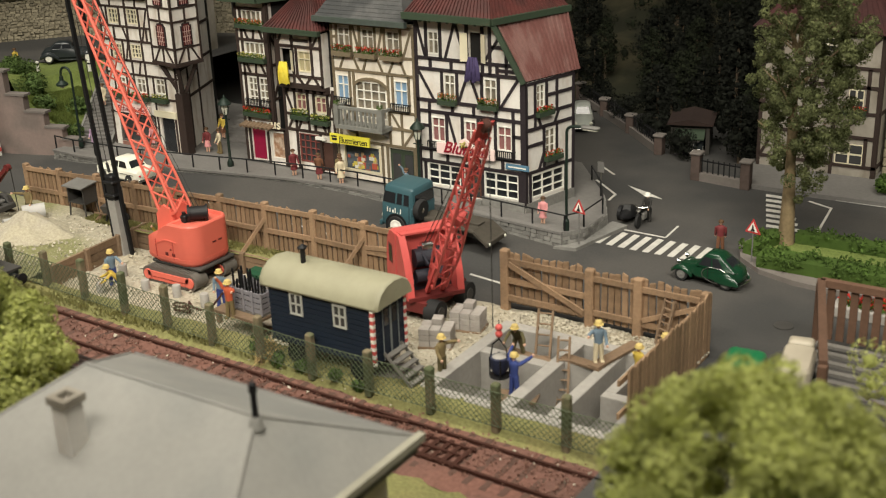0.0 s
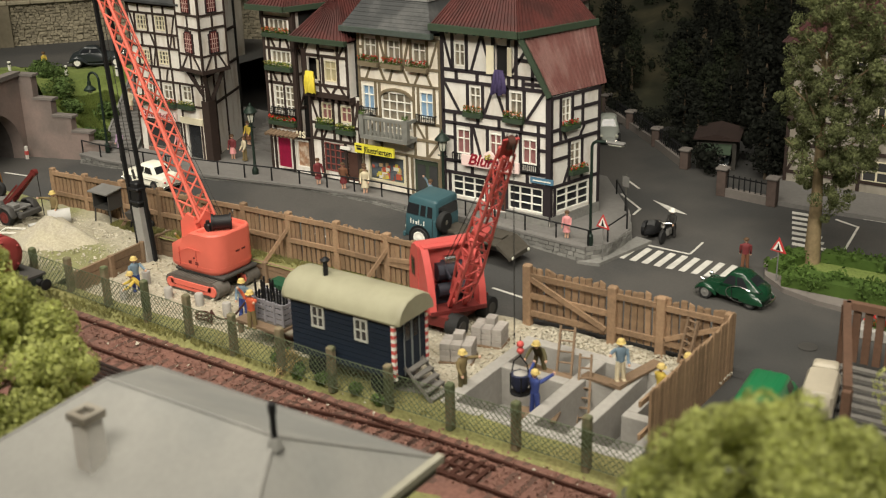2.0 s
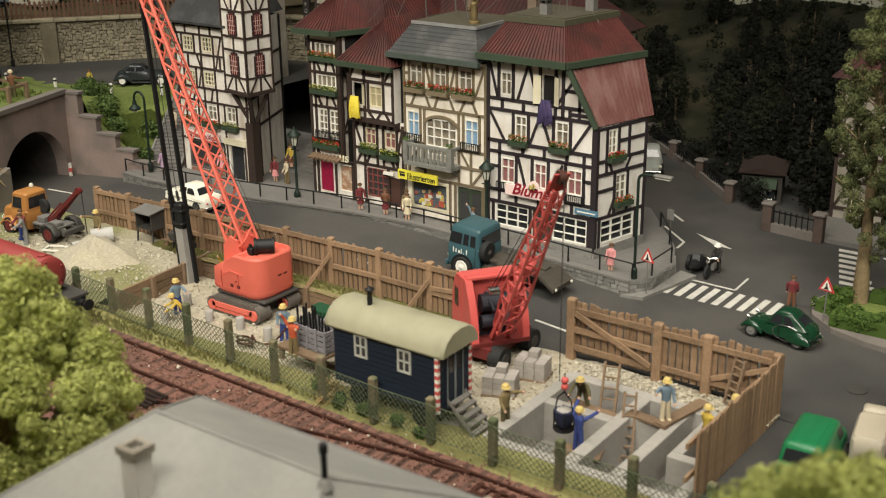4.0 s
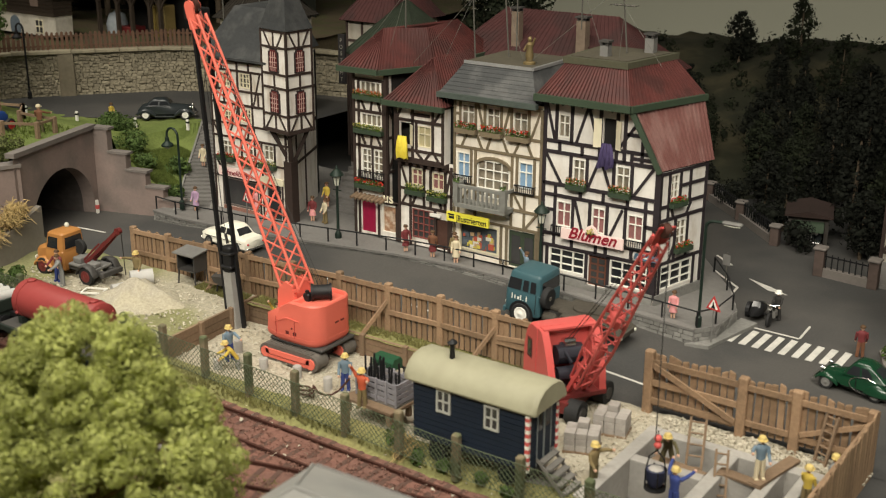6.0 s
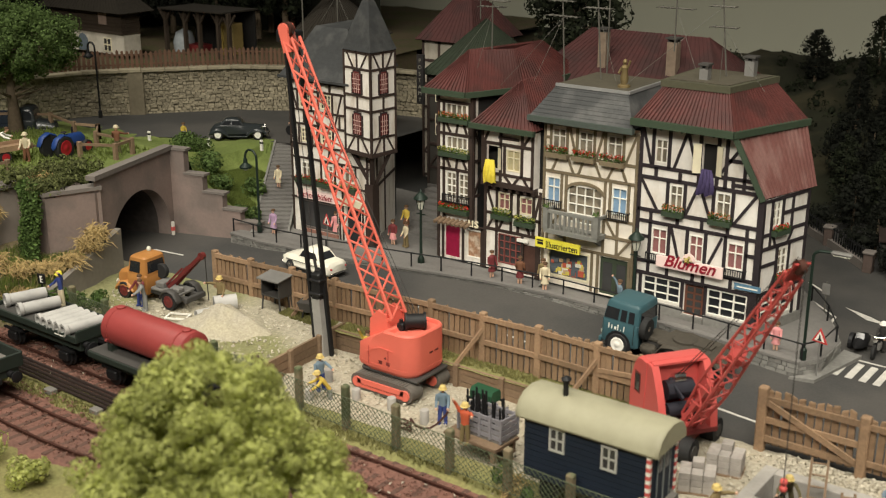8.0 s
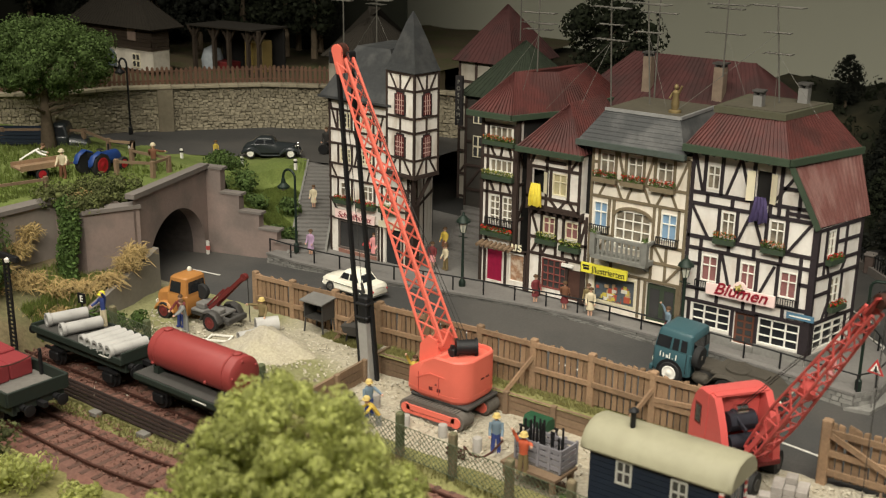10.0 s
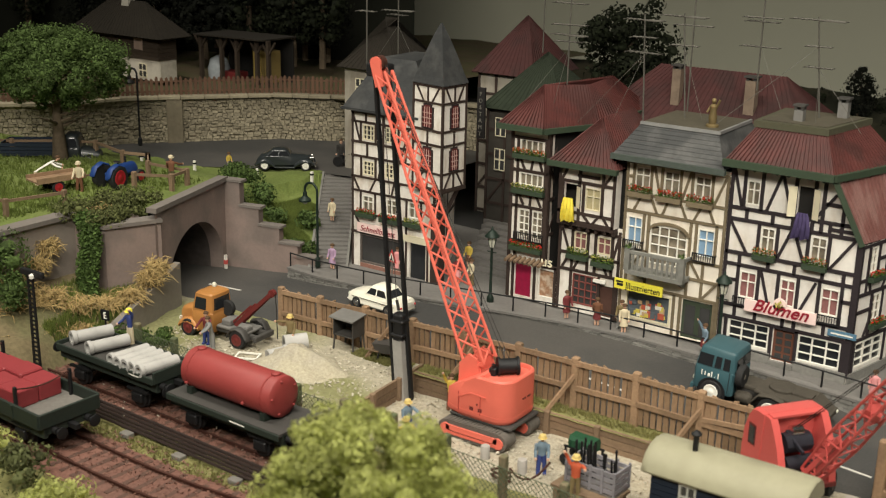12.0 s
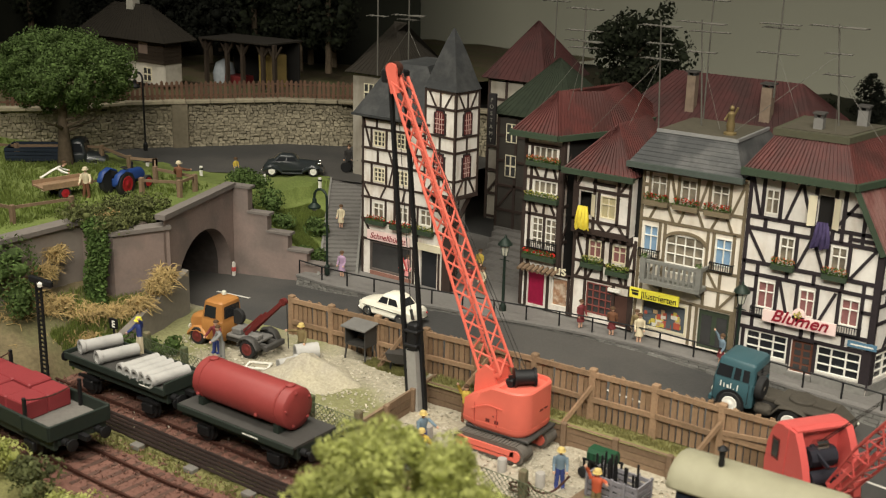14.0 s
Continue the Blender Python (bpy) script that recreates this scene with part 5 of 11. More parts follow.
    r.loft([[q(-58.35, 49.75, 10.85), q(-52.8, 49.75, 10.85), q(-54.6, 56.6, 10.85), q(-58.35, 57, 10.85)], [q(-57.6, 50.7, 12.3), q(-53.4, 50.9, 12.3), q(-55.0, 55.9, 12.3), q(-57.6, 55.9, 12.3)], [q(-56.9, 51.6, 13.7), q(-54.4, 51.6, 13.7), q(-55.3, 55.0, 13.7), q(-56.9, 55.0, 13.7)]])
    r.bar(q(-58.4, 49.75, 10.82), q(-52.8, 49.75, 10.82), 0.14, 0.14)
    part("roof", r, ROOF_DUSK, h, "steep grey slate roof")
    # turret on the corner
    hexa = [(-53.15, 49.75), (-50.9, 49.35), (-50.7, 51.3), (-52.95, 51.7)]
    t = Build()
    t.loft([[q(x, y, 7.0) for x, y in hexa], [q(x, y, 12.95) for x, y in hexa]])
    tw = part("turret", t, PLASTER_OLD, h, "white half-timbered corner turret")
    for (xa, ya), (xb, yb) in list(zip(hexa, hexa[1:] + hexa[:1]))[:2]:
        d = Vector((xb - xa, yb - ya))
        E = Facade(B, (xa, ya), d)
        ln = d.length
        timbers(tw, E, T, [(12.8, 0, ln), (11.9, .08, ln), (10.35, 0, ln), (9.55, 0, ln), (7.95, 0, ln), (7.05, 0, ln)], [(0, 7.0, 12.9), (ln, 7.0, 12.9), (ln / 2, 11.9, 12.8), (ln / 2, 9.55, 10.35), (ln / 2, 9.0, 9.55), (ln / 2, 7.05, 7.95)],
                [(ln * .12, 12.75, ln * .35, 11.95), (ln * .88, 12.75, ln * .65, 11.95), (ln * .1, 7.1, ln * .36, 7.9), (ln * .9, 7.1, ln * .64, 7.9)], w=0.115)
        for z in (8.05, 10.45):
            m = Build()
            E.brick(m, ln * .3, z, ln * .7, z + 1.2, 0.0, 0.07)
            E.brick(m, ln * .36, z + 1.2, ln * .64, z + 1.36, 0.0, 0.07)
            w = part("window", m, mat("frame_black", (0.03, 0.02, 0.02), 0.6), tw)
            g = Build()
            E.brick(g, ln * .35, z + .06, ln * .65, z + 1.16, 0.07, 0.085)
            E.brick(g, ln * .4, z + 1.16, ln * .6, z + 1.28, 0.07, 0.085)
            part("pane", g, mat("red_glazing", (0.12, 0.03, 0.03), 0.25), w)
            k = Build()
            for f in (.42, .5, .58):
                E.brick(k, ln * f - .02, z + .06, ln * f + .02, z + 1.2, 0.085, 0.1)
            for f in (.3, .58, .86):
                E.brick(k, ln * .35, z + f - .02, ln * .65, z + f + .02, 0.085, 0.1)
            part("glazing_bar", k, mat("bars_rose", (0.5, 0.34, 0.3), 0.5), w)
    r = Build()
    cx, cy = -51.92, 50.52
    rings = []
    for k, z in ((1.1, 12.9), (0.95, 13.3), (0.6, 14.5), (0.28, 15.5), (0.03, 16.15)):
        rings.append([q(cx + (x - cx) * k, cy + (y - cy) * k, z) for x, y in hexa])
    r.loft(rings)
    part("turret_roof", r, ROOF_DUSK, h, "pointed grey slate turret roof")
    m = Build().loft([[q(cx + (x - cx) * 1.08, cy + (y - cy) * 1.08, 6.88) for x, y in hexa], [q(cx + (x - cx) * 1.08, cy + (y - cy) * 1.08, 7.05) for x, y in hexa]])
    for p0 in ((-52.8, 49.9, 6.9), (-51.1, 49.6, 6.9), (-50.9, 51.0, 6.9)):
        m.bar(q(*p0), q(-51.75, 50.5, 4.7), 0.22, 0.22)
    m.box(*q(-52.1, 50.1, 1.0), *q(-51.5, 50.7, 5.0))
    part("turret_bracket", m, TIMBER, h, "dark timber struts under the turret")
    return h


flower_shop()
newsagent()
tea_house()
left_house()
turret_house()
cloth("purple_cloth", -31.15, 50.75, 8.95, .85, 1.25, CLOTH_VIOLET, "crumpled dark violet cloth hung from an open window", 2)
cloth("yellow_cloth", -43.35, 50.3, 7.75, .9, 1.25, CLOTH_YELLOW, "bright yellow cloth hung from an open window", 5)

# ---- building yard ----
def board_run(parent, x0, y0, x1, y1, z0, z1, rng, pitch=0.31, wide=0.235, thick=0.09, side=1):
    """A row of separate fence boards, on a few shared meshes."""
    d = Vector((x1 - x0, y1 - y0))
    n = int(d.length / pitch)
    u = d.normalized()
    for i in range(n):
        c = Vector((x0, y0)) + u * (pitch * (i + .5))
        me = rng.choice(BOARDS)
        again("board", me, parent, c.x, c.y, z0, math.degrees(math.atan2(u.y, u.x)), ry=rng.uniform(-1.4, 1.4), s=(wide * rng.uniform(.9, 1.08) / 0.24, thick / 0.09, (z1 - z0) * rng.uniform(.95, 1.04) / 2.0))


BOARDS = []
for k in range(5):
    bm = Build()
    tilt = (k - 2) * 0.02
    bm.loft([[(-.12, -.045, 0), (.12, -.045, 0), (.12, .045, 0), (-.12, .045, 0)], [(-.12, -.045, 1.95 + tilt), (.12, -.045, 1.95 - tilt), (.12, .045, 1.95 - tilt), (-.12, .045, 1.95 + tilt)], [(-.1, -.03, 2.0 + tilt), (.1, -.03, 2.0 - tilt), (.1, .03, 2.0 - tilt), (-.1, .03, 2.0 + tilt)]])
    BOARDS.append(mesh_of("board", bm, WOOD_FENCE))


def street_fence():
    rng = random.Random(11)
    f = thing("board_fence", 0, 0, 0, 0, "weathered brown wooden board fence between yard and street", "fence", kind="structure")
    px = [-55.6, -53.0, -50.0, -46.95, -43.9, -40.8, -37.75, -34.7, -31.65, -28.7]
    py = [41.35, 41.5, 41.55, 41.5, 41.5, 41.5, 41.45, 41.45, 41.45, 41.45]
    zt = [2.6, 2.6, 2.7, 2.75, 2.85, 2.95, 3.0, 3.05, 3.0, 3.0]
    for x, y, z in zip(px, py, zt):
        part("post", Build().cbox(x - .17, y - .2, .2, x + .17, y + .12, z, .04), WOOD_FENCE, f)
    for a in range(len(px) - 1):
        for k in (0.85, 2.05):
            part("rail", Build().bar((px[a] + .1, py[a] - .16, zt[a] - 2.75 + k + .45), (px[a + 1] - .1, py[a + 1] - .16, zt[a + 1] - 2.75 + k + .45), .1, .24), WOOD_FENCE, f)
        board_run(f, px[a] + .12, py[a] - .02, px[a + 1] - .12, py[a + 1] - .02, zt[a] - 2.45, zt[a] - .15, rng)
    for x, y in ((-48.2, 41.4), (-37.7, 41.3), (-31.6, 41.3), (-43.2, 41.3)):
        part("brace", Build().bar((x, y, 2.2), (x - .9, y - 1.0, .45), .16, .16), WOOD_FENCE, f)
    part("rail", Build().bar((-31.5, 41.25, 1.75), (-28.7, 41.25, 2.0), .1, .2), WOOD_FENCE, f)
    return f


def gate_fence():
    rng = random.Random(12)
    f = thing("gate_fence", 0, 0, 0, 0, "weathered wooden board fence with a braced gate at the cellar", "fence", kind="structure")
    px = [-24.05, -19.95, -17.75, -14.85]
    for x, z in zip(px, (2.95, 2.8, 2.8, 2.75)):
        part("post", Build().cbox(x - .2, 41.25, .05, x + .2, 41.6, z, .05), WOOD_FENCE, f)
    for a in range(3):
        board_run(f, px[a] + .1, 41.55, px[a + 1] - .1, 41.55, .42, 2.75 if a else 2.85, rng, pitch=.33, wide=.26)
    for z, a, b in ((2.45, -24.0, -20.0), (1.55, -24.0, -20.0), (.72, -24.0, -20.0)):
        part("rail", Build().bar((a, 41.35, z), (b, 41.35, z), .1, .26), WOOD_FENCE, f)
    part("brace", Build().bar((-23.8, 41.28, 2.35), (-20.2, 41.28, .8), .1, .24), WOOD_FENCE, f)
    for z, a, b in ((2.4, -19.9, -17.9), (.85, -19.9, -17.9), (2.35, -17.7, -15.0), (.8, -17.7, -15.0)):
        part("rail", Build().bar((a, 41.38, z), (b, 41.38, z), .1, .24), WOOD_FENCE, f)
    part("brace", Build().bar((-17.5, 41.3, 1.0), (-15.0, 41.3, 2.1), .1, .2), WOOD_FENCE, f)
    board_run(f, -14.7, 41.5, -14.85, 33.6, .0, 2.7, rng, pitch=.36, wide=.3)
    for z in (.9, 2.2):
        part("rail", Build().bar((-14.95, 41.4, z), (-15.1, 33.7, z), .1, .22), WOOD_FENCE, f)
    return f


def fence_y(x):
    return 32.1 - .062 * min(0, x + 27)


def wire_fence():
    f = thing("wire_mesh_fence", 0, 0, 0, 0, "green wire mesh fence on stubby weathered posts along the track", "fence", kind="structure")
    x = -58.75
    rng = random.Random(4)
    while x < -9:
        h = rng.uniform(1.85, 2.2)
        y = fence_y(x)
        part("post", Build().cbox(x - .16, y - .14, -.05, x + .16, y + .18, h, .05), mat_post, f)
        x += 2.83
    m = Build()
    z0, z1, st = .32, 1.7, .25
    n = int(50 / st)
    for i in range(n):
        xa = -59 + st * i
        xb = xa + (z1 - z0)
        m.bar((xa, fence_y(xa) - .19, z0), (xb, fence_y(xb) - .19, z1), .02, .02)
        m.bar((xa, fence_y(xa) - .21, z1), (xb, fence_y(xb) - .21, z0), .02, .02)
    for z in (z0, z1):
        m.pipe([(x, fence_y(x) - .2, z) for x in (-59, -27, -9)], .018, 5)
    tagged(part("wire_mesh", m, WIRE, f), kind="stuff")
    return f


mat_post = mat("fence_post", (0.2, 0.16, 0.1), 0.9, 0, 0.3, 500, 0.3, 0.25, 60, tint=(0.06, 0.09, 0.04), tscale=90, tamount=0.8)


def planked_bank(name, line, z0, z1, label):
    """Planks held by short posts along the sunken yard."""
    f = thing(name, 0, 0, 0, 0, label, "retaining wall", kind="structure")
    rows = 3
    for (xa, ya), (xb, yb) in zip(line, line[1:]):
        ln = math.hypot(xb - xa, yb - ya)
        u = ((xb - xa) / ln, (yb - ya) / ln)
        n = max(1, round(ln / 2.6))
        for k in range(n):
            a, b = ln * k / n, ln * (k + 1) / n
            for r in range(rows):
                za, zb = z0 + (z1 - z0) * r / rows, z0 + (z1 - z0) * (r + 1) / rows
                part("plank", Build().bar((xa + u[0] * (a + .02), ya + u[1] * (a + .02), (za + zb) / 2), (xa + u[0] * (b - .02), ya + u[1] * (b - .02), (za + zb) / 2), .14, zb - za - .03), WOOD_DARK, f)
            x, y = xa + u[0] * a + u[1] * .12, ya + u[1] * a - u[0] * .12
            part("post", Build().cbox(x - .13, y - .13, z0 - .1, x + .13, y + .13, z1 + .08, .03), WOOD_DARK, f)
    return f


def cellar():
    f = thing("cellar_walls", 0, 0, 0, 0, "grey concrete cellar walls of a house under construction", "foundation", kind="structure")
    def wall(x0, y0, x1, y1, z1=.34, z0=-1.4):
        m = Build().cbox(min(x0, x1), min(y0, y1), z0, max(x0, x1), max(y0, y1), z1, .03)
        part("wall", m, CONCRETE, f)
    wall(-23.2, 33.2, -22.65, 39.95)
    wall(-22.65, 39.4, -15.0, 39.95)
    wall(-22.65, 33.0, -15.0, 33.5, .3)
    wall(-19.75, 33.5, -19.2, 39.4)
    wall(-17.85, 33.5, -17.35, 39.4)
    wall(-22.65, 36.85, -19.75, 37.35)
    wall(-19.2, 37.6, -17.85, 38.1)
    wall(-16.75, 35.75, -15.0, 36.2)
    wall(-16.75, 36.2, -16.3, 39.4)
    wall(-15.4, 33.5, -14.95, 39.4)
    return f


def ladder(name, p, q, width, label, rungs=7):
    f = thing(name, *p, 0, label, "ladder", "ladders")
    d = Vector(q) - Vector(p)
    s = d.cross(Vector((0, 0, 1))).normalized() * (width / 2)
    for k in (-1, 1):
        part("side_rail", Build().bar(s * k, d + s * k, .09, .12), WOOD_DARK, f)
    for i in range(rungs):
        t = (i + .6) / rungs
        part("rung", Build().tube(d * t - s, d * t + s, .04, 5), WOOD_DARK, f)
    return f


def figure(name, x, y, z, rz, shirt, legs, label, hat=None, arms=((-75, 8), (-75, 16)), tall=1.8, bend=0, skirt=False, spread=.16, group="model figures"):
    """A painted model figure as one plain mesh; arms are (raise, forward) angles in degrees for left and right."""
    m = Build()
    k = tall / 2.05 * (.86 if name == "pedestrian" else 1)
    hip, sh, hd = .98 * k, 1.62 * k, 1.86 * k
    lean = math.tan(radians(bend))
    def up(zz):
        return (zz - hip) * lean if zz > hip else 0.0
    m.use(1)
    if skirt:
        m.loft([[(r * math.cos(a) * 1.0, r * math.sin(a) * .8, zz) for a in (2 * math.pi * i / 10 for i in range(10))] for r, zz in ((.3 * k, .45 * k), (.26 * k, .7 * k), (.19 * k, hip))])
        m.use(0)
        for s in (-1, 1):
            m.tube((s * .1 * k, 0, 0), (s * .1 * k, 0, .5 * k), .07 * k, 6, .08 * k)
    else:
        for s in (-1, 1):
            m.tube((s * spread * k, .03 * s, 0.05), (s * .1 * k, 0, hip), .1 * k, 7, .13 * k)
            m.box(s * spread * k - .08 * k, -.2 * k, 0, s * spread * k + .08 * k, .09 * k, .1 * k)
    m.use(2)
    prof = ((.2, .95), (.2, 1.15), (.24, 1.4), (.26, 1.56), (.18, 1.66), (.08, 1.7))
    m.loft([[(r * k * math.cos(a) * 1.05, r * k * .62 * math.sin(a) - up(zz * k), zz * k) for a in (2 * math.pi * i / 10 for i in range(10))] for r, zz in prof])
    for s, (rise, fwd) in zip((-1, 1), arms):
        ra, fa = radians(rise), radians(fwd)
        p0 = Vector((s * .27 * k, -up(sh), 1.56 * k))
        d = Vector((s * math.cos(ra) * math.cos(fa) * .5 + s * .12, -math.cos(ra) * math.sin(fa), math.sin(ra)))
        if rise <= -60:
            d = Vector((s * .12, -math.sin(fa) * .7, -1))
        d.normalize()
        e = p0 + d * .36 * k
        d2 = (d + Vector((-s * .15, -.5, .1 if rise > 0 else .15))).normalized()
        w = e + d2 * .34 * k
        m.use(2).tube(p0, e, .09 * k, 6, .08 * k)
        m.tube(e, w, .08 * k, 6, .065 * k)
        m.use(0).ball(w + d2 * .05, .075 * k, 6, 4)
    o = -up(hd)
    m.use(0).ball((0, o, hd), (.125 * k, .14 * k, .16 * k), 8, 6)
    m.tube((0, o * .9, 1.66 * k), (0, o, 1.78 * k), .07 * k, 6)
    if hat:
        m.use(3).lathe([(.17, .0), (.165, .06), (.13, .14), (.03, .18)], 9, (0, o, hd + .03 * k))
        m.lathe([(.2, 0), (.2, .02)], 9, (0, o - .03, hd + .02 * k))
    else:
        m.use(3).lathe([(.14, 0), (.14, .06), (.09, .12), (.02, .14)], 8, (0, o + .02, hd + .03 * k))
    hatm = hat or figure_hair
    ob = solo(name, m, [SKIN, legs, shirt, hatm], x, y, z, rz, label, "figurine", group, smooth=40)
    return ob


figure_hair = mat("figure_hair", (0.09, 0.05, 0.025), 0.8, 0, 0.2)
F_BLUE = mat("figure_blue", (0.035, 0.055, 0.2), 0.7, 0, 0.1)
F_PALEBLUE = mat("figure_pale_blue", (0.15, 0.21, 0.26), 0.7, 0, 0.1)
F_YELLOW = mat("figure_yellow", (0.55, 0.4, 0.07), 0.7, 0, 0.1)
F_ORANGE = mat("figure_orange", (0.55, 0.11, 0.05), 0.7, 0, 0.1)
F_KHAKI = mat("figure_khaki", (0.2, 0.15, 0.07), 0.8, 0, 0.12)
F_OLIVE = mat("figure_olive", (0.1, 0.085, 0.04), 0.8, 0, 0.12)
F_GREY = mat("figure_grey", (0.22, 0.22, 0.21), 0.8, 0, 0.12)
F_BLACK = mat("figure_black", (0.03, 0.028, 0.026), 0.8, 0, 0.12)
F_PINK = mat("figure_pink", (0.7, 0.3, 0.3), 0.7, 0, 0.1)
F_RED = mat("figure_red", (0.16, 0.03, 0.033), 0.7, 0, 0.1)
F_LILAC = mat("figure_lilac", (0.4, 0.27, 0.4), 0.7, 0, 0.1)
F_CREAM = mat("figure_cream", (0.6, 0.52, 0.36), 0.7, 0, 0.1)
F_BROWN = mat("figure_brown", (0.17, 0.075, 0.04), 0.8, 0, 0.12)


def wheel(parent, x, y, z, r, w, rim=None, name="wheel", side=1):
    """A tyre with its rim, axle along y."""
    t = Build().lathe([(r * .62, -w / 2), (r * .93, -w / 2), (r, -w * .32), (r, w * .32), (r * .93, w / 2), (r * .62, w / 2)], 18, (x, y, z), "y")
    ob = part(name, t, TYRE, parent, smooth=40)
    k = Build().lathe([(r * .6, side * -w * .3), (r * .66, side * -w * .51), (r * .6, side * -w * .57), (r * .5, side * -w * .52), (r * .26, side * -w * .54), (r * .2, side * -w * .62), (.02, side * -w * .64)], 14, (x, y, z), "y")
    part("rim", k, rim or GREY, ob, smooth=40)
    return ob


TRAILER_FRAME = mat("window_frame_grey", (0.42, 0.42, 0.38), 0.6, 0, 0.1)


def site_trailer():
    X, Y = -30.6, 33.0
    f = thing("site_trailer", X, Y, .1, 0, "dark navy boarded site trailer with a pale rounded roof", "trailer")
    L, W, z0, z1 = 5.7, 2.1, .55, 3.05
    part("body", Build().box(.04, .04, z0, L - .04, W - .04, z1), NAVY, f)
    n = 11
    for i in range(n):
        za, zb = z0 + (z1 - z0) * i / n, z0 + (z1 - z0) * (i + 1) / n
        for y0, y1 in ((0, .06), (W - .06, W)):
            part("side_board", Build().box(0, y0, za + .012, L, y1, zb - .012), NAVY, f)
        part("end_board", Build().box(L - .06, .07, za + .012, L, W - .07, zb - .012), NAVY, f)
    prof = [(-.14, 2.96), (-.17, 3.04), (-.1, 3.3), (.1, 3.6), (.48, 3.84), (1.05, 3.93), (1.62, 3.84), (2.0, 3.6), (2.2, 3.3), (2.27, 3.04), (2.24, 2.96), (1.9, 3.0), (.2, 3.0)]
    rings = []
    for x, k in ((-.42, .93), (-.3, .99), (-.1, 1.0), (L + .1, 1.0), (L + .28, .985), (L + .36, .93)):
        rings.append([(x, 1.05 + (y - 1.05) * k, 3.0 + (z - 3.0) * k) for y, z in prof])
    part("roof", Build().loft(rings), ROOF_CREAM, f, "pale cream rounded roof", smooth=35)
    c = Build().tube((1.35, .85, 3.7), (1.35, .85, 4.5), .11, 10).lathe([(.2, 0), (.22, .06), (.05, .18)], 10, (1.35, .85, 4.5))
    part("stove_pipe", c, BLACK, f)
    F = Facade((0, 0, 0), (0, 0), (1, 0))
    for s0, s1, za, zb in ((1.2, 1.92, 1.93, 2.92), (3.58, 4.3, 1.85, 2.85)):
        ring = lambda k, d: [F.p(s0 + k, za + k, d), F.p(s1 - k, za + k, d), F.p(s1 - k, zb - k, d), F.p(s0 + k, zb - k, d)]
        o = [ring(0, 0), ring(0, .06), ring(.09, .06), ring(.09, 0)]
        m = Build()
        m.add([p for r in o for p in r], [(4 * i + k, 4 * i + (k + 1) % 4, 4 * ((i + 1) % 4) + (k + 1) % 4, 4 * ((i + 1) % 4) + k) for i in range(4) for k in range(4)])
        w = part("window", m, TRAILER_FRAME, f)
        part("glazing_bar", F.brick(Build(), (s0 + s1) / 2 - .04, za + .09, (s0 + s1) / 2 + .04, zb - .09, 0.0, 0.055), TRAILER_FRAME, w)
        for a, b in ((s0 + .09, (s0 + s1) / 2 - .04), ((s0 + s1) / 2 + .04, s1 - .09)):
            part("glazing_bar", F.brick(Build(), a, (za + zb) / 2 - .035, b, (za + zb) / 2 + .035, 0.0, 0.055), TRAILER_FRAME, w)
        part("pane", F.brick(Build(), s0 + .05, za + .05, s1 - .05, zb - .05, 0.0, 0.02), GLASS, w)
    S = Facade((0, 0, 0), (L, 0), (0, 1))
    for s0 in (.52, 1.06):
        d = part("door", S.brick(Build(), s0, z0 + .02, s0 + .52, 2.85, 0.0, 0.04), NAVY, f)
        part("door_pane", S.brick(Build(), s0 + .12, 2.0, s0 + .42, 2.7, 0.04, 0.05), GLASS_DARK, d)
        m = Build()
        for a, b in ((s0, s0 + .04), (s0 + .48, s0 + .52)):
            S.brick(m, a, z0, b, 2.86, 0.04, 0.07)
        S.brick(m, s0, 2.84, s0 + .52, 2.88, 0.04, 0.07)
        part("door_edge", m, mat("edge_grey", (0.2, 0.22, 0.22), 0.6), d)
    for y in (.0, W):
        for i in range(15):
            za = z0 + 2.45 * i / 15
            part("warning_stripe", Build().box(L - .12, y - .1, za, L + .06, y + .04, za + 2.45 / 15), CRANE_RED if i % 2 else WHITE, f)
    for x in (1.1, 4.6):
        for y in (.25, W - .25):
            wheel(f, x, y, .05, .45, .24, LAMP_GREEN)
        part("axle", Build().bar((x, .2, .05), (x, W - .2, .05), .14, .14), BLACK, f)
        part("spring", Build().box(x - .5, .3, .22, x + .5, .45, .32), BLACK, f)
    part("chassis", Build().box(.2, .35, .3, L - .1, W - .35, .55), BLACK, f)
    s = Build()
    for i in range(5):
        s.box(L + .18 + .27 * i, .5, .8 - .25 * i, L + .47 + .27 * i, 1.6, .87 - .25 * i)
    for y in (.46, 1.6):
        s.bar((L + .1, y, .95), (L + 1.5, y, -.38), .05, .14)
    pieces("step", s, WOOD_GREY, f)
    f.matrix_basis = f.matrix_basis @ Matrix.Translation((.0075, -.005, .0045)) @ Matrix.Diagonal((.905, 1, .98, 1))
    return f


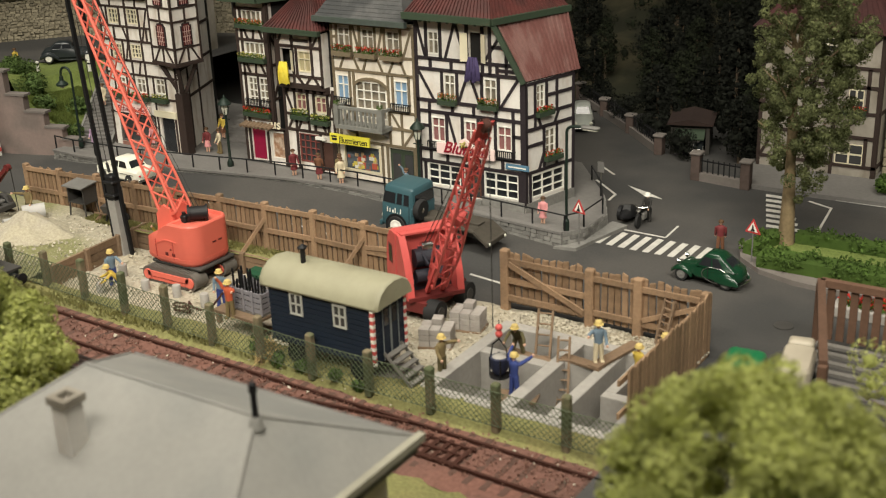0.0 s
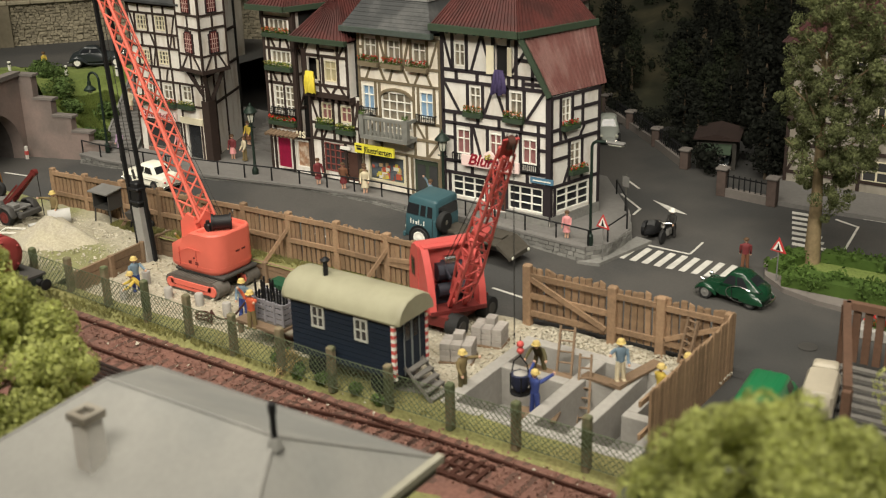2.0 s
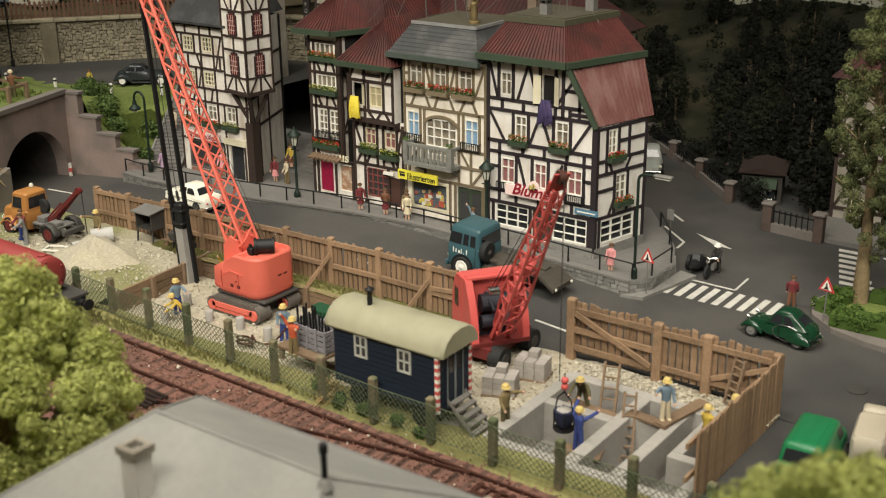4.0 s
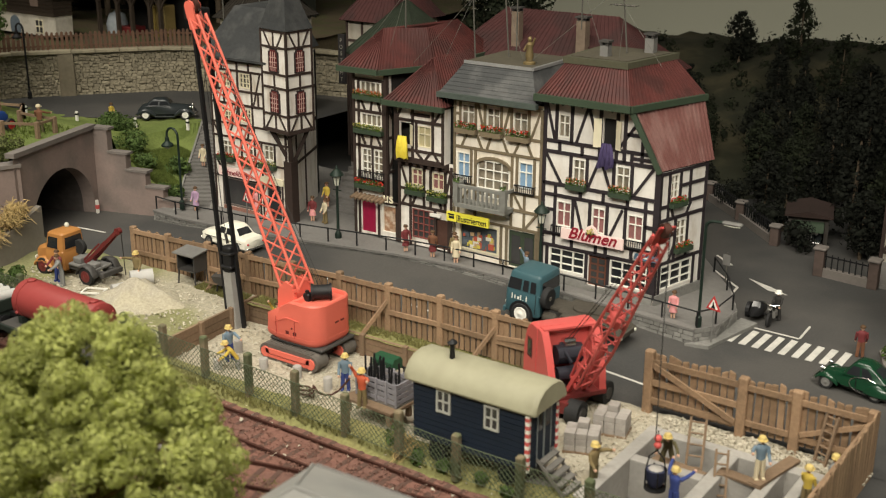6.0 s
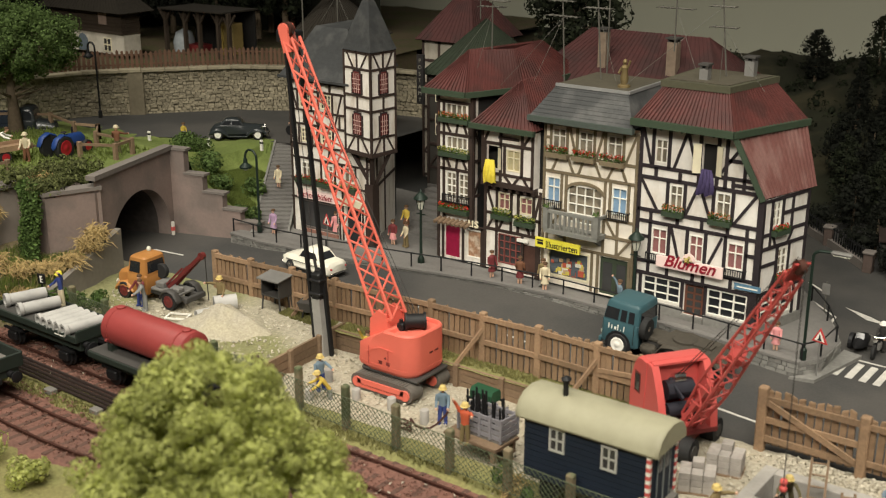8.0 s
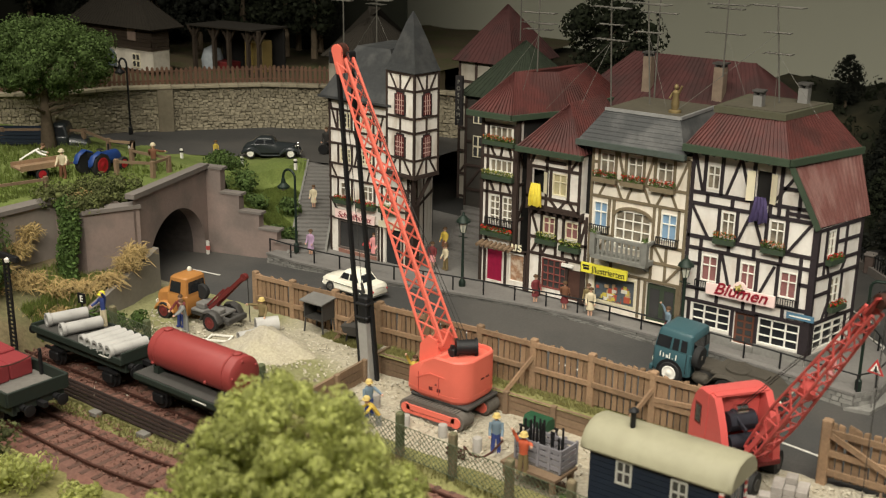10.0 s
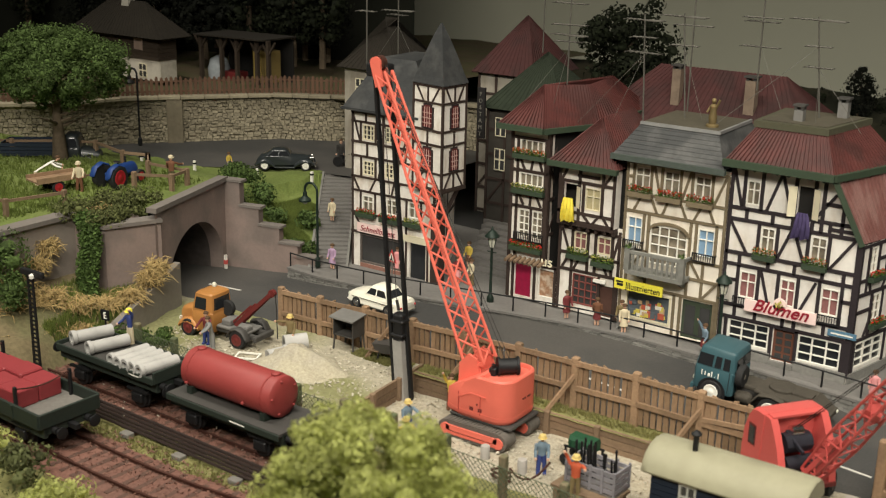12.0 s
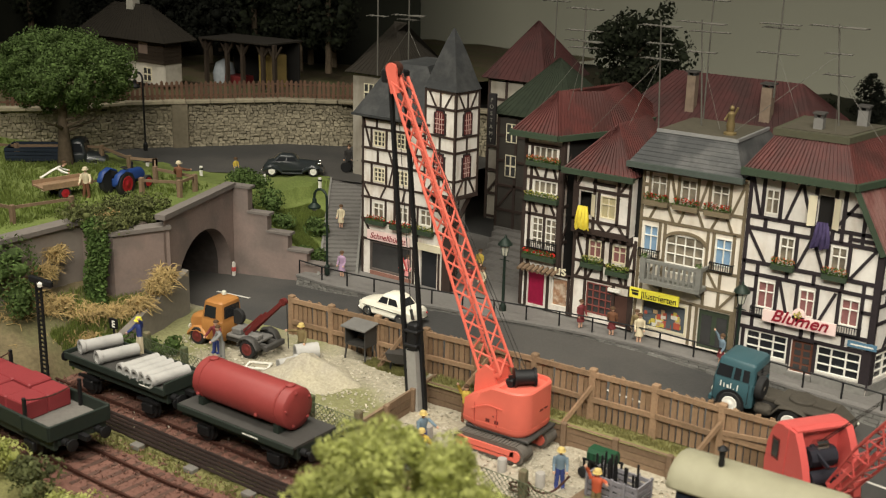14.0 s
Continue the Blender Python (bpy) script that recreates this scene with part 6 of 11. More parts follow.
def lattice(parent, p, q, w0, w1, bays, r, material, foot=None, name="boom", wmid=None, up=(0, 1, 0)):
    """A square lattice boom; chords and lacing are parts."""
    a, b = Vector(p), Vector(q)
    ax = (b - a).normalized()
    s = ax.cross(Vector(up)).normalized()
    t = s.cross(ax).normalized()
    L = (b - a).length
    def corner(k, i, j):
        tt = k / bays
        w = (w0 + (wmid - w0) * tt / .25 if tt < .25 else wmid + (w1 - wmid) * (tt - .25) / .75) if wmid else w0 + (w1 - w0) * tt
        return a + ax * (L * tt) + s * (i * w / 2) + t * (j * w / 2)
    root = part(name, Build().bar(corner(0, -1, -1), corner(0, 1, -1), r * 2, r * 2), material, parent)
    for i, j in ((-1, -1), (1, -1), (1, 1), (-1, 1)):
        m = Build()
        rings = []
        for k in range(bays + 1):
            c = corner(k, i, j)
            rings.append([c + s * (r * math.cos(v)) + t * (r * math.sin(v)) for v in (math.pi * n / 3 for n in range(6))])
        m.loft(rings)
        part("chord", m, material, root)
    for (i0, j0), (i1, j1) in (((-1, -1), (1, -1)), ((1, -1), (1, 1)), ((1, 1), (-1, 1)), ((-1, 1), (-1, -1))):
        for k in range(bays):
            m = Build()
            e = k % 2
            m.tube(corner(k, i0, j0) if e else corner(k, i1, j1), corner(k + 1, i1, j1) if e else corner(k + 1, i0, j0), r * .62, 5)
            part("lacing", m, material, root)
    return root


TRACK_GREY = mat("dusty_track", (0.11, 0.098, 0.085), 0.85, 0, 0.25, 500, 0.2, 0.3, 70)


def crawler_crane():
    f = thing("crawler_crane", -40.5, 38.6, -.45, 0, "orange crawler crane with a lattice boom and pile driver", "crane")
    for y in (-1.05, 1.05):
        m = Build()
        R, H, n = 1.8, .4, 10
        prof = [(-R + .4 + H * math.cos(math.pi / 2 + math.pi * i / n), H + H * math.sin(math.pi / 2 + math.pi * i / n)) for i in range(n + 1)] + [(R - .4 + H * math.cos(-math.pi / 2 + math.pi * i / n), H + H * math.sin(-math.pi / 2 + math.pi * i / n)) for i in range(n + 1)]
        m.loft([[(x, y - .42, z) for x, z in prof], [(x, y + .42, z) for x, z in prof]])
        t = part("track", m, TRACK_GREY, f, "grey rubber crawler track", smooth=30)
        for i in range(16):
            x = -R + .5 + i * (2 * R - 1.0) / 15
            part("track_link", Build().box(x - .05, y - .43, .79, x + .05, y + .43, .84), TRACK_GREY, t)
        k = Build()
        for sgn in (-1, 1):
            k.box(-R + .5, y + sgn * .43, .16, R - .5, y + sgn * .47, .3)
            k.box(-R + .45, y + sgn * .43, .36, R - .45, y + sgn * .5, .62)
            k.tube((-R + .4, y + sgn * .42, H), (-R + .4, y + sgn * .5, H), .26, 12)
            k.tube((R - .4, y + sgn * .42, H), (R - .4, y + sgn * .5, H), .26, 12)
        part("track_frame", k, ORANGE_RED, t)
    part("undercarriage", Build().box(-1.1, -.75, .25, 1.1, .75, .75).lathe([(.8, .7), (.8, 1.02)], 18), BLACK, f)
    z0 = 1.0
    # house of the crane: rounded tail, sloping prow, and a deck sunk behind a rim
    def outline(front, inset=0.0):
        pts = [(front + inset, -1.02 + inset), (-.9 if front < -.9 else front + .05, -1.18 + inset)]
        for cx, cy, r, a0 in ((.82, -.38, .8, -90), (1.02, .9, .6, 0)):
            pts += [(cx + (r - inset) * math.cos(radians(a0 + 15 * k)), cy + (r - inset) * math.sin(radians(a0 + 15 * k))) for k in range(7)]
        return pts + [(-.5 if front < -.5 else front + .1, 1.5 - inset), (front + inset, 1.38 - inset)]
    rings = []
    for z, front, inset in ((0, -1.5, .14), (.12, -1.6, .04), (.24, -1.64, 0), (1.22, -1.58, 0), (1.72, -.7, 0), (2.04, -.16, 0), (2.12, -.08, .06), (2.12, .02, .16), (1.96, .06, .2)):
        rings.append([(x, y, z0 + z) for x, y in outline(front, inset)])
    b = part("cab", Build().loft(rings), ORANGE_RED, f, "orange machinery house with a rounded tail", smooth=28)
    part("tail_seam", Build().prism([(x * 1.004, y * 1.004, z0 + .36) for x, y in outline(-1.64, -.004)], (0, 0, .03)), ORANGE_RED, b)
    for x in (-.95, .2):
        part("door_seam", Build().box(x, -1.2, z0 + .3, x + .025, -1.165, z0 + 1.2), CRANE_RED_DARK, b)
    part("door_knob", Build().ball((.05, -1.2, z0 + .8), .05, 6, 4), MAROON, b)
    part("cab_skirt", Build().cbox(-1.5, -1.05, z0 - .12, 1.75, 1.4, z0 + .02, .04), DARK_GREY, f)
    m = Build()
    m.prism([(-1.05, -1.2, z0 + .95), (-.3, -1.2, z0 + 1.3), (.5, -1.2, z0 + 1.25), (.5, -1.2, z0 + 1.2), (-.3, -1.2, z0 + 1.24), (-1.05, -1.2, z0 + .89)], (0, -.03, 0))
    part("edge_moulding", m, ORANGE_RED, b)
    for x in (-.35, .1):
        part("louvre", Build().box(x, -1.19, z0 + .45, x + .2, -1.17, z0 + .62), MAROON, b)
    for y in (.1, .5):
        part("louvre", Build().box(1.615, y, z0 + 1.0, 1.64, y + .25, z0 + 1.08), MAROON, b)
    # boom foot housing
    for y in (-.42, .72):
        m = Build().prism([(-1.5, y, z0 + .9), (-.3, y, z0 + 1.7), (-.55, y, z0 + 2.55), (-1.0, y, z0 + 2.7), (-1.45, y, z0 + 2.2)], (0, .16, 0))
        part("boom_foot", m, ORANGE_RED, f, "orange cheek plate of the boom foot")
    part("boom_foot_plate", Build().prism([(-1.5, -.3, z0 + 1.1), (-1.42, -.3, z0 + 2.15), (-1.3, -.3, z0 + 2.15), (-1.3, -.3, z0 + 1.1)], (0, 1.05, 0)), ORANGE_RED, f)
    lattice(f, (-.7, .2, z0 + 2.2), (-6.3, .15, 15.7), 1.05, .55, 20, .075, ORANGE_RED)
    h = Build()
    tip = Vector((-6.45, .12, 16.0))
    for y in (-.26, .16):
        c = tip + Vector((-.12, y, .12))
        prof = [c + Vector((.3 * math.cos(a), 0, .3 * math.sin(a))) for a in (radians(20 * k - 20) for k in range(11))]
        h.prism(prof + [tip + Vector((-.1, y, -.95)), tip + Vector((.36, y, -.85))], (0, .1, 0))
    part("boom_head", h, ORANGE_RED, f, "orange cheek plates of the boom head")
    part("sheave", Build().tube(tip + Vector((-.08, -.12, .12)), tip + Vector((-.08, .16, .12)), .34, 16), RUST, f, "dark rope sheave", smooth=40)
    w = Build().tube((.42, -.05, z0 + 2.36), (1.02, .5, z0 + 2.36), .34, 16)
    part("winch_drum", w, BLACK, f, "black winch drum", smooth=40)
    for k in (0, 1):
        q = Vector((.42, -.05, z0 + 2.36)).lerp(Vector((1.02, .5, z0 + 2.36)), k)
        e = Vector((.06, .055, 0)) * (2 * k - 1)
        part("drum_flange", Build().tube(q - e * .3, q + e, .42, 18), BLACK, f, smooth=40)
    part("winch_motor", Build().cbox(.1, -.42, z0 + 1.94, .46, -.05, z0 + 2.34, .06).tube((.3, -.3, z0 + 2.3), (.3, -.3, z0 + 2.5), .1, 10), BLACK, f)
    r = Build().tube((.7, .3, z0 + 2.7), tip + Vector((.1, .1, .3)), .02, 4).tube((.6, .15, z0 + 2.7), tip + Vector((.1, .0, .3)), .02, 4)
    part("cable", r, ROPE, f)
    return f


def pile_driver():
    f = thing("pile_driver", -45.9, 39.2, -.55, 0, "black pile driver leads with a hammer on a concrete pile", "pile driver")
    top = Vector((-1.55, .15, 15.9))
    for dx, dy in ((-.32, -.1), (.48, .15)):
        m = Build().bar((dx, dy, -.2), (top.x + dx * .75, top.y + dy, 15.9), .15, .2)
        part("lead", m, BLACK, f)
    part("lead_head", Build().cbox(-2.15, -.2, 15.5, -1.0, .5, 16.1, .06), BLACK, f)
    part("concrete_post", Build().prism([(-.2, -.25, -.1), (.33, -.25, -.1), (.33, .3, -.1), (-.2, .3, -.1)], (-.3, .05, 3.2)), mat("pile_grey", (0.3, 0.29, 0.27), 0.85, 0, 0.15), f, "pale grey concrete pile")
    m = Build().cbox(-.5, -.22, 3.0, .06, .32, 4.4, .08)
    m.cbox(-.58, -.28, 3.25, .14, .38, 3.4, .05).cbox(-.58, -.28, 3.95, .14, .38, 4.1, .05)
    part("hammer", m, BLACK, f, "black drop hammer")
    k = Build().tube((-.3, .05, 4.5), (-.45, .08, 5.0), .08, 6).tube((-.45, .08, 5.0), (-1.5, .15, 15.6), .025, 4)
    part("cable", k, ROPE, f)
    return f


def mobile_crane():
    f = thing("mobile_crane", -27.0, 39.75, .1, -36, "red wheeled crane with a lattice jib at the yard entrance", "crane")
    a = radians(36)
    # chassis stands across, square to the street
    def turn(x, y):
        return (x * math.cos(a) - y * math.sin(a), x * math.sin(a) + y * math.cos(a))
    m = Build()
    pts = [turn(x, y) for x, y in ((-.75, -1.4), (.75, -1.4), (.75, 1.9), (-.75, 1.9))]
    m.prism([(x, y, .45) for x, y in pts], (0, 0, .5))
    part("chassis", m, MAROON, f)
    part("slewing_ring", Build().lathe([(.8, .9), (.8, 1.02)], 16), BLACK, f)
    for x in (-.95, .95):
        for y in (-1.0, 1.4):
            px_, py_ = turn(x, y)
            t = Build()
            u = Vector((math.cos(a), math.sin(a), 0))
            t.tube(Vector((px_, py_, .5)) - u * .3, Vector((px_, py_, .5)) + u * .3, .52, 18)
            ob = part("wheel", t, TYRE, f, smooth=40)
            k = Build()
            for sg in (-1, 1):
                k.tube(Vector((px_, py_, .5)) + u * sg * .29, Vector((px_, py_, .5)) + u * sg * .34, .26, 12)
            part("rim", k, DARK_GREY, ob)
    # upper house: shell round a dark winch bay that opens to the front
    z = 1.02
    def shell(y0, y1, prof):
        m = Build()
        m.loft([[(x, y, zz) for x, zz in prof] for y in (y0, y1)])
        return m
    back = [(-1.68, z), (-.45, z), (-.3, z + 2.78), (-.8, z + 2.8), (-1.12, z + 2.7), (-1.36, z + 2.42), (-1.62, z + 1.7), (-1.72, z + .8)]
    rings = []
    for y, k in ((-1.35, .94), (-1.2, 1.0), (1.2, 1.0), (1.35, .94)):
        rings.append([((x + .9) * k - .9, y, z + 1.3 + (zz - z - 1.3) * k) for x, zz in back])
    b = part("machinery_house", Build().loft(rings), CRANE_RED, f, "red machinery house", smooth=20)
    cheek = [(-.5, z), (.98, z), (.86, z + .9), (.62, z + 1.6), (.32, z + 2.2), (.02, z + 2.68), (-.45, z + 2.74)]
    for y0 in (-1.32, 1.0):
        part("side_plate", shell(y0, y0 + .32, cheek), CRANE_RED, f, smooth=20)
    part("roof_plate", Build().prism([(-.5, -1.2, z + 2.69), (.02, -1.2, z + 2.66), (.02, 1.2, z + 2.66), (-.5, 1.2, z + 2.69)], (0, 0, .09)), CRANE_RED, f)
    part("floor_plate", Build().box(-.5, -1.3, z - .05, 1.05, 1.3, z + .12), MAROON, f)
    part("side_window", Build().box(-1.2, -1.37, z + 1.25, -.85, -1.34, z + 1.95), GLASS_DARK, b)
    part("window_frame", Build().box(-1.28, -1.355, z + 1.15, -.78, -1.34, z + 2.05), MAROON, b)
    w = Build()
    w.tube((-.1, -.6, z + 1.5), (-.1, .6, z + 1.5), .42, 12).tube((.3, -.7, z + .8), (.3, .7, z + .8), .3, 12)
    w.box(-.45, -1.0, z + .1, .2, 1.0, z + .6).bar((-.3, -.3, z + 1.9), (.9, -.3, z + 1.5), .1, .14)
    part("winch", w, mat("winch_dark", (0.03, 0.03, 0.04), 0.5, 0.3, 0.2), f, "dark winch and engine", smooth=30)
    part("drum", Build().tube((-.1, -.25, z + 2.0), (-.1, .25, z + 2.0), .22, 12), CHROME, f)
    # jib
    root = Vector((.85, 0, 1.35))
    inv = Matrix.Rotation(radians(36), 3, "Z")
    tip = inv @ (Vector((-20.95, 34.85, 10.5)) - Vector((-27.0, 39.75, .1)))
    for y in (-.34, .34):
        part("jib_foot", Build().bar((.75, y, 1.25), tuple(Vector((0, y * .7, 0)) + root + (tip - root) * .3), .18, .2), CRANE_RED, f)
    lattice(f, root + (tip - root) * .05, tip - (tip - root).normalized() * .5, .6, .42, 18, .06, CRANE_RED, name="jib", wmid=.82)
    part("jib_collar", Build().tube(root + (tip - root) * .47, root + (tip - root) * .51, .4, 4), CRANE_RED, f)
    part("jib_sheave", Build().tube(tip + Vector((0, -.13, 0)), tip + Vector((0, .13, 0)), .26, 16), RUST, f, "dark rope sheave", smooth=40)
    for y in (-.19, .13):
        h = Build().bar(tip - (tip - root).normalized() * .8 + Vector((0, y + .03, 0)), tip + (tip - root).normalized() * .2 + Vector((0, y + .03, 0)), .06, .3, (0, 1, 0))
        part("jib_head", h, CRANE_RED_DARK, f)
    g = Build()
    g.tube((-.1, .1, z + 2.1), tip + Vector((0, .1, .35)), .02, 4)
    g.tube((-.1, -.1, z + 2.1), tip + Vector((0, -.1, .35)), .02, 4)
    hook = tip + Vector((.3, 0, 0))
    g.tube(hook, (hook.x, hook.y, 2.6), .022, 4)
    part("cable", g, ROPE, f)
    hx = f.matrix_basis @ Vector((hook.x * CM, hook.y * CM, 0))
    return f, hx.x / CM, hx.y / CM


def concrete_bucket(x, y, z):
    f = thing("concrete_bucket", x, y, z, 0, "dark concrete skip hanging from a hook with two red balls", "skip")
    part("hopper", Build().lathe([(.3, 0), (.5, .35), (.52, .95), (.46, .98)], 12), mat("skip_blue", (0.03, 0.035, 0.07), 0.5, 0.2, 0.3), f, smooth=30)
    part("wet_concrete", Build().lathe([(.45, .95), (.3, 1.03), (.02, 1.06)], 12), CONCRETE, f)
    m = Build()
    for a in range(4):
        c, s = math.cos(a * math.pi / 2 + .6), math.sin(a * math.pi / 2 + .6)
        m.tube((.52 * c, .52 * s, -.15), (.52 * c, .52 * s, 1.0), .045, 5)
    m.lathe([(.5, -.15), (.56, -.15), (.56, -.08), (.5, -.08)], 12)
    part("frame", m, BLACK, f)
    b = Build()
    for s in (-1, 1):
        b.pipe([(s * .52, 0, .95), (s * .4, 0, 1.6), (0, 0, 2.0)], .04, 5)
    part("bail", b, BLACK, f)
    for k in (2.3, 2.66):
        part("ball", Build().ball((0, 0, k), .2, 12, 8), CRANE_RED, f, "red hook ball", smooth=60)
    part("hook", Build().tube((0, 0, 1.95), (0, 0, 2.15), .05, 5).tube((0, 0, 2.8), (0, 0, 3.1), .03, 5), BLACK, f)
    f.scale = (.74, .74, .74)
    return f


def block_pallet(x, y, z, rz, tall, label):
    f = thing("block_stack", x, y, z, rz, label, "concrete blocks", "block stacks")
    part("pallet", Build().box(-.72, -.55, 0, .72, .55, .1), WOOD_DARK, f)
    for k in range(tall):
        for i in range(3):
            for j in range(2):
                if k == tall - 1 and (i, j) != (1, 1):
                    continue
                x0, y0 = -.69 + .46 * i, -.5 + .5 * j
                part("block", Build().cbox(x0 + .01, y0 + .01, .1 + .27 * k, x0 + .45, y0 + .49, .36 + .27 * k, .02), mat_block, f)
    return f


mat_block = mat("block_grey", (0.36, 0.33, 0.3), 0.9, 0, 0.2, 500, 0.2, 0.15, 80, rnd=0.1)


def tool_crate():
    f = thing("slatted_crate", -34.4, 34.7, .0, -4, "grey slatted crate full of dark rods on a wooden stand", "crate")
    L, W, z0, z1 = 2.2, 1.1, .75, 1.75
    part("floor", Build().box(0, 0, z0 - .08, L, W, z0), WOOD_GREY, f)
    for i in range(4):
        z = z0 + .05 + .25 * i
        for y in (0, W - .06):
            part("slat", Build().box(0, y, z, L, y + .06, z + .17), mat_crate, f)
        for x in (0, L - .06):
            part("slat", Build().box(x, .06, z, x + .06, W - .06, z + .17), mat_crate, f)
    for i in range(5):
        for y in (-.06, W):
            part("upright", Build().box(L * i / 4 - .05, y, z0, L * i / 4 + .05, y + .06, z1 + .05), mat_crate, f)
    part("deck", Build().box(-.4, -.5, z0 - .2, L + .1, W, z0 - .08), WOOD_DARK, f)
    for x in (-.2, L - .1):
        for y in (-.35, W - .2):
            part("leg", Build().box(x - .1, y - .1, 0, x + .1, y + .1, z0 - .2), WOOD_DARK, f)
    rng = random.Random(8)
    r = Build()
    for _ in range(14):
        x, y = rng.uniform(.15, L - .15), rng.uniform(.15, W - .15)
        r.tube((x, y, z0), (x + rng.uniform(-.1, .1), y, z1 + rng.uniform(.1, .75)), .05, 5)
    pieces("rod", r, BLACK, f)
    return f


mat_crate = mat("crate_grey", (0.24, 0.23, 0.25), 0.75, 0, 0.2, 500, 0.1, 0.2, 80, rnd=0.08)


def generator():
    f = thing("generator", -35.5, 38.3, -.45, -3, "green motor generator on a black wheeled frame", "generator")
    m = Build()
    prof = [(-.42, .95), (.42, .95), (.44, 1.35), (.3, 1.55), (-.3, 1.55), (-.44, 1.35)]
    m.loft([[(x, y, z) for y, z in prof] for x in (-.75, .75)])
    part("housing", m, mat("generator_green", (0.016, 0.07, 0.034), 0.5, 0, 0.08), f)
    for i in range(5):
        part("rib", Build().box(-.64 + .3 * i, -.47, 1.0, -.58 + .3 * i, .47, 1.38), mat("generator_dark", (0.01, 0.045, 0.024), 0.5), f)
    k = Build()
    for y in (-.4, .4):
        k.bar((-1.0, y, .95), (1.0, y, .95), .1, .1)
        for x in (-.9, .9):
            k.bar((x, y, 0), (x, y, .95), .1, .1)
    part("frame", k, BLACK, f)
    for x in (-.9, .9):
        for y in (-.5, .5):
            wheel(f, x, y, .28, .28, .14, BLACK)
    f.scale = (.8, .8, .88)
    return f


def brazier_stand():
    f = thing("sheet_metal_stove", -50.6, 40.9, .4, 0, "dark grey open sheet-metal box on four legs", "stove")
    m = Build()
    m.box(-.65, -.5, .8, .65, .5, .86).box(-.65, .44, .86, .65, .5, 1.75).box(-.65, -.5, .86, -.59, .44, 1.75).box(.59, -.5, .86, .65, .44, 1.75)
    m.bar((-.75, -.65, 1.72), (.0, .5, 1.86), .01, .01)
    part("box", m, DARK_GREY, f)
    part("lid", Build().prism([(-.78, -.7, 1.74), (.78, -.7, 1.74), (.78, .6, 1.9), (-.78, .6, 1.9)], (0, 0, .07)), GREY, f)
    for x in (-.58, .58):
        for y in (-.43, .43):
            part("leg", Build().bar((x, y, .82), (x * 1.12, y * 1.12, 0), .07, .07), DARK_GREY, f)
    return f


def sand_pile():
    m = Build()
    n, k = 40, 16
    vs = [(0, 0, 1.3)]
    for j in range(1, k + 1):
        t = j / k
        for i in range(n):
            a = 2 * math.pi * i / n
            w = 1 + .12 * math.sin(3 * a + 1) + .08 * math.sin(7 * a)
            z = 1.35 * (1 - t) ** 1.05 + (.2 * noise.noise((3 * t * math.cos(a), 3 * t * math.sin(a), 2)) + .1 * noise.noise((9 * t * math.cos(a), 9 * t * math.sin(a), 4))) * (1 if t < .95 else 0) - (.12 if j == k else 0)
            vs.append((2.6 * t * w * math.cos(a), 2.2 * t * w * math.sin(a), z))
    fs = [(0, 1 + i, 1 + (i + 1) % n) for i in range(n)] + [(1 + (j - 1) * n + i, 1 + j * n + i, 1 + j * n + (i + 1) % n, 1 + (j - 1) * n + (i + 1) % n) for j in range(1, k) for i in range(n)]
    m.add(vs, fs)
    return solo("sand_pile", m, SAND, -51.2, 37.5, .3, 0, "heap of pale sand and stone chips in the yard", "sand pile", kind="stuff", smooth=60)


def chips(name, spots, n, size, material, label, seed):
    """Loose stones strewn on the ground, one joined piece."""
    rng = random.Random(seed)
    m = Build()
    for _ in range(n):
        x0, y0, x1, y1, zf = rng.choice(spots)
        x, y = rng.uniform(x0, x1), rng.uniform(y0, y1)
        z = zf(x, y) if callable(zf) else zf
        s = size * rng.uniform(.5, 1.4)
        pts = [Vector((rng.uniform(-1, 1), rng.uniform(-1, 1), rng.uniform(-.6, .8))).normalized() * s for _ in range(4)]
        c = Vector((x, y, z + s * .3))
        m.add([c + p for p in pts], [(0, 1, 2), (0, 2, 3), (0, 3, 1), (1, 3, 2)])
    return solo(name, m, material, label=label, category="gravel", kind="stuff", fix=False)


street_fence()
gate_fence()
wire_fence()
planked_bank("planked_bank", [(-45.7, 34.4), (-46.15, 41.2)], -.6, .62, "bank of brown planks at the sunken yard")
planked_bank("planked_bank_rear", [(-46.1, 40.35), (-30.7, 40.2)], -.6, .55, "low bank of brown planks below the board fence")
cellar()
site_trailer()
crawler_crane()
pile_driver()
_, HX, HY = mobile_crane()
concrete_bucket(-21.0, 35.6, .3)
block_pallet(-24.75, 36.9, .1, 20, 4, "stack of grey concrete blocks on a pallet")
block_pallet(-24.45, 38.9, .1, 12, 4, "stack of grey concrete blocks on a pallet")
tool_crate()
generator()
brazier_stand()
sand_pile()
ladder("wooden_ladder", (-20.6, 38.2, -1.3), (-20.9, 39.3, 1.6), .6, "brown wooden ladder leaning on a cellar wall")
ladder("wooden_ladder", (-19.0, 37.0, -1.3), (-19.35, 37.9, 1.3), .45, "short wooden ladder in the cellar pit")
ladder("wooden_ladder", (-16.5, 40.8, .2), (-16.3, 41.3, 2.2), .5, "wooden ladder leaning on the board fence")
for a, b in (((-19.4, 37.9, .4), (-17.6, 37.7, .4)), ((-17.9, 37.5, .46), (-17.3, 40.3, .46))):
    solo("plank", Build().bar((0, 0, 0), Vector(b) - Vector(a), .5, .1), WOOD_DARK, *a, label="brown scaffold plank across the cellar walls", category="plank", group="planks")
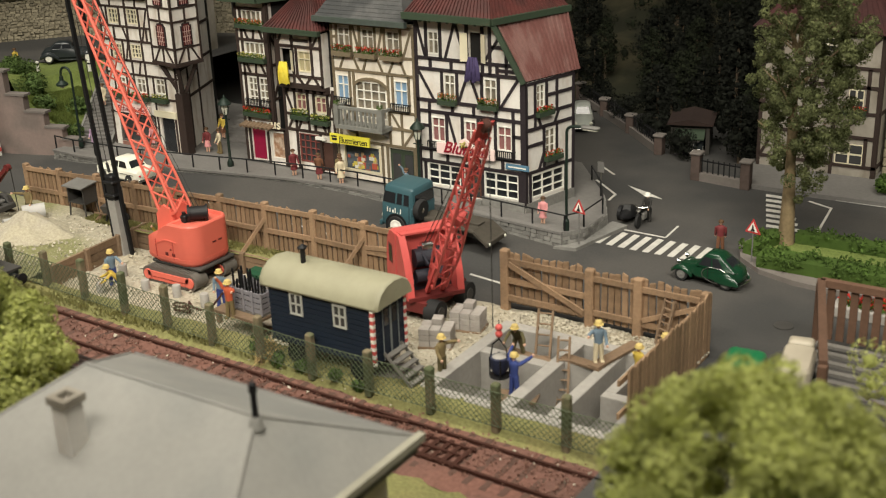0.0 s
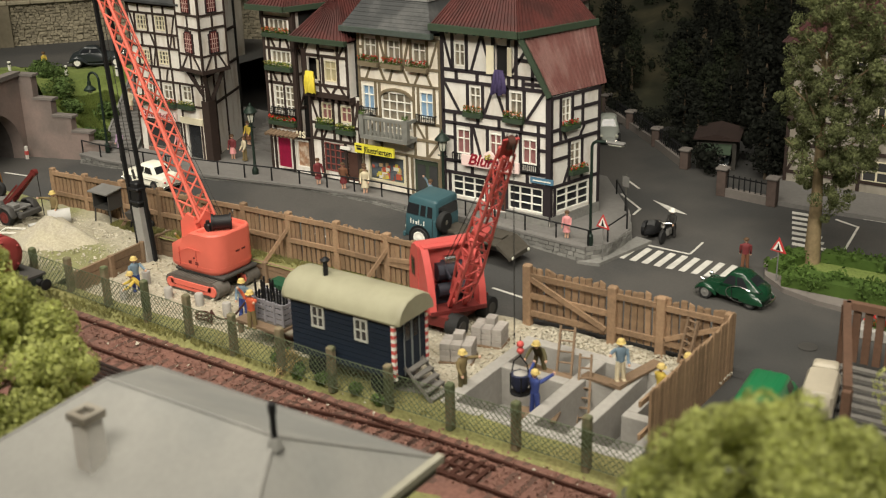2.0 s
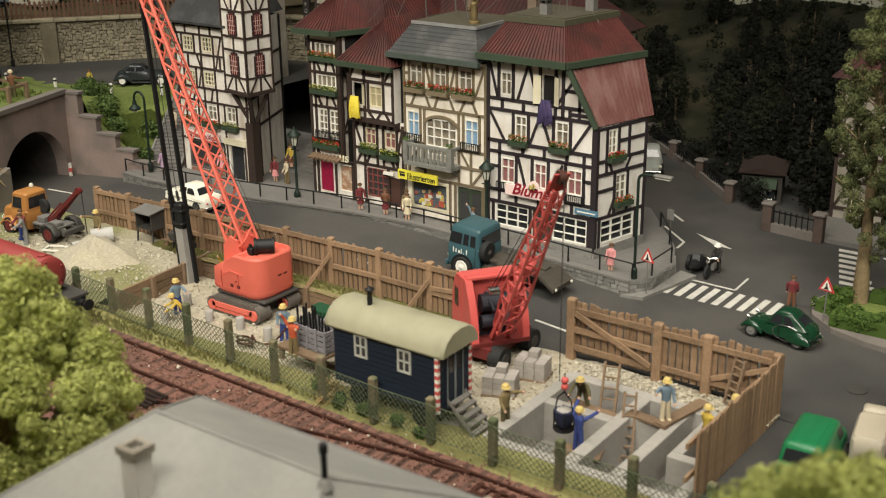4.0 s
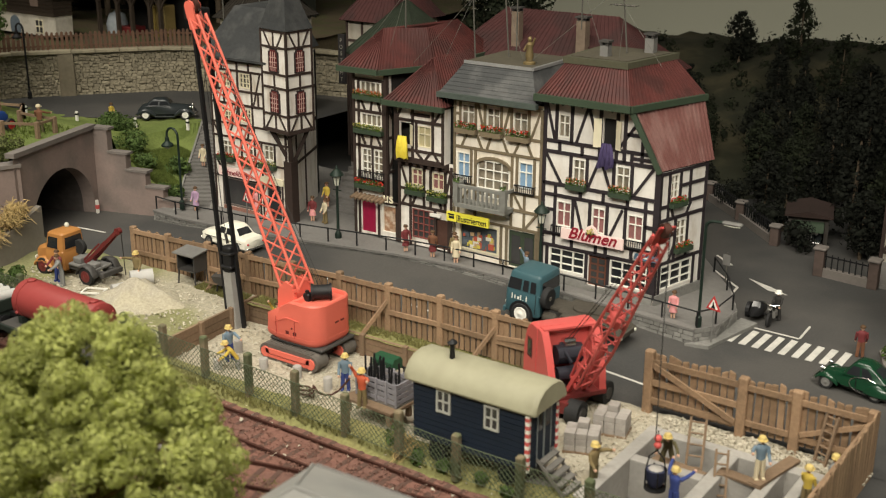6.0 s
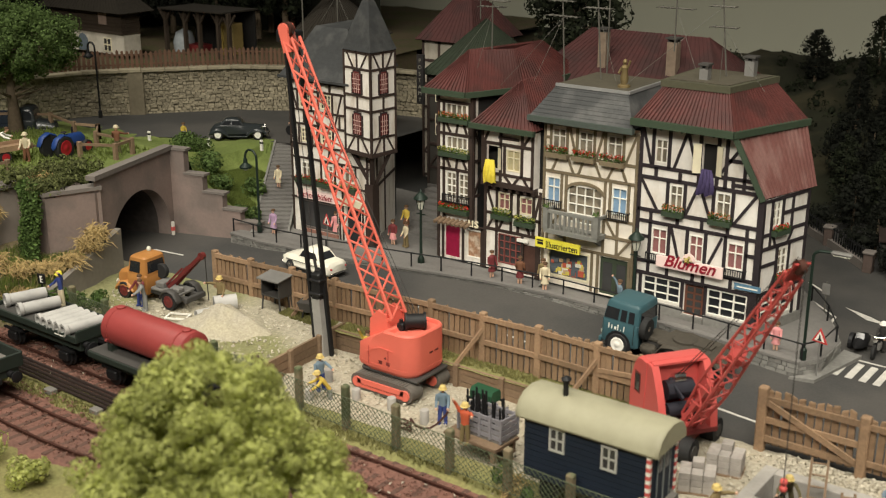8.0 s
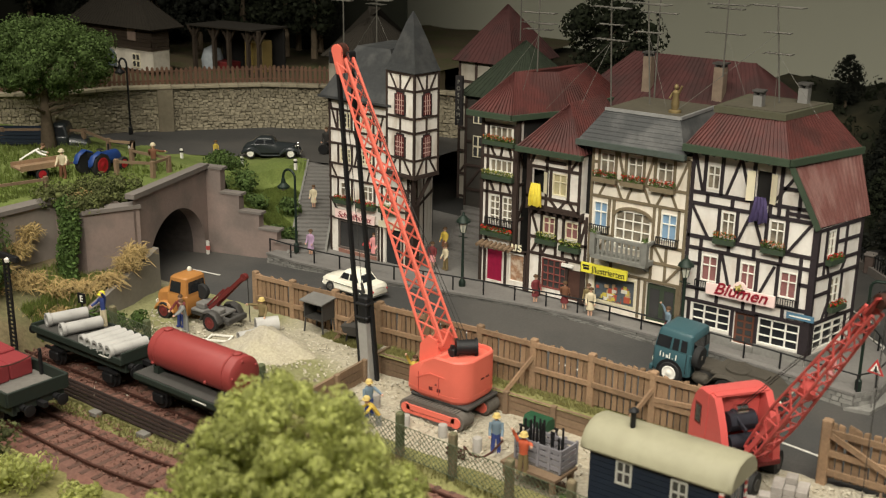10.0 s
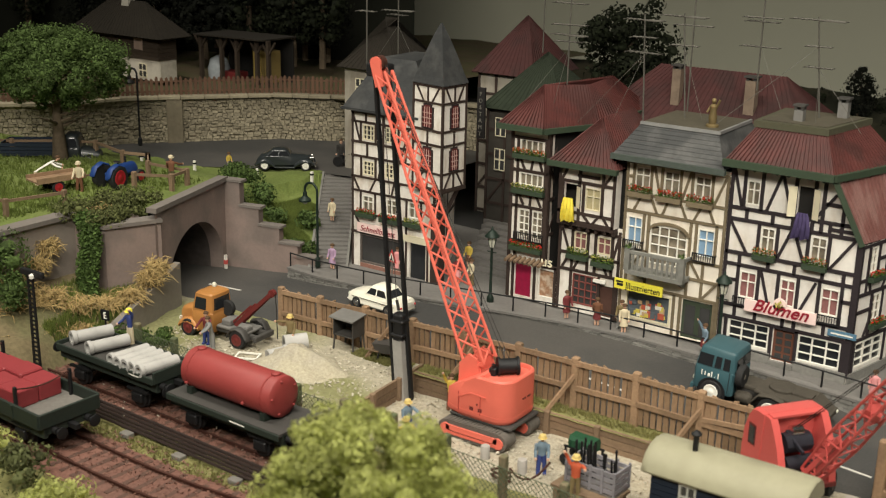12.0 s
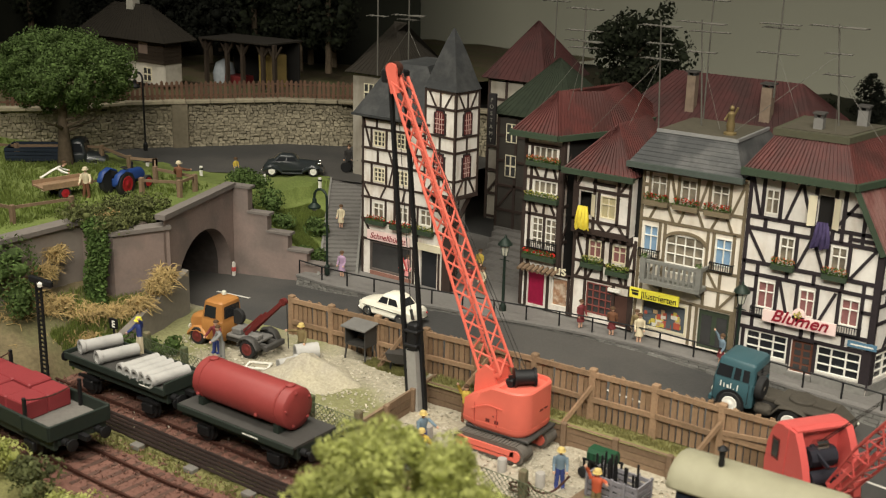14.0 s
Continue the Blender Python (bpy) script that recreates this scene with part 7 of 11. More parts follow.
solo("plank", Build().bar((0, 0, 0), (2.2, -.3, 0), .6, .1), WOOD_DARK, -22.3, 38.4, -.2, label="brown working platform in the cellar pit", category="plank", group="planks")
chips("loose_gravel", [(-31, 33.6, -23.3, 41.3, .14), (-23.1, 40.1, -14.6, 41.4, .2), (-46, 33.6, -31, 40, -.46), (-60, 34, -46.4, 41, .36)], 6500, .085, STONE_CHIP, "loose pale stone chips on the yard", 21)
chips("stone_rubble", [(-17.2, 40.2, -14.9, 41.0, .22), (-23, 40.0, -19, 41.2, .2)], 900, .085, STONE_CHIP, "pale rubble along the board fence", 22)
HAT = mat("helmet_yellow", (0.6, 0.46, 0.17), 0.5, 0, 0.1)
figure("worker", -53.1, 39.2, .4, 20, F_KHAKI, F_OLIVE, "model worker in khaki with a yellow helmet", HAT, ((10, 30), (-70, 20)), spread=.25)
figure("worker", -43.2, 36.0, -.45, 60, F_PALEBLUE, F_BLUE, "model worker in blue dungarees and yellow helmet", HAT, ((-70, 30), (-20, 60)))
figure("worker", -42.4, 35.7, -.9, -40, F_YELLOW, F_GREY, "bending model worker with a bright yellow shirt", HAT, ((-40, 60), (-40, 60)), bend=35)
figure("worker", -36.6, 36.6, -.45, 30, F_PALEBLUE, F_BLUE, "model worker in a blue jacket and yellow helmet", HAT, ((-75, 10), (-75, 30)))
figure("worker", -33.7, 34.15, .5, 10, F_ORANGE, F_KHAKI, "model worker in orange loading a crate", HAT, ((60, 20), (10, 40)))
figure("worker", -43.3, 39.6, -.45, 30, F_YELLOW, F_BROWN, "model worker in a yellow shirt by the pile", None, ((60, 30), (-70, 20)))
figure("worker", -23.1, 34.7, .08, 70, F_KHAKI, F_OLIVE, "model worker in a brown coat and yellow helmet", HAT, ((-75, 30), (20, 60)))
solo("plank", Build().cbox(-.9, -.4, 0, .9, .4, .12, .02), WOOD_DARK, -19.95, 34.95, -.22, 15, "brown staging board on trestles in the cellar pit", "plank", "planks")
for x in (-20.5, -19.4):
    solo("trestle", Build().bar((-.1, -.3, -1.12), (-.02, -.25, 0), .1, .1).bar((.1, -.3, -1.12), (.02, -.25, 0), .1, .1).bar((-.1, .3, -1.12), (-.02, .25, 0), .1, .1).bar((.1, .3, -1.12), (.02, .25, 0), .1, .1).bar((0, -.36, -.02), (0, .36, -.02), .12, .1), WOOD_DARK, x, 34.95, -.24, 15, "rough wooden trestle under a staging board", "trestle", "trestles")
figure("worker", -19.95, 34.9, -.1, 165, F_BLUE, F_BLUE, "model worker in blue reaching up to a skip", HAT, ((20, 60), (45, 40)), tall=1.85)
figure("worker", -21.7, 38.3, -.35, 20, F_OLIVE, F_OLIVE, "stooping model worker in olive work clothes", HAT, ((-30, 60), (-30, 50)), bend=42, spread=.3)
figure("worker", -17.9, 38.0, .46, 40, F_PALEBLUE, F_CREAM, "model worker in pale blue on a plank", HAT, ((0, 40), (-75, 20)))
figure("worker", -15.9, 37.3, .3, 165, F_YELLOW, F_KHAKI, "model worker in a yellow jacket on the cellar wall", HAT, ((-70, 20), (-70, 30)), tall=1.7)
figure("worker", -15.3, 38.4, .34, 60, F_GREY, F_OLIVE, "model worker in grey carrying a bag", HAT, ((-75, 20), (-60, 50)))

# ---- tunnel, banks, stairs, the high wall and what lies above ----
def tunnel():
    f = thing("tunnel_portal", -62.3, 37.2, 0, 0, "weathered pinkish rendered tunnel portal with stepped side wall", "tunnel portal", kind="structure")
    B = (-62.3, 37.2, 0)
    u = Vector((-3.0, 9.7))
    F = Facade(B, (-62.3, 37.2), u)
    L, top = u.length, 5.85
    c, hw, sp, rise = 6.5, 3.2, 1.0, 3.1
    m = Build()
    n = 24
    arch = [(c - hw, -.3), (c - hw, sp)] + [(c - hw * math.cos(math.pi * i / n), sp + rise * math.sin(math.pi * i / n)) for i in range(1, n)] + [(c + hw, sp), (c + hw, -.3)]
    # face: left pier, right pier, and the wall over the arch
    m.quad(F.p(2.1, -.3), F.p(c - hw, -.3), F.p(c - hw, top), F.p(2.1, top))
    m.quad(F.p(c + hw, -.3), F.p(L, -.3), F.p(L, top), F.p(c + hw, top))
    for (sa, za), (sb, zb) in zip(arch[1:-1], arch[2:-1]):
        m.quad(F.p(sa, za), F.p(sb, zb), F.p(sb, top), F.p(sa, top))
    for (sa, za), (sb, zb) in zip(arch, arch[1:]):
        m.quad(F.p(sa, za), F.p(sb, zb), F.p(sb, zb, -.9), F.p(sa, za, -.9))
    part("portal_wall", m, PLASTER_PINK, f)
    v = Build()
    for (sa, za), (sb, zb) in zip(arch, arch[1:]):
        v.quad(F.p(sa, za, -.9), F.p(sb, zb, -.9), F.p(sb, zb, -16), F.p(sa, za, -16))
    v.quad(F.p(c - hw, -.3, -16), F.p(c + hw, -.3, -16), F.p(c + hw, 4.3, -16), F.p(c - hw, 4.3, -16))
    part("vault", v, mat("tunnel_masonry", (0.07, 0.06, 0.055), 0.95, 0, 0.4, 300, 0.5, 0.2, 40), f, "dark masonry tunnel vault")
    part("coping", F.brick(Build(), 2.0, top, L + .1, top + .28, -.45, .18), COPING, f)
    # buttress at the near end
    w = lambda x, y, z: (x - B[0], y - B[1], z)
    b = Build().prism([w(-62.9, 39.6, -.3), w(-64.15, 36.75, -.3), w(-67.0, 36.5, -.3), w(-66.0, 39.9, -.3)], (0, 0, 5.55))
    part("buttress", b, PLASTER_PINK, f)
    part("buttress_cap", Build().prism([w(-62.75, 39.6, 5.26), w(-64.05, 36.6, 5.26), w(-65.0, 36.6, 5.26), w(-63.7, 39.8, 5.26)], (0, 0, .22)), COPING, f)
    # stepped wing
    S = Facade(B, (-65.3, 46.9), (5.7, 1.3))
    sl = math.hypot(5.7, 1.3)
    edges = [(0, 1.05, 5.85), (1.05, 2.35, 4.35), (2.35, 3.75, 3.3), (3.75, 5.0, 2.35), (5.0, sl + .4, 1.65)]
    for a, b, z in edges:
        part("wing_wall", S.brick(Build(), a, -.3, b, z, -.5, .02), PLASTER_PINK, f)
        part("step_coping", S.brick(Build(), a - .05, z, b + .18, z + .15, -.55, .07), COPING, f)
    k = Build().box(*[-65.0 - B[0], 46.35 - B[1], 0], *[-64.85 - B[0], 46.5 - B[1], 1.3])
    p = part("marker_post", k, WHITE, f, "white and red marker post")
    part("red_band", Build().box(-65.02 - B[0], 46.33 - B[1], .72, -64.83 - B[0], 46.52 - B[1], .98), CRANE_RED, p)
    return f


def low_wing():
    """Low concrete wall that runs from the tunnel down to the track."""
    m = Build()
    a, b = Vector((-62.4, 40.2, 0)), Vector((-60.9, 33.6, 0))
    s = (b - a).cross(Vector((0, 0, 1))).normalized() * .2
    for p, h, q, k in ((a, 2.9, a.lerp(b, .35), 2.2), (a.lerp(b, .35), 2.2, b, .95)):
        m.loft([[p + s, p - s, p - s + Vector((0, 0, h)), p + s + Vector((0, 0, h))], [q + s, q - s, q - s + Vector((0, 0, k)), q + s + Vector((0, 0, k))]])
    return solo("low_wing_wall", m, mat("wing_concrete", (0.2, 0.18, 0.155), 0.9, 0, 0.15, 400, 0.2, 0.25, 40), label="low grey concrete wall beside the tunnel mouth", category="wall", kind="structure")


def rear_wall():
    f = thing("embankment_wall", 0, 0, 0, 0, "grey rendered embankment wall below the meadow", "wall", kind="structure")
    part("wall", Build().box(-67.0, 20, -.3, -66.4, 36.6, 5.6), mat("wall_grey_render", (0.27, 0.23, 0.2), 0.9, 0, 0.12, 400, 0.2, 0.2, 30, tint=(0.2, 0.18, 0.15), tscale=25), f)
    part("coping", Build().box(-67.15, 20, 5.6, -66.2, 36.6, 5.85), COPING, f)
    return f


def bank_front(x, y):
    t = max(0.0, min(1.0, (-61.4 - x) / 5.0))
    edge = min(1.0, max(0.0, (-61.2 - x) / 1.3)) if y < 33.7 else 1.0
    return -.2 + edge * (1.2 + 1.5 * t ** 1.2) + .25 * noise.noise((x * .7, y * .7, 1))


WALL_LINE = [(-100, 40.0), (-93, 44.5), (-89, 47.8), (-86.1, 50.6), (-84.4, 55.2), (-82.4, 57.8), (-79.7, 61), (-77, 64.2), (-73.2, 66.4), (-71.0, 68.0), (-66.0, 70.0), (-58.0, 71.5), (-50.0, 72.5)]


def along(line, s):
    for (xa, ya), (xb, yb) in zip(line, line[1:]):
        d = math.hypot(xb - xa, yb - ya)
        if s <= d:
            return xa + (xb - xa) * s / d, ya + (yb - ya) * s / d, math.degrees(math.atan2(yb - ya, xb - xa))
        s -= d
    return xb, yb, math.degrees(math.atan2(yb - ya, xb - xa))


def length(line):
    return sum(math.hypot(b[0] - a[0], b[1] - a[1]) for a, b in zip(line, line[1:]))


def rock(seed, lx=1.0, ly=.3, lz=1.0):
    """An irregular squared stone, one unit wide and high, its face towards -y."""
    rng = random.Random(seed)
    m = Build()
    j = lambda k: rng.uniform(-k, k)
    a = [(-.47 + j(.04), .3, -.46 + j(.05)), (.47 + j(.04), .3, -.46 + j(.05)), (.47 + j(.04), .3, .46 + j(.05)), (-.47 + j(.04), .3, .46 + j(.05))]
    b = [(x, -.05, z) for x, _, z in a]
    c = [(x * .84 + j(.07), -.13 + j(.05), z * .8 + j(.09)) for x, _, z in a]
    return m.loft([a, b, c])


def high_wall():
    f = thing("stone_retaining_wall", 0, 0, 0, 0, "high retaining wall of rough yellowish stones", "wall", kind="structure")
    z0, z1 = 4.1, 7.45
    back = Build()
    for (xa, ya), (xb, yb) in zip(WALL_LINE, WALL_LINE[1:]):
        n = Vector((yb - ya, xa - xb)).normalized()
        o = n * -.1
        back.prism([(xa + o.x, ya + o.y, z0 - .5), (xb + o.x, yb + o.y, z0 - .5), (xb - n.x * .7, yb - n.y * .7, z0 - .5), (xa - n.x * .7, ya - n.y * .7, z0 - .5)], (0, 0, z1 - z0 + .6))
    part("wall_core", back, MORTAR, f)
    rng = random.Random(17)
    kinds = [mesh_of("stone", rock(i), STONE, 25) for i in range(7)]
    L = length(WALL_LINE)
    rest, count = Build(), 0
    rows = 15
    s_near = 24.0
    for r in range(rows):
        s = rng.uniform(0, .4)
        hz = (z1 - z0) / rows
        while s < L:
            w = rng.choice((.22, .28, .34, .42, .52)) * rng.uniform(.85, 1.2)
            x, y, a = along(WALL_LINE, s + w / 2)
            zc = z0 + hz * (r + .5) + rng.uniform(-.06, .06)
            hh = hz * rng.uniform(.82, 1.32)
            if s > s_near and count < 300:
                again("stone", rng.choice(kinds), f, x, y, zc, a, s=(w, .7, hh))
                count += 1
            else:
                k = rock(rng.randrange(7))
                ca, sa = math.cos(radians(a)), math.sin(radians(a))
                rest.add([(x + px_ * w * ca - py_ * .7 * sa, y + px_ * w * sa + py_ * .7 * ca, zc + pz_ * hh) for px_, py_, pz_ in k.v], k.f)
            s += w
    tagged(part("stonework", rest, STONE_REST, f), kind="stuff")
    s = 0
    cop = [mesh_of("coping_stone", Build().cbox(-.7, -.45, 0, .7, .4, .26, .04), STONE) for _ in range(1)]
    while s < L - .5:
        w = rng.uniform(1.2, 1.9)
        x, y, a = along(WALL_LINE, s + w / 2)
        again("coping_stone", cop[0], f, x, y, z1 + .02, a, s=(w / 1.42, 1, rng.uniform(.9, 1.1)))
        s += w
    for sp in (26.4, 42.5):
        x, y, a = along(WALL_LINE, sp)
        again("pilaster", mesh_of("pilaster", Build().cbox(-.6, -.38, 0, .6, .3, z1 - z0, .05), mat("pilaster_stone", (0.21, 0.18, 0.125), 0.9, 0, 0.3, 400, 0.4, 0.25, 60)), f, x, y, z0, a)
    return f


STONE_REST = island(mat("wall_stone_rest", (0.29, 0.255, 0.18), 0.9, 0, 0.3, 500, 0.5, 0.3, 100), 0.22)


def paling():
    f = thing("paling_fence", 0, 0, 0, 0, "reddish brown paling fence on top of the stone wall", "fence", kind="structure")
    me = mesh_of("pale", Build().loft([[(-.11, -.04, 0), (.11, -.04, 0), (.11, .04, 0), (-.11, .04, 0)], [(-.11, -.04, 1.25), (.11, -.04, 1.25), (.11, .04, 1.25), (-.11, .04, 1.25)], [(-.03, -.03, 1.36), (.03, -.03, 1.36), (.03, .03, 1.36), (-.03, .03, 1.36)]]), WOOD_RED)
    rng = random.Random(3)
    line = [(x - .2, y + .2) for x, y in WALL_LINE[:-3]]
    L = length(line)
    s = 14.0
    while s < L:
        x, y, a = along(line, s)
        again("pale", me, f, x, y, 7.7 + rng.uniform(-.03, .03), a, ry=rng.uniform(-2, 2), s=(1, 1, rng.uniform(.94, 1.05)))
        s += .36
    for z in (8.0, 8.75):
        for (xa, ya), (xb, yb) in zip(line[1:], line[2:]):
            part("rail", Build().bar((xa, ya + .07, z), (xb, yb + .07, z), .07, .12), WOOD_RED, f)
    return f


def stairway():
    f = thing("stairway", 0, 0, 0, 0, "long flight of grey steps beside the turret house", "stairs", kind="structure")
    a, b = Vector((-58.55, 48.6, 1.15)), Vector((-65.9, 58.6, 4.1))
    n = 24
    d = (b - a) / n
    u = Vector((d.x, d.y, 0)).normalized()
    w = Vector((u.y, -u.x, 0)) * 1.05
    run = Vector((d.x, d.y, 0))
    for i in range(n):
        p = a + Vector((d.x, d.y, 0)) * i
        z = a.z + d.z * (i + 1)
        pts = [p - w, p + w, p + w + run * 1.15, p - w + run * 1.15]
        part("step", Build().prism([(q.x, q.y, z - .45) for q in pts], (0, 0, .45)), PAVING, f)
    for k in (-1, 1):
        pa, pb = a + w * k * 1.08, b + w * k * 1.08
        part("string_wall", Build().bar(pa + Vector((0, 0, -.15)), pb + Vector((0, 0, -.1)), .14, .5), KERB, f)
    return f


def alley_steps():
    f = thing("alley_steps", 0, 0, 0, 0, "dark grey steps climbing the narrow alley", "stairs", kind="structure")
    for i in range(12):
        y = 53.5 + .75 * i
        part("step", Build().box(-51.9 - .33 * i, y, .9, -47.6 - .05 * i, y + .9, 1.35 + .16 * i), PAVING, f)
    return f


def plain_house(name, x0, y0, x1, y1, zb, ze, ridge, roof, wall, label, inset=1.6, windows=(), over=.4, timber=True, along_x=True):
    """A house further back: walls, hipped roof and windows."""
    B = (x0, y0, zb)
    h = house(name, *B, label)
    m = Build().box(0, 0, 0, x1 - x0, y1 - y0, ze - zb)
    part("wall", m, wall, h)
    q = lambda x, y, z: (x - x0, y - y0, z - zb)
    e = [q(x0 - over, y0 - over, ze), q(x1 + over, y0 - over, ze), q(x1 + over, y1 + over, ze), q(x0 - over, y1 + over, ze)]
    ym, xm = (y0 + y1) / 2, (x0 + x1) / 2
    a, b = (q(x0 + inset, ym, ridge), q(x1 - inset, ym, ridge)) if along_x else (q(xm, y0 + inset, ridge), q(xm, y1 - inset, ridge))
    r = Build()
    if along_x:
        quads = ((e[0], e[1], b, a), (e[1], e[2], b, b), (e[2], e[3], a, b), (e[3], e[0], a, a))
    else:
        quads = ((e[0], e[1], a, a), (e[1], e[2], b, a), (e[2], e[3], b, b), (e[3], e[0], a, b))
    for k in quads:
        ln = (Vector(k[1]) - Vector(k[0])).length
        ribbed(r, *k, max(4, int(ln / .4)), w=.06, h=.035)
    pieces("roof_slope", r, roof, h)
    F = Facade(B, (0, y0), (1, 0))
    S = Facade(B, (x1, y0), (0, 1))
    if timber:
        n = max(2, round((x1 - x0) / 1.3))
        rails = [(z, x0, x1) for z in np.arange(zb + .2, ze + .1, 1.6)]
        timbers(h, F, TIMBER, rails, [(x0 + (x1 - x0) * i / n, zb, ze) for i in range(n + 1)], [(x0 + (x1 - x0) * (i + .1) / n, zb + 1.8 + .1, x0 + (x1 - x0) * (i + .9) / n, zb + 3.3) for i in range(0, n, 2)])
        ny = max(2, round((y1 - y0) / 1.3))
        timbers(h, S, TIMBER, [(z, 0, y1 - y0) for z in np.arange(zb + .2, ze + .1, 1.6)], [((y1 - y0) * i / ny, zb, ze) for i in range(ny + 1)])
    for w in windows:
        m = Build()
        F.brick(m, w[0], w[2], w[1], w[3], 0.0, .07)
        wd = part("window", m, CREAM, h)
        g = Build()
        for i in range(2):
            for j in range(2):
                sx, sz = (w[1] - w[0]) / 2, (w[3] - w[2]) / 2
                F.brick(g, w[0] + sx * i + .07, w[2] + sz * j + .07, w[0] + sx * (i + 1) - .05, w[2] + sz * (j + 1) - .05, .07, .085)
        part("pane", g, GLASS, wd)
    return h, B


def farm():
    h, B = plain_house("farmhouse", -93.4, 61.2, -84.4, 62.9, 7.9, 11.4, 14.0, ROOF_BROWN, mat("farm_plaster", (0.58, 0.54, 0.46), 0.85, 0, 0.12, 400, 0.1, 0.2, 50, tint=(0.4, 0.36, 0.29), tscale=90, tamount=0.6), "white and dark timber farmhouse under a steep brown roof", 2.4, [(-86.9, -86.0, 8.1, 9.2)], .9, False)
    F = Facade(B, (0, 61.2), (1, 0))
    S = Facade(B, (-84.4, 61.2), (0, 1))
    for n in range(6):
        z = 9.6 + .3 * n
        part("upper_board", F.brick(Build(), -93.45, z, -84.35, z + .28, 0.0, .15), mat_dark_board, h)
        part("upper_board", S.brick(Build(), -.15, z, 1.65, z + .28, 0.0, .1), mat_dark_board, h)
    part("upper_window", F.brick(Build(), -87.2, 10.3, -86.2, 11.2, .15, .2), mat("pale_shutter", (0.3, 0.22, 0.18), 0.8), h)
    d = Build().prism([F.p(-89.6 + .65 * math.cos(math.pi * i / 10) , 8.6 + .75 * math.sin(math.pi * i / 10), .02) for i in range(11)] + [F.p(-90.25, 7.95, .02), F.p(-88.95, 7.95, .02)], (0, -.05, 0))
    part("arched_door", d, mat("door_slate", (0.12, 0.15, 0.18), 0.7), h)
    part("chimney", Build().loft([[(4.1, .5, 4.2), (5.0, .5, 4.2), (5.0, 1.3, 4.2), (4.1, 1.3, 4.2)], [(4.2, .6, 8.2), (4.85, .6, 8.2), (4.85, 1.2, 8.2), (4.2, 1.2, 8.2)]]), mat("chimney_white", (0.4, 0.38, 0.33), 0.9), h)
    f = thing("cart_shed", -85.2, 66.3, 7.5, 0, "open timber cart shed with a flat roof", "shed")
    part("roof", Build().prism([(-.2, -.6, 3.7), (9.2, -.6, 3.8), (9.2, 3.5, 3.75), (-.2, 3.5, 3.65)], (0, 0, .12)), ROOF_BROWN, f)
    for x in (.2, 3.1, 5.2, 7.9, 9.4):
        part("post", Build().box(x - .16, -.2, 0, x + .16, .12, 3.8), mat_dark_board, f)
        for s in (-1, 1):
            part("brace", Build().bar((x, -.05, 2.6), (x + s * .9, -.05, 3.7), .16, .16), mat_dark_board, f)
    # Back wall near black: the shed's unlit inside is put into its colour.
    part("back_wall", Build().box(0, 3.3, 0, 8.9, 3.45, 3.6), DARK, f)
    g = thing("yellow_cabinet", -79.6, 67.6, 7.55, 0, "dull yellow box standing in the cart shed", "cabinet")
    part("body", Build().cbox(0, 0, 0, 2.0, 1.2, 2.7, .05), mat("cabinet_yellow", (0.3, 0.22, 0.08), 0.6), g)
    part("door", Build().box(.1, -.05, .1, .95, 0, 2.5), mat("cabinet_yellow_dark", (0.36, 0.26, 0.07), 0.6), g)
    t = thing("covered_machine", -83.6, 67.6, 7.55, 0, "pale rounded machine parked in the shed", "machine")
    part("hood", Build().lathe([(.9, 0), (.95, .8), (.7, 1.6), (.05, 1.9)], 12), mat("machine_pale", (0.3, 0.33, 0.35), 0.5), t, smooth=50)
    part("base", Build().cbox(.2, -.6, 0, 2.6, .8, .7, .05), mat("machine_red", (0.15, 0.02, 0.02), 0.6), t)
    h.location.x -= 2.1 * CM
    f.location.x, f.scale.x = -87.3 * CM, .82
    g.location.x, t.location.x = -82.6 * CM, -86.5 * CM
    return h


mat_dark_board = mat("dark_weatherboard", (0.045, 0.032, 0.022), 0.9, 0, 0.3, 400, 0.2, 0.2, 60)


# Alley shade is put into the colours: greyed white letters, nearly black walls.
mat_shaded_letter = mat("shaded_letter", (0.22, 0.21, 0.18), 0.7, 0, 0.2)
ALLEY_SHADE = mat("alley_shade_plaster", (0.05, 0.045, 0.038), 0.9, 0, 0.2, 300, 0.1, 0.3, 50)


def post_office():
    h, B = plain_house("post_office", -54.5, 59.6, -49.2, 65, 2.0, 10.0, 13.4, mat("moss_roof", (0.022, 0.03, 0.018), 0.9, 0, 0.3, 300, 0.2, 0.3, 40), ALLEY_SHADE, "dim half-timbered post office with a mossy green roof", 2.6, [(-53.9, -53.1, 6.0, 7.4), (-52.0, -51.1, 6.0, 7.4), (-53.9, -53.1, 8.2, 9.4), (-52.0, -51.1, 8.2, 9.4)], .4)
    m = Build().box(-.27, -.9, 6.1, .27, -.72, 9.3)
    s = part("sign_board", m, mat("sign_black", (0.02, 0.018, 0.018), 0.6), h, "black upright sign with white letters")
    for i, c in enumerate("POSTAMT"):
        lettering("lettering", c, s, (0.0, -.93, 8.9 - .42 * i), .36, mat_shaded_letter, thick=.01)
    return h


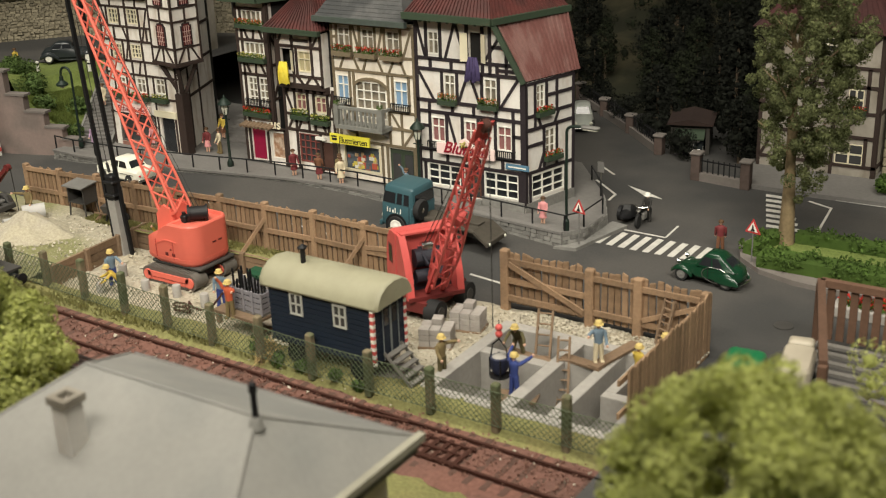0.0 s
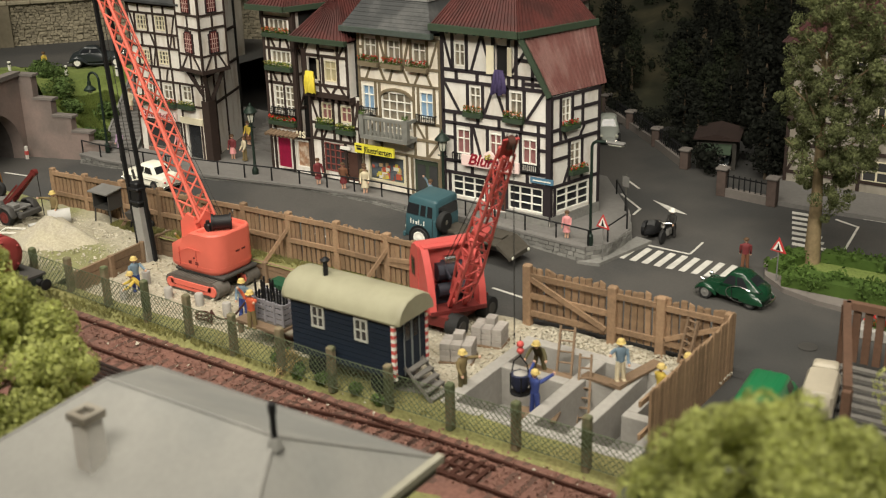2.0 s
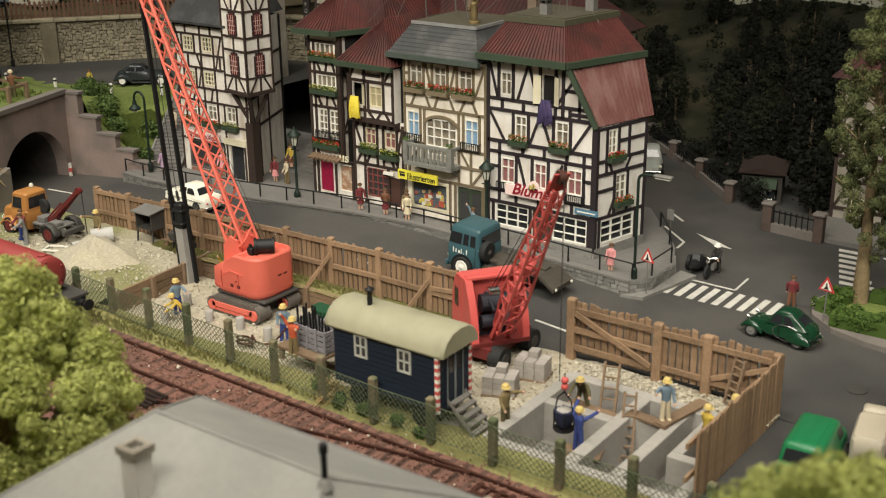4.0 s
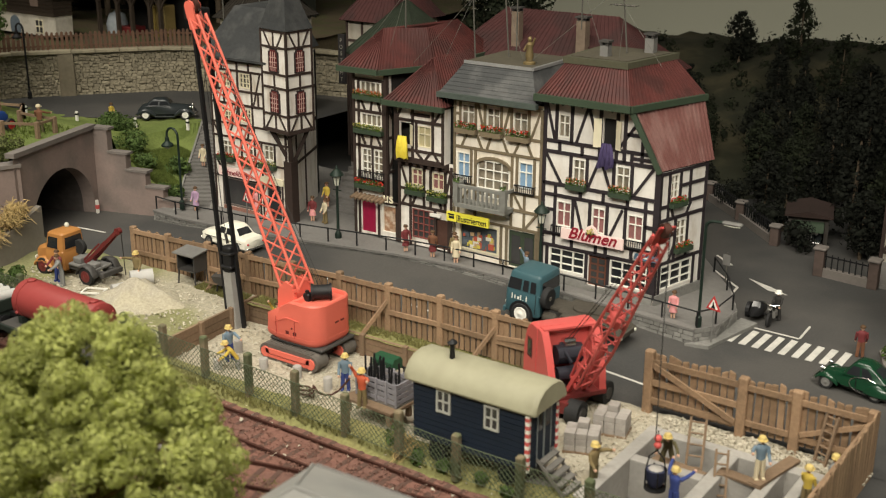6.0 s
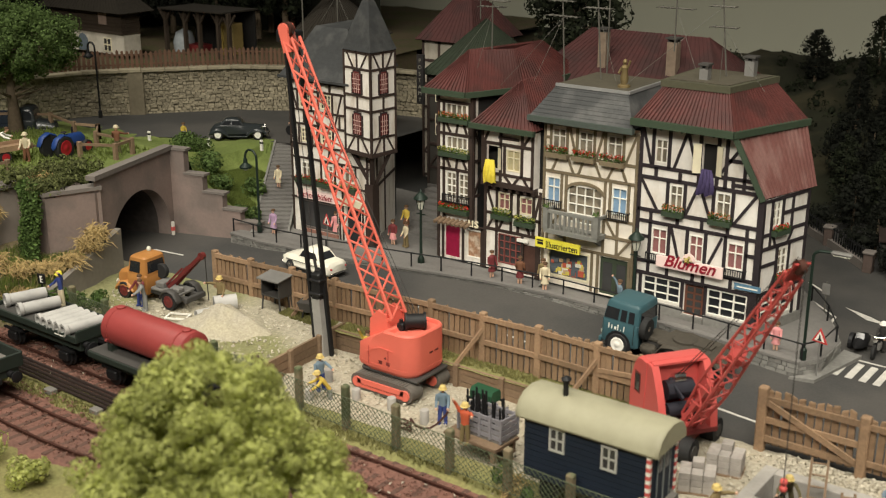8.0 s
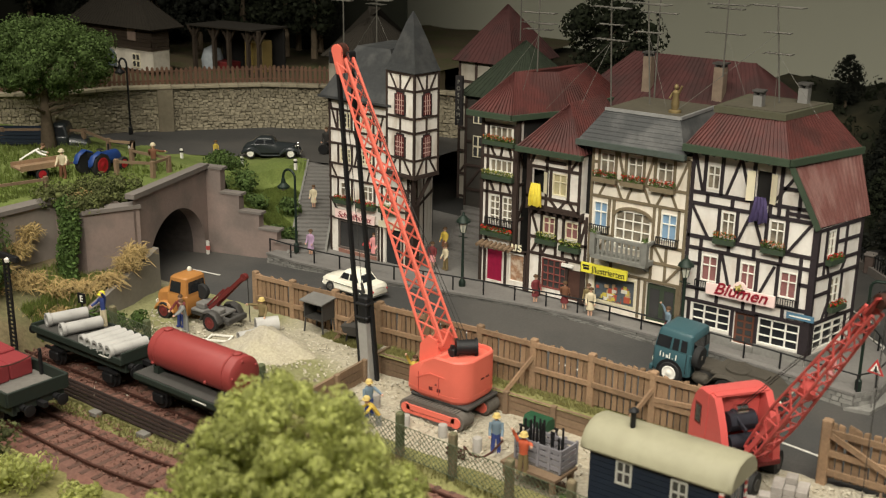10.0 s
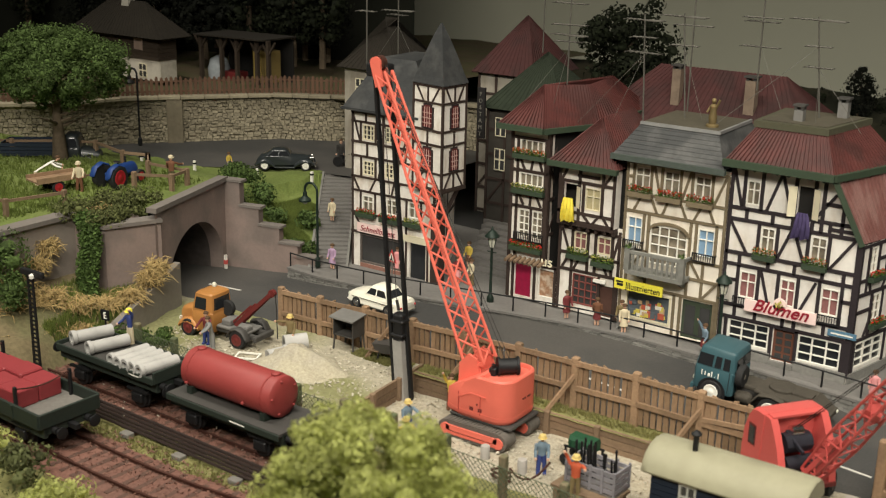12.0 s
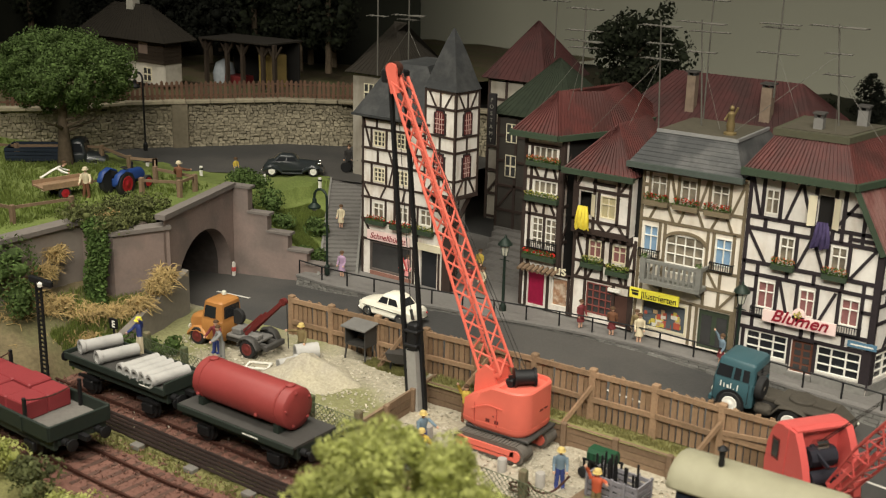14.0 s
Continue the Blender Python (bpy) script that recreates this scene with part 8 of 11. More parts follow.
tunnel()
low_wing()
rear_wall()
sheet("dry_bank", -66.5, 27.5, lambda y: -61.2 - .21 * max(0, y - 34), 39.5, bank_front, .4, .12, DRY_EARTH, "earthy bank with dry grass below the tunnel")
high_wall()
paling()
stairway()
alley_steps()
sheet("terrace", -135, 66.0, -70.5, 104, 7.55, 2.0, .2, EARTH, "dark ground above the stone wall")
slab("terrace_edge", [(-135, 36), (-100.4, 40.3), (-93.4, 44.9), (-89.4, 48.2), (-86.6, 50.9), (-84.9, 55.5), (-82.8, 58.2), (-80.1, 61.4), (-77.3, 64.6), (-73.4, 66.9), (-71, 68.6), (-71, 80), (-135, 80)], 3.5, 7.56, EARTH, "dark ground behind the stone wall")
farm()
# Walls of the back houses carry their dim light in the plaster colour.
plain_house("gabled_house", -66.6, 60.0, -62.4, 65, 4.1, 11.3, 14.6, ROOF_BROWN, PLASTER_SHADED, "tall house with a steep brown roof behind the turret house", 2.6, [(-65.6, -64.8, 9.4, 10.6), (-65.6, -64.8, 6.4, 7.6)], .4, False)
plain_house("red_roofed_house", -57.3, 62.8, -53.3, 68, 2.0, 11.6, 15.2, ROOF_OLD, PLASTER_SHADED, "dim half-timbered house with a high red roof", 1.95, (), .4, True)
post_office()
BR, BRB = plain_house("long_roofed_house", -46.4, 58.2, -34.0, 66.0, 1.2, 10.2, 13.5, ROOF_OLD, PLASTER_SHADED, "large house with a long dull red roof", 2.4, (), .5, False)
chimney(BR, BRB, -41.9, 59.8, 11.2, 13.9, .5, BRICK_CHIM)
chimney(BR, BRB, -37.5, 59.8, 11.0, 13.7, .58, BRICK_CHIM)

# ---- railway ----
def rail_line(name, centre, x0, x1, label):
    """Two rails with foot, web and head, on sleepers half sunk in the ballast."""
    t = thing(name, 0, 0, 0, 0, label, "railway track", kind="structure")
    n = int((x1 - x0) / 2)
    for s in (-1, 1):
        m = Build()
        rings = []
        for i in range(n + 1):
            x = x0 + (x1 - x0) * i / n
            y = centre(x) + s * 0.87
            rings.append([(x, y + a, b) for a, b in ((-.1, -.2), (.1, -.2), (.1, -.17), (.03, -.15), (.03, -.07), (.055, -.06), (.055, 0), (-.055, 0), (-.055, -.06), (-.03, -.07), (-.03, -.15), (-.1, -.17))])
        m.loft(rings)
        part("rail", m, RUST, t)
    me = mesh_of("sleeper", Build().cbox(-.13, -1.5, -.24, .13, 1.5, -.15, .02), SLEEPER)
    x = x0 + .2
    while x < x1 - .1:
        again("sleeper", me, t, x, centre(x), 0, rz=math.degrees(math.atan((centre(x + .1) - centre(x)) / .1)), s=(1, 1, 1))
        x += 0.72
    return t


rail_line("main_track", track_a, -100, 14, "dark rusty rails of the main track on brown sleepers")
rail_line("siding_track", track_b, -100, -22.3, "dark rusty rails of the siding joining the main track")


def turnout_frame():
    t = thing("turnout_frog", -20.4, 30.1, 0, -2, "dark rusty check rails and frog of a railway turnout", "railway turnout", kind="structure")
    for y in (-.55, .55):
        part("check_rail", Build().bar((-1.3, y, -.06), (1.3, y, -.06), .07, .12), RUST, t)
    for i in range(6):
        part("tie", Build().box(-1.3 + .46 * i, -.75, -.1, -1.12 + .46 * i, .75, -.03), RUST, t)
    part("frog", Build().prism([(-1.2, -.12, -.09), (1.0, -.02, -.09), (1.0, .02, -.09), (-1.2, .12, -.09)], (0, 0, .1)), RUST, t)


turnout_frame()


ROD = mat("tarred_rod", (0.03, 0.02, 0.017), 0.6, 0.2, 0.3, 400, 0.1, 0.2, 60)


def cable_run():
    t = thing("cable_run", 0, 0, 0, 0, "five dark brown point rods running beside the track", "point rods", kind="structure")
    for i in range(5):
        o = 28.42 + .26 * i
        part("rod", Build().pipe([(-70, o + .45, .0), (-55.7, o + .05, .0), (-36, o - .55, .0)], .075, 6), ROD, t)
    for x in (-60.5, -56.5, -52.8, -49.4, -46, -42.4, -38.8):
        y = 28.42 - .03 * (x + 54)
        part("bearing", Build().cbox(x - .28, y - .45, -.28, x + .28, y - .05, -.06, .03), WOOD_GREY, t)
        part("bearing", Build().cbox(x - .2, y - .1, -.3, x + .2, y + 1.3, -.17, .02), SLEEPER, t)


cable_run()


def rail_wheel(parent, x, y, r=.5):
    ob = part("wheelset", Build().tube((x, y - 1.0, r), (x, y + 1.0, r), .08, 8), BLACK, parent)
    for s in (-1, 1):
        part("wheel", Build().lathe([(.05, -.14), (r, -.14), (r, .0), (r * 1.12, .02), (r * 1.12, .1), (.05, .1)], 16, (x, y + s * .86, r), "y"), BLACK, ob, smooth=40)


def buffers(parent, x, sgn, z, half):
    for y in (-half, half):
        part("buffer", Build().lathe([(.16, 0), (.16, .3), (.09, .3), (.09, .55), (.27, .57), (.27, .63), (.1, .66)] if sgn > 0 else [(.16, 0), (.16, -.3), (.09, -.3), (.09, -.55), (.27, -.57), (.27, -.63), (.1, -.66)], 12, (x, y, z), "x"), BLACK, parent, smooth=40)
    part("coupling", Build().box(x - .1, -.12, z - .12, x + sgn * .55, .12, z + .1), BLACK, parent)


def wagon_frame(parent, half, L, floor, axles):
    part("underframe", Build().box(-L / 2, -half + .25, floor - .5, L / 2, half - .25, floor - .12), WAGON_GREEN, parent)
    for s in (-1, 1):
        part("sole_bar", Build().box(-L / 2, s * (half - .3) - .1, floor - .62, L / 2, s * (half - .3) + .1, floor - .1), WAGON_GREEN, parent)
    for x in axles:
        rail_wheel(parent, x, 0)
        for s in (-1, 1):
            part("axle_box", Build().cbox(x - .35, s * (half - .2) - .1, .3, x + .35, s * (half - .2) + .12, .75, .05).box(x - .7, s * (half - .22) - .06, .8, x + .7, s * (half - .22) + .08, .9), BLACK, parent)
    for sg in (-1, 1):
        buffers(parent, sg * L / 2, sg, floor - .35, .82)


def flat_wagon():
    g = thing("flat_wagon", -56.35, track_a(-56.35), 0, -1.6, "dark green low-sided flat wagon carrying grey concrete pipes", "railway wagon")
    L, h, f = 7.0, 1.3, 1.72
    wagon_frame(g, h, L, f, (-2.1, 2.1))
    part("deck", Build().box(-L / 2, -h + .03, f - .12, L / 2, h - .03, f), DARK_GREY, g)
    for s in (-1, 1):
        part("side_board", Build().cbox(-L / 2, s * h - .06, f - .18, L / 2, s * h + .06, f + .14, .02), WAGON_GREEN, g)
    part("end_board", Build().cbox(L / 2 - .06, -h, f - .15, L / 2 + .06, h, f + .42, .02), WAGON_GREEN, g)
    part("end_board", Build().cbox(-L / 2 - .06, -h, f - .15, -L / 2 + .06, h, f + .2, .02), WAGON_GREEN, g)
    part("label_bar", Build().box(1.9, -h - .075, f - .02, 2.6, -h - .062, f + .03), WHITE, g)
    rng = random.Random(3)
    for x, y, z in ((-2.75, .25, .3), (-1.1, -.1, .3), (.62, -.25, .27), (1.15, -.3, .27), (1.66, -.3, .27), (2.18, -.3, .27), (2.72, -.32, .27)):
        r = .3 if x < 0 else .27
        p = Build().lathe([(r * .72, 1.0), (r, 1.0), (r, -.8), (r * 1.18, -.85), (r * 1.18, -1.05), (r * .72, -1.05), (r * .72, 1.0)], 16, (0, 0, 0), "y")
        c = Vector((-56.35 + x, track_a(-56.35 + x) + y, f + z + .02))
        solo("concrete_pipe", p, PIPE_GREY, c.x, c.y, c.z, rng.uniform(-20, -14) if x < 0 else rng.uniform(-10, -4), "grey concrete sewer pipe lying on the flat wagon", "pipe", "pipes on the wagon", smooth=40)


flat_wagon()


def tank_wagon():
    g = thing("tank_wagon", -48.5, track_a(-48.5), 0, -1.6, "dark wagon carrying a large dull red cylindrical tank", "railway wagon")
    L, h, f = 6.9, 1.3, 1.5
    wagon_frame(g, h, L, f, (-2.1, 2.1))
    part("deck", Build().box(-L / 2, -h, f - .12, L / 2, h, f), DARK_GREY, g)
    part("side_sill", Build().cbox(-L / 2, -h - .1, f - .3, L / 2, -h, f - .02, .02), WAGON_GREEN, g)
    part("label_bar", Build().box(.6, -h - .12, f - .2, 1.5, -h - .102, f - .15), WHITE, g)
    r, z, a, b = .93, f + .98, -2.9, 2.4
    part("tank", Build().lathe([(.05, a - .2), (r * .6, a - .16), (r * .93, a - .06), (r, a), (r, b), (r * .96, b + .05), (r * .6, b + .12), (.05, b + .15)], 30, (0, 0, z), "x"), TANK_RED, g, smooth=45)
    for x in (a + .35, b - .45):
        part("tank_band", Build().lathe([(r + .005, -.05), (r + .025, -.05), (r + .025, .05), (r + .005, .05)], 30, (x, 0, z), "x"), TANK_RED, g)
        part("saddle", Build().box(x - .15, -.8, f, x + .15, .8, f + .35), WAGON_GREEN, g)
        part("filler_cap", Build().lathe([(.22, -.05), (.22, .06), (.14, .1), (.03, .11)], 10, (x + (.05 if x < 0 else .1), 0, z + r)), TANK_RED, g)
    for k in range(5):
        t = 2 * math.pi * k / 5 + .5
        part("stud", Build().ball((b + .1, .75 * math.cos(t), z + .75 * math.sin(t)), .07, 6, 4), TANK_RED, g)
    for x in (-2.6, .9):
        part("stud", Build().ball((x, -.9, z - .42), .09, 6, 4), TANK_RED, g)


tank_wagon()


def crate_wagon():
    cx = -58.25
    g = thing("open_wagon", cx, track_b(cx), 0, -2.6, "dark grey-green open wagon loaded with red crates", "railway wagon")
    L, h, f = 9.4, 1.5, 1.4
    wagon_frame(g, h, L, f, (-3.0, 3.0))
    part("deck", Build().box(-L / 2, -h + .05, f - .12, L / 2, h - .05, f), WOOD_GREY, g)
    for s in (-1, 1):
        part("side_board", Build().cbox(-L / 2, s * h - .07, f - .15, L / 2, s * h + .07, f + .52, .02), WAGON_GREEN, g)
        for x in (-4.2, -2.5, -.6, 1.2, 2.9):
            part("side_rib", Build().box(x - .06, s * h - .12, f - .15, x + .06, s * h + .12, f + .5), WAGON_GREEN, g)
    for s in (-1, 1):
        part("end_board", Build().cbox(s * L / 2 - .07, -h, f - .15, s * L / 2 + .07, h, f + .5, .02), WAGON_GREEN, g)
    for x in (-2.2, 2.9):
        for s in (-1, 1):
            part("stake", Build().cbox(x - .08, s * (h - .14) - .07, f - .3, x + .08, s * (h - .14) + .07, f + 1.25, .02), BLACK, g)
        pts = [(x, -(h - .14) + 2 * (h - .14) * k / 8, f + 1.15 - .22 * math.sin(math.pi * k / 8)) for k in range(9)]
        part("chain", Build().pipe(pts, .035, 5), RUST, g)
    rng = random.Random(8)
    for i in range(4):
        for j in range(2):
            w = 1.28
            x, y = 1.9 - 1.3 * i, -.6 + 1.2 * j
            m = Build().cbox(-w / 2, -.58, 0, w / 2, .58, .85 + rng.uniform(-.06, .06), .06)
            solo("crate", m, CRATE_RED, cx + x, track_b(cx) + y - .045 * x, f, -2.6 + rng.uniform(-2, 2), "red wrapped crate on the open wagon", "crate", "crates on the wagon", smooth=30)


crate_wagon()


def signal_mast():
    g = thing("signal_mast", -61.1, 29.75, -.1, 0, "dark slotted lattice signal mast with a blackened top arm", "railway signal")
    for s in (-1, 1):
        part("stile", Build().bar((s * .22, 0, 0), (s * .17, 0, 5.2), .08, .12, (1, 0, 0)), BLACK, g)
    for k in range(22):
        part("rung", Build().bar((-.2, 0, .2 + k * .225), (.2, 0, .2 + k * .225), .06, .08), BLACK, g)
    part("arm", Build().cbox(-.6, -.12, 5.2, 1.0, .12, 5.5, .04), BLACK, g)
    part("lamp", Build().lathe([(.12, 0), (.13, .16), (.05, .22)], 8, (.35, -.16, 5.16)), WHITE, g)


signal_mast()


def board_sign():
    g = thing("track_sign", -60.6, 33.6, 1.6, 10, "small dark square track sign with a white mark on a post", "sign")
    part("post", Build().tube((0, 0, -1.6), (0, 0, .4), .05, 6), BLACK, g)
    part("plate", Build().cbox(-.25, -.05, .2, .25, .05, .75, .02), BLACK, g)
    part("mark", Build().box(-.06, -.07, .3, .02, -.055, .65).box(.02, -.07, .3, .12, -.055, .36).box(.02, -.07, .45, .12, -.055, .51).box(.02, -.07, .6, .12, -.055, .65), WHITE, g)


board_sign()
figure("loader", -57.25, 32.35, 1.74, -10, F_BLUE, F_CREAM, "navy and cream model worker waving on the flat wagon", hat=YELLOW, arms=((-40, 20), (50, 20)))

# ---- vehicles: local x is forward, y to the left ----
def hull(m, stations, c=0.12):
    """A body lofted along x; a station is (x, half width low, half width high, z low, z high)."""
    rings = []
    for x, wl, wh, z0, z1 in stations:
        k = min(c, (z1 - z0) * .4)
        rings.append([(x, -wl + k, z0), (x, wl - k, z0), (x, wl, z0 + k), (x, wh, z1 - k), (x, wh - k, z1), (x, 0, z1 + .03), (x, -wh + k, z1), (x, -wh, z1 - k), (x, -wl, z0 + k)])
    return m.loft(rings)


def cabin(parent, b0, b1, r0, r1, z0, z1, wb, wt, paint, sides=((.1, .47), (.53, .9)), lo=.14, hi=.8, glass=None, crown=.1, front=True, back=True, name="cabin"):
    """A greenhouse with glass set on its four sides. b0..b1: base, r0..r1: roof, both rear to front."""
    m = Build()

    def ring(k, inset=0.0, z=None):
        x0, x1, w = b0 + (r0 - b0) * k + inset, b1 + (r1 - b1) * k - inset, wb + (wt - wb) * k - inset
        z = z0 + (z1 - z0) * k if z is None else z
        c = min(.16, w * .35)
        return [(x0 + c, -w, z), (x1 - c, -w, z), (x1 - c * .3, -w + c * .3, z), (x1, -w + c, z), (x1, w - c, z), (x1 - c * .3, w - c * .3, z), (x1 - c, w, z), (x0 + c, w, z), (x0 + c * .3, w - c * .3, z), (x0, w - c, z), (x0, -w + c, z), (x0 + c * .3, -w + c * .3, z)]
    m.loft([ring(0), ring(.5), ring(.93), ring(1, .07, z1 + crown * .4), ring(1, .3, z1 + crown)])
    ob = part(name, m, paint, parent, smooth=35)
    glass = glass or GLASS_DARK

    def at(k, f):
        return b0 + (r0 - b0) * k + f * ((b1 + (r1 - b1) * k) - (b0 + (r0 - b0) * k)), wb + (wt - wb) * k, z0 + (z1 - z0) * k
    for s in (-1, 1):
        for f0, f1 in sides:
            q = []
            for k, f in ((lo, f0), (lo, f1), (hi, f1), (hi, f0)):
                x, w, z = at(k, f)
                q.append(Vector((x, s * (w + .012), z)))
            part("window", Build().prism(q, (0, -s * .04, 0)), glass, ob)
    for on, f, sg in ((front, 1, 1), (back, 0, -1)):
        if on:
            q = []
            for k, s in ((lo, -1), (lo, 1), (hi, 1), (hi, -1)):
                x, w, z = at(k, f)
                q.append(Vector((x + sg * .012, s * (w - .17), z)))
            part("windscreen" if f else "rear_window", Build().prism(q, (-sg * .04, 0, 0)), glass, ob)
    return ob


def lights(parent, x, y, z, r=.1, fwd=1, material=None, name="headlight"):
    for s in (-1, 1):
        part(name, Build().lathe([(r * .8, -.1 * fwd), (r, .02 * fwd), (r * .7, .06 * fwd), (.01, .08 * fwd)], 10, (x, s * y, z), "x"), material or LAMP_GLASS, parent, smooth=50)


def four_wheels(g, xf, xr, y, r, w, rim):
    for x in (xf, xr):
        for s in (-1, 1):
            wheel(g, x, s * y, r, r, w, rim, side=-s)


def white_car():
    g = thing("car", -52.1, 45.5, .94, 176, "small white two-door saloon car parked on the street", "car")
    b = Build()
    hull(b, [(-2.1, .6, .62, .32, .82), (-1.95, .78, .76, .2, .98), (-1.1, .82, .78, .17, 1.02), (.6, .82, .78, .17, 1.02), (1.3, .82, .75, .18, .98), (1.9, .8, .7, .22, .86), (2.05, .66, .6, .3, .72)], .16)
    part("body", b, CAR_WHITE, g, smooth=40)
    cabin(g, -1.3, .75, -.85, .3, .98, 1.5, .72, .58, CAR_WHITE, ((.12, .5), (.55, .9)), lo=.1)
    four_wheels(g, 1.25, -1.2, .74, .33, .24, CHROME)
    for x in (2.08, -2.1):
        part("bumper", Build().cbox(x - .06, -.72, .3, x + .06, .72, .42, .03), CHROME, g)
    g.matrix_basis = g.matrix_basis @ Matrix.Scale(.93, 4)
    lights(g, 2.0, .55, .66, .12)
    lights(g, -2.08, .6, .66, .07, -1, SIGN_RED, "tail_light")
    part("trim_strip", Build().box(-1.7, -.835, .66, 1.6, -.8, .7), CHROME, g)
    part("trim_strip", Build().box(-1.7, .8, .66, 1.6, .835, .7), CHROME, g)


def saloon(x, y, z, rz, paint, label):
    """A 1930s saloon: long bonnet, separate wings, sloping tail."""
    g = thing("car", x, y, z, rz, label, "car")
    b = Build()
    hull(b, [(-2.0, .4, .4, .4, .7), (-1.7, .56, .56, .28, 1.02), (-1.2, .62, .62, .25, 1.15), (.35, .62, .6, .25, 1.12), (.5, .56, .5, .25, 1.08), (1.75, .38, .34, .28, .98), (1.85, .32, .3, .32, .9)], .16)
    part("body", b, paint, g, smooth=40)
    cabin(g, -1.45, .45, -1.0, .15, 1.02, 1.4, .6, .5, paint, ((.14, .5), (.55, .93)), lo=.08, crown=.14)
    for s in (-1, 1):
        m = Build()
        hull(m, [(.65, .16, .16, .22, .4), (1.0, .18, .18, .4, .72), (1.4, .18, .17, .52, .84), (1.8, .17, .14, .5, .74), (2.02, .12, .1, .36, .5)], .1)
        m.v = [(px, py + s * .6, pz) for px, py, pz in m.v]
        part("front_wing", m, paint, g, smooth=40)
        m = Build()
        hull(m, [(-2.05, .08, .08, .3, .46), (-1.8, .14, .14, .36, .68), (-1.4, .16, .15, .46, .82), (-1.0, .16, .15, .36, .66), (-.7, .14, .14, .2, .36)], .1)
        m.v = [(px, py + s * .62, pz) for px, py, pz in m.v]
        part("rear_wing", m, paint, g, smooth=40)
        part("running_board", Build().cbox(-.75, s * .66 - .12, .2, .7, s * .66 + .12, .28, .03), paint, g)
        part("headlight", Build().lathe([(.05, -.16), (.13, -.05), (.14, .06), (.05, .1)], 10, (1.75, s * .42, .86), "x"), CHROME, g, smooth=50)
        for xx in (1.42, -1.42):
            wheel(g, xx, s * .64, .36, .36, .18, WHITE, side=-s)
    part("grille", Build().cbox(1.84, -.24, .35, 1.92, .24, .9, .05), CHROME, g)
    part("bumper", Build().cbox(2.05, -.7, .3, 2.13, .7, .4, .03), CHROME, g)
    part("bumper", Build().cbox(-2.15, -.6, .3, -2.07, .6, .4, .03), CHROME, g)
    return g


def green_car():
    """A small round-backed car with a roll roof and bulging wings."""
    g = thing("car", -17.35, 48.75, 0.02, 174, "dark green rounded small car with bulging wings", "car")
    P = CAR_GREEN
    g.matrix_basis = g.matrix_basis @ Matrix.Scale(.88, 4)
    b = Build()
    hull(b, [(-1.95, .3, .3, .5, .75), (-1.8, .55, .5, .34, 1.05), (-1.45, .7, .62, .28, 1.22), (-.8, .74, .66, .26, 1.16), (.5, .72, .62, .26, 1.06), (.7, .6, .5, .28, 1.02), (1.4, .46, .38, .32, .92), (1.7, .34, .28, .36, .74)], .18)
    part("body", b, P, g, smooth=45)
    cabin(g, -1.75, .62, -.8, .1, 1.0, 1.68, .66, .52, P, ((.28, .55), (.6, .92)), lo=.12, crown=.16)
    for s in (-1, 1):
        m = Build()
        hull(m, [(.75, .1, .1, .24, .4), (1.0, .17, .16, .42, .74), (1.35, .19, .17, .55, .86), (1.7, .17, .14, .5, .74), (1.92, .1, .08, .36, .5)], .1)
        m.v = [(px, py + s * .62, pz) for px, py, pz in m.v]
        part("front_wing", m, P, g, smooth=45)
        m = Build()
        hull(m, [(-1.9, .06, .06, .3, .42), (-1.7, .14, .12, .26, .66), (-1.3, .17, .15, .24, .86), (-.9, .15, .13, .26, .78), (-.6, .08, .06, .3, .5)], .1)
        m.v = [(px, py + s * .7, pz) for px, py, pz in m.v]
        part("rear_wing", m, P, g, smooth=45)
        pts = [(-.62 + .75 * math.cos(a), s * .76, .72 + .42 * math.sin(a)) for a in (math.pi * (-.75 + .1 * k) for k in range(16))]
        part("chrome_trim", Build().pipe(pts, .018, 5), CHROME, g)
        part("headlight", Build().lathe([(.04, -.14), (.12, -.04), (.13, .06), (.04, .1)], 10, (1.62, s * .5, .98), "x"), CHROME, g, smooth=50)
        wheel(g, 1.32, s * .68, .36, .36, .18, GREY, side=-s)
        wheel(g, -1.2, s * .66, .36, .36, .18, GREY, side=-s)
    part("bumper", Build().pipe([(1.95, -.72, .4), (2.05, -.4, .4), (2.05, .4, .4), (1.95, .72, .4)], .05, 6), CHROME, g)
    part("bumper", Build().pipe([(-1.95, -.66, .42), (-2.05, -.4, .42), (-2.05, .4, .42), (-1.95, .66, .42)], .05, 6), CHROME, g)
    for s in (-1, 1):
        part("door_seam", Build().box(-.2, s * .735 - .01, .4, -.175, s * .735 + .01, 1.1), BLACK, g)


